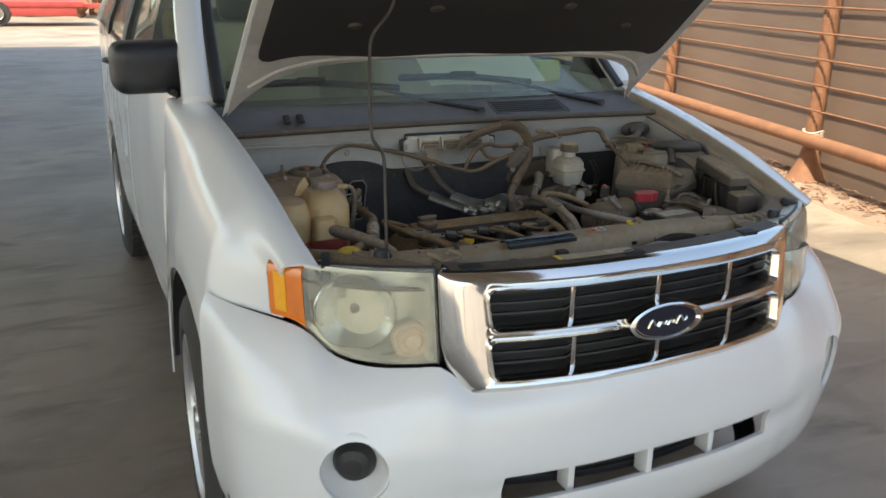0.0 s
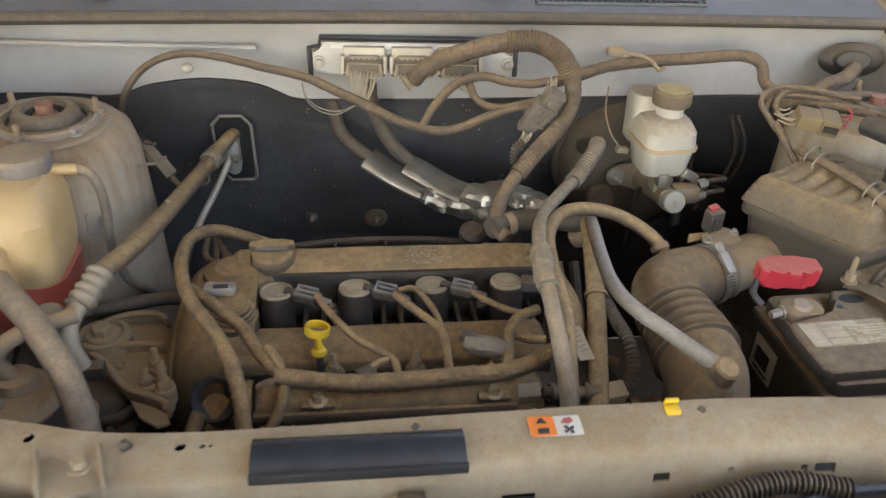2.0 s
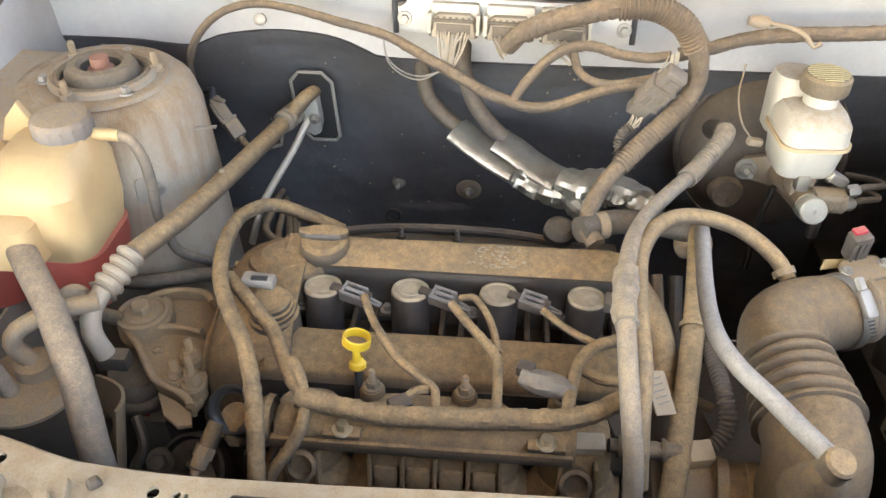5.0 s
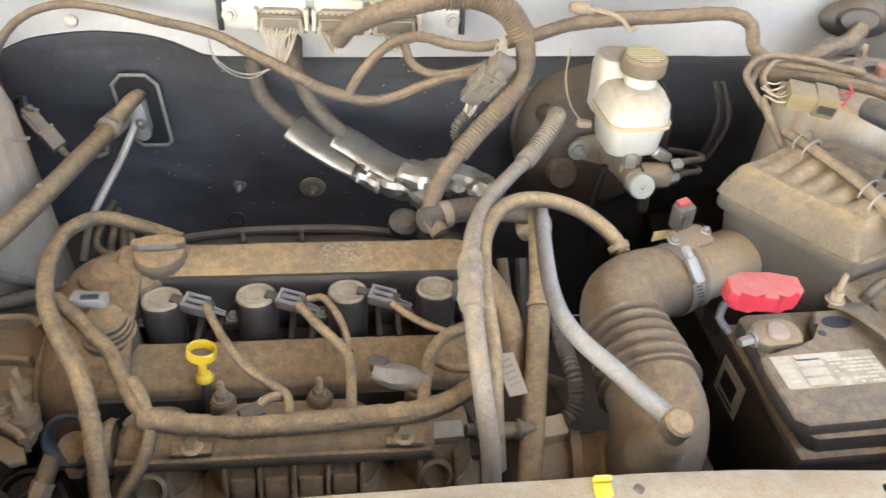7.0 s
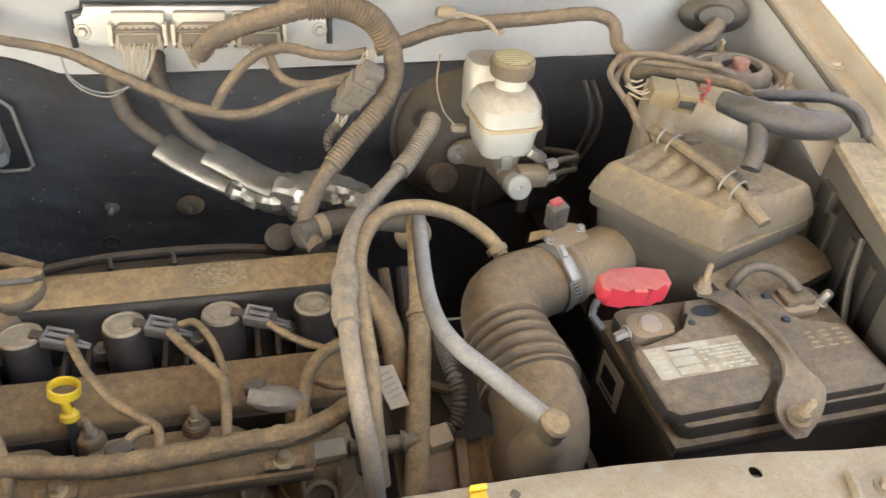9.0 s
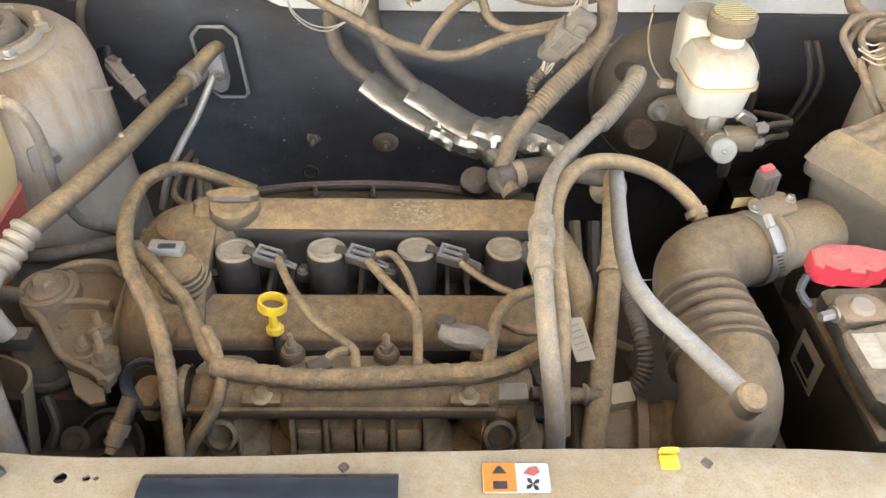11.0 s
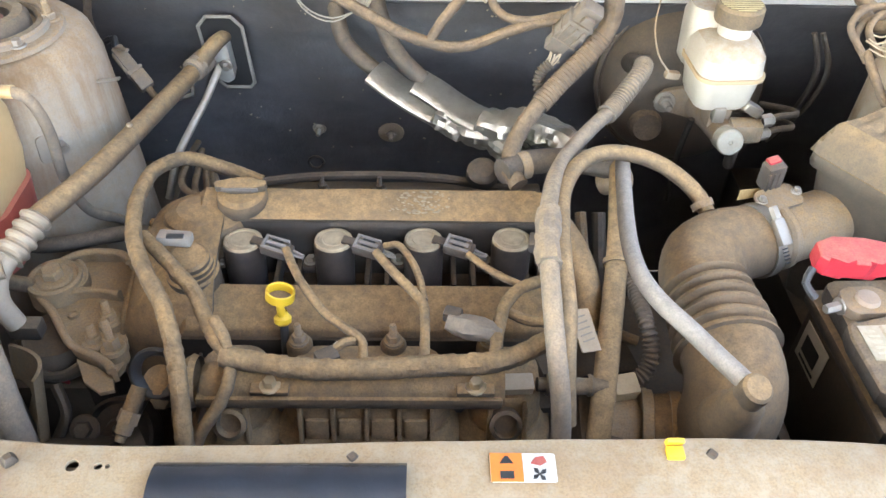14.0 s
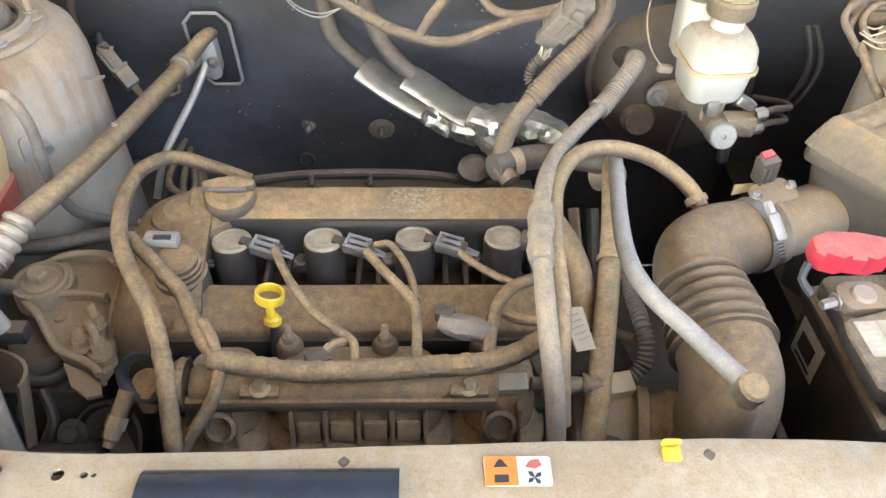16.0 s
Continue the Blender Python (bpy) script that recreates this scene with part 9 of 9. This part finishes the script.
hose("resonator_hose", HB, [0.017, 0.022, 0.024, 0.022, 0.016], SLEEVE, "black bulky sleeve over the filter box", n=20)
hose("resonator_stub", [(0.532, 0.610, 1.068), (0.526, 0.588, 1.046), (0.515, 0.574, 1.027)], 0.015, SLEEVE, "short black stub beside the sleeve", n=14)
hose("upper_branch", [(0.560, 0.666, 1.066), (0.573, 0.659, 1.071), (0.613, 0.648, 1.074), (0.653, 0.641, 1.072), (0.677, 0.624, 1.062), (0.684, 0.605, 1.040)], 0.0095, SLEEVE, "black taped branch above the sleeve", n=14)
for k in range(2):
    hose("dark_pipe", [(0.430 + 0.012 * k, 0.905, 0.80), (0.462 + 0.014 * k, 0.895, 0.865), (0.470 + 0.016 * k, 0.893, 0.925), (0.455 + 0.012 * k, 0.905, 0.975)], 0.0055, DUSTP2, "thin dark pipe looped beside the brake booster", "pipe", n=10)

# hoses over the engine's gearbox end
HA_ = [(0.217, 0.846, 0.956), (0.208, 0.823, 0.957), (0.172, 0.779, 0.936), (0.136, 0.730, 0.936), (0.102, 0.676, 0.939), (0.078, 0.618, 0.949), (0.063, 0.559, 0.959), (0.054, 0.495, 0.963), (0.051, 0.434, 0.956), (0.052, 0.385, 0.935), (0.058, 0.355, 0.893), (0.062, 0.338, 0.835), (0.060, 0.323, 0.756)]
ha = hose("vacuum_hose", HA_, 0.0125, HOSEG, "long pale dusty brake vacuum hose", n=18)
part("spring_guard", tubem(HA_[0:3] + [(0.158, 0.760, 0.935)], 0.0118, n=16, ribs=0.002, pitch=0.0045), HOSEG, ha, "ribbed guard")
part("split", tubem([(0.060, 0.535, 0.963), (0.054, 0.500, 0.963), (0.052, 0.459, 0.961)], 0.0122, n=16, rough=0.3), HOSEG, ha, "cracked tape wrapping")
HV = [(0.069, 0.360, 0.852), (0.065, 0.387, 0.909), (0.067, 0.421, 0.938), (0.068, 0.472, 0.949), (0.073, 0.533, 0.950), (0.083, 0.592, 0.947), (0.105, 0.640, 0.945), (0.132, 0.665, 0.943), (0.164, 0.673, 0.939), (0.199, 0.667, 0.932), (0.226, 0.650, 0.923), (0.245, 0.627, 0.913), (0.252, 0.609, 0.904)]
hv = hose("breather_hose", HV, 0.0125, HOSE, "dusty curved breather hose", n=18)
clamp_ring(hv, (0.248, 0.618, 0.908), (0.3, -0.7, -0.5), 0.0108, mat=CAST)
ST = [(0.165, 0.687, 0.918), (0.160, 0.656, 0.912), (0.151, 0.594, 0.896), (0.140, 0.532, 0.879), (0.124, 0.459, 0.862), (0.111, 0.396, 0.838), (0.103, 0.357, 0.797), (0.097, 0.334, 0.734)]
st = hose("flat_hose", ST, 0.0165, HOSE, "flattened dusty hose running down past the throttle", n=16, flat=0.55)
clamp_ring(st, (0.143, 0.547, 0.883), (0.1, 0.8, 0.3), 0.0136, 0.006, HOSE)
SV = [(0.167, 0.686, 0.915), (0.164, 0.669, 0.922), (0.156, 0.618, 0.927), (0.147, 0.558, 0.932), (0.142, 0.503, 0.937), (0.144, 0.463, 0.941), (0.155, 0.430, 0.942), (0.174, 0.399, 0.941), (0.194, 0.364, 0.940), (0.212, 0.333, 0.940)]
sv = hose("crankcase_hose", SV, 0.0120, surf("silver_dusted_hose", (0.16, 0.15, 0.135), 0.55, dust=0.9, dustcol=(0.36, 0.345, 0.33), scale=26.0, bump=0.15, under=0.45), "pale grey crankcase hose ending at the intake", n=18)
part("end_cap", lathem([(0.0115, -0.012), (0.0135, 0.0), (0.0135, 0.009), (0.011, 0.012), (0.0, 0.013)], at=(0.212, 0.331, 0.938), axis=(0.15, -0.4, 1), n=24), HOSE, sv, "dusty rounded end fitting")
CR = [(0.150, 0.595, 0.868), (0.157, 0.556, 0.872), (0.158, 0.505, 0.876), (0.1595, 0.462, 0.878), (0.1635, 0.4428, 0.8638), (0.1612, 0.4319, 0.8517), (0.1528, 0.4242, 0.8429), (0.136, 0.4189, 0.8363)]
hose("corrugated_conduit", CR, 0.0105, HOSEB, "black corrugated conduit beside the throttle", n=18, ribs=0.0022, pitch=0.0052)
cs = thing("fuel_connector", (0.130, 0.412, 0.846), "tan block connector at the end of the conduit", "connector")
part("block", boxm(0.026, 0.022, 0.028, at=(0.135, 0.416, 0.834), m=Euler((0.3, 0, 0.2)).to_matrix().to_4x4(), bevel=0.003), surf("tan_connector", (0.45, 0.35, 0.22), 0.6, dust=0.5), cs)
part("lower", boxm(0.028, 0.022, 0.016, at=(0.134, 0.404, 0.816), m=Euler((0.3, 0, 0.2)).to_matrix().to_4x4(), bevel=0.003), CAST, cs)
part("stub", tubem([(0.116, 0.410, 0.845), (0.080, 0.408, 0.847), (0.046, 0.407, 0.851)], [0.008, 0.009, 0.007], n=14), DUSTP, cs)
part("white_body", boxm(0.036, 0.018, 0.016, at=(0.024, 0.406, 0.852), m=Euler((0.3, 0, 0.05)).to_matrix().to_4x4(), bevel=0.003), CRM, cs, "pale connector body")
for k in range(3):
    part("ring", lathem([(0.010, -0.003), (0.0115, 0.0), (0.010, 0.003)], at=Vector((0.046, 0.407, 0.851)).lerp(Vector((0.116, 0.410, 0.845)), 0.15 + 0.3 * k), axis=(1, 0, -0.1), n=18), DUSTP, cs)
tg = thing("paper_tag", (0.085, 0.430, 0.894), "dirty pale folded tag on the loom", "tag")
part("tag", prismm([(-0.012, -0.022), (0.010, -0.026), (0.016, 0.016), (-0.008, 0.022)], 0.002, m=Matrix.Translation((0.087, 0.435, 0.901)) @ Euler((0.55, 0.15, 0.55)).to_matrix().to_4x4(), bevel=0.0005), surf("dirty_paper", (0.30, 0.24, 0.17), 0.8, dust=0.5), tg)
pr = bmesh.new()
for k in range(5):
    box(pr, 0.014, 0.0014, 0.0005, m=Matrix.Translation((0.088, 0.435, 0.904)) @ Euler((0.55, 0.15, 0.55)).to_matrix().to_4x4() @ Matrix.Translation((0, -0.014 + 0.006 * k, 0)))
part("print", pr, surf("dim_print", (0.2, 0.17, 0.13), 0.8), tg, smooth=False)

# looms over the engine
HL = [(-0.264, 0.707, 0.865), (-0.309, 0.713, 0.881), (-0.351, 0.714, 0.894), (-0.376, 0.678, 0.906), (-0.381, 0.636, 0.911), (-0.377, 0.591, 0.915), (-0.363, 0.536, 0.917), (-0.339, 0.489, 0.915), (-0.316, 0.452, 0.911), (-0.300, 0.416, 0.906), (-0.291, 0.389, 0.895), (-0.285, 0.361, 0.872), (-0.281, 0.336, 0.840), (-0.282, 0.319, 0.777)]
hl = loom("engine_loom", HL, 0.0115, "dusty taped engine loom looping over the timing end")
wraps(hl, HL[9:12], 0.0118, gap=0.014)
HL2 = [(-0.362, 0.559, 0.904), (-0.343, 0.536, 0.907), (-0.319, 0.509, 0.906), (-0.293, 0.479, 0.902), (-0.275, 0.445, 0.900), (-0.258, 0.416, 0.900), (-0.240, 0.398, 0.898)]
loom("engine_loom_branch", HL2, 0.0105, "dusty taped branch joining the engine loom")
HM = [(-0.252, 0.400, 0.898), (-0.216, 0.394, 0.896), (-0.173, 0.389, 0.894), (-0.116, 0.390, 0.893), (-0.058, 0.395, 0.892), (-0.000, 0.399, 0.893), (0.029, 0.409, 0.895), (0.055, 0.424, 0.897), (0.091, 0.444, 0.892)]
hm = loom("injector_loom", HM, [0.0125, 0.013, 0.0135, 0.0145, 0.014, 0.0135, 0.013, 0.013, 0.012], "thick taped injector loom along the intake")
wraps(hm, HM[1:6], 0.0138, gap=0.017)
wraps(hm, HM[0:2], 0.0135, gap=0.006)
loom("low_branch", [(-0.242, 0.395, 0.894), (-0.245, 0.377, 0.882), (-0.254, 0.364, 0.867), (-0.270, 0.352, 0.845), (-0.283, 0.338, 0.815)], 0.0085, "taped branch going down past the intake")
loom("stub_branch", [(-0.246, 0.403, 0.903), (-0.252, 0.417, 0.908), (-0.263, 0.434, 0.912)], 0.0075, "cut stub of taped loom")
for nm, pts, r in (("coil_lead", [(-0.211, 0.547, 0.898), (-0.200, 0.519, 0.899), (-0.181, 0.482, 0.900), (-0.159, 0.452, 0.899), (-0.138, 0.434, 0.898), (-0.124, 0.422, 0.895), (-0.122, 0.410, 0.894), (-0.121, 0.396, 0.893)], 0.0062),
                   ("coil_lead", [(-0.116, 0.544, 0.898), (-0.098, 0.515, 0.899), (-0.079, 0.490, 0.898), (-0.066, 0.471, 0.896), (-0.064, 0.446, 0.895), (-0.064, 0.420, 0.894), (-0.065, 0.397, 0.894)], 0.0068),
                   ("coil_lead", [(-0.108, 0.563, 0.890), (-0.094, 0.559, 0.896), (-0.081, 0.538, 0.897), (-0.071, 0.512, 0.896), (-0.065, 0.476, 0.896)], 0.0055),
                   ("coil_lead", [(-0.019, 0.543, 0.898), (-0.001, 0.525, 0.896), (0.018, 0.510, 0.895), (0.038, 0.497, 0.896)], 0.0055),
                   ("coil_lead", [(0.056, 0.505, 0.897), (0.033, 0.493, 0.897), (0.017, 0.472, 0.897), (0.008, 0.444, 0.896), (0.004, 0.418, 0.894), (0.001, 0.398, 0.894)], 0.0088),
                   ("coil_lead", [(0.018, 0.465, 0.892), (0.036, 0.453, 0.893), (0.054, 0.448, 0.895)], 0.0075)):
    loom(nm, pts, r, "dusty taped lead from the ignition coils to the loom")
ic = thing("injector_plug", (-0.145, 0.418, 0.887), "small dark injector plug with a lead", "connector")
part("plug", boxm(0.022, 0.016, 0.014, at=(-0.156, 0.407, 0.889), m=Euler((0.2, 0, 0.5)).to_matrix().to_4x4(), bevel=0.003), DUSTP2, ic)
part("lead", tubem([(-0.151, 0.413, 0.892), (-0.140, 0.421, 0.895), (-0.130, 0.423, 0.895)], 0.0045, n=8), LOOM, ic)
wires(ic, (-0.153, 0.412, 0.894), (-0.146, 0.418, 0.896), (0.004, 0.004, 0), (0.003, 0.003, 0), 3, r=0.0011, sag=0.002)
gp = thing("sensor_lead", (-0.025, 0.439, 0.891), "grey wrapped sensor lead on the cover", "sensor")
part("wrap", tubem([(-0.042, 0.446, 0.898), (-0.025, 0.440, 0.897), (-0.001, 0.436, 0.895), (0.010, 0.433, 0.894)], [0.008, 0.0125, 0.0105, 0.006], n=18, rough=0.25), surf("grey_wrap", (0.09, 0.083, 0.075), 0.6, dust=0.6, dustcol=(0.34, 0.28, 0.21)), gp)
part("tip", boxm(0.018, 0.014, 0.012, at=(-0.037, 0.452, 0.901), m=Euler((0, 0, -0.3)).to_matrix().to_4x4(), bevel=0.003), DUSTP2, gp)
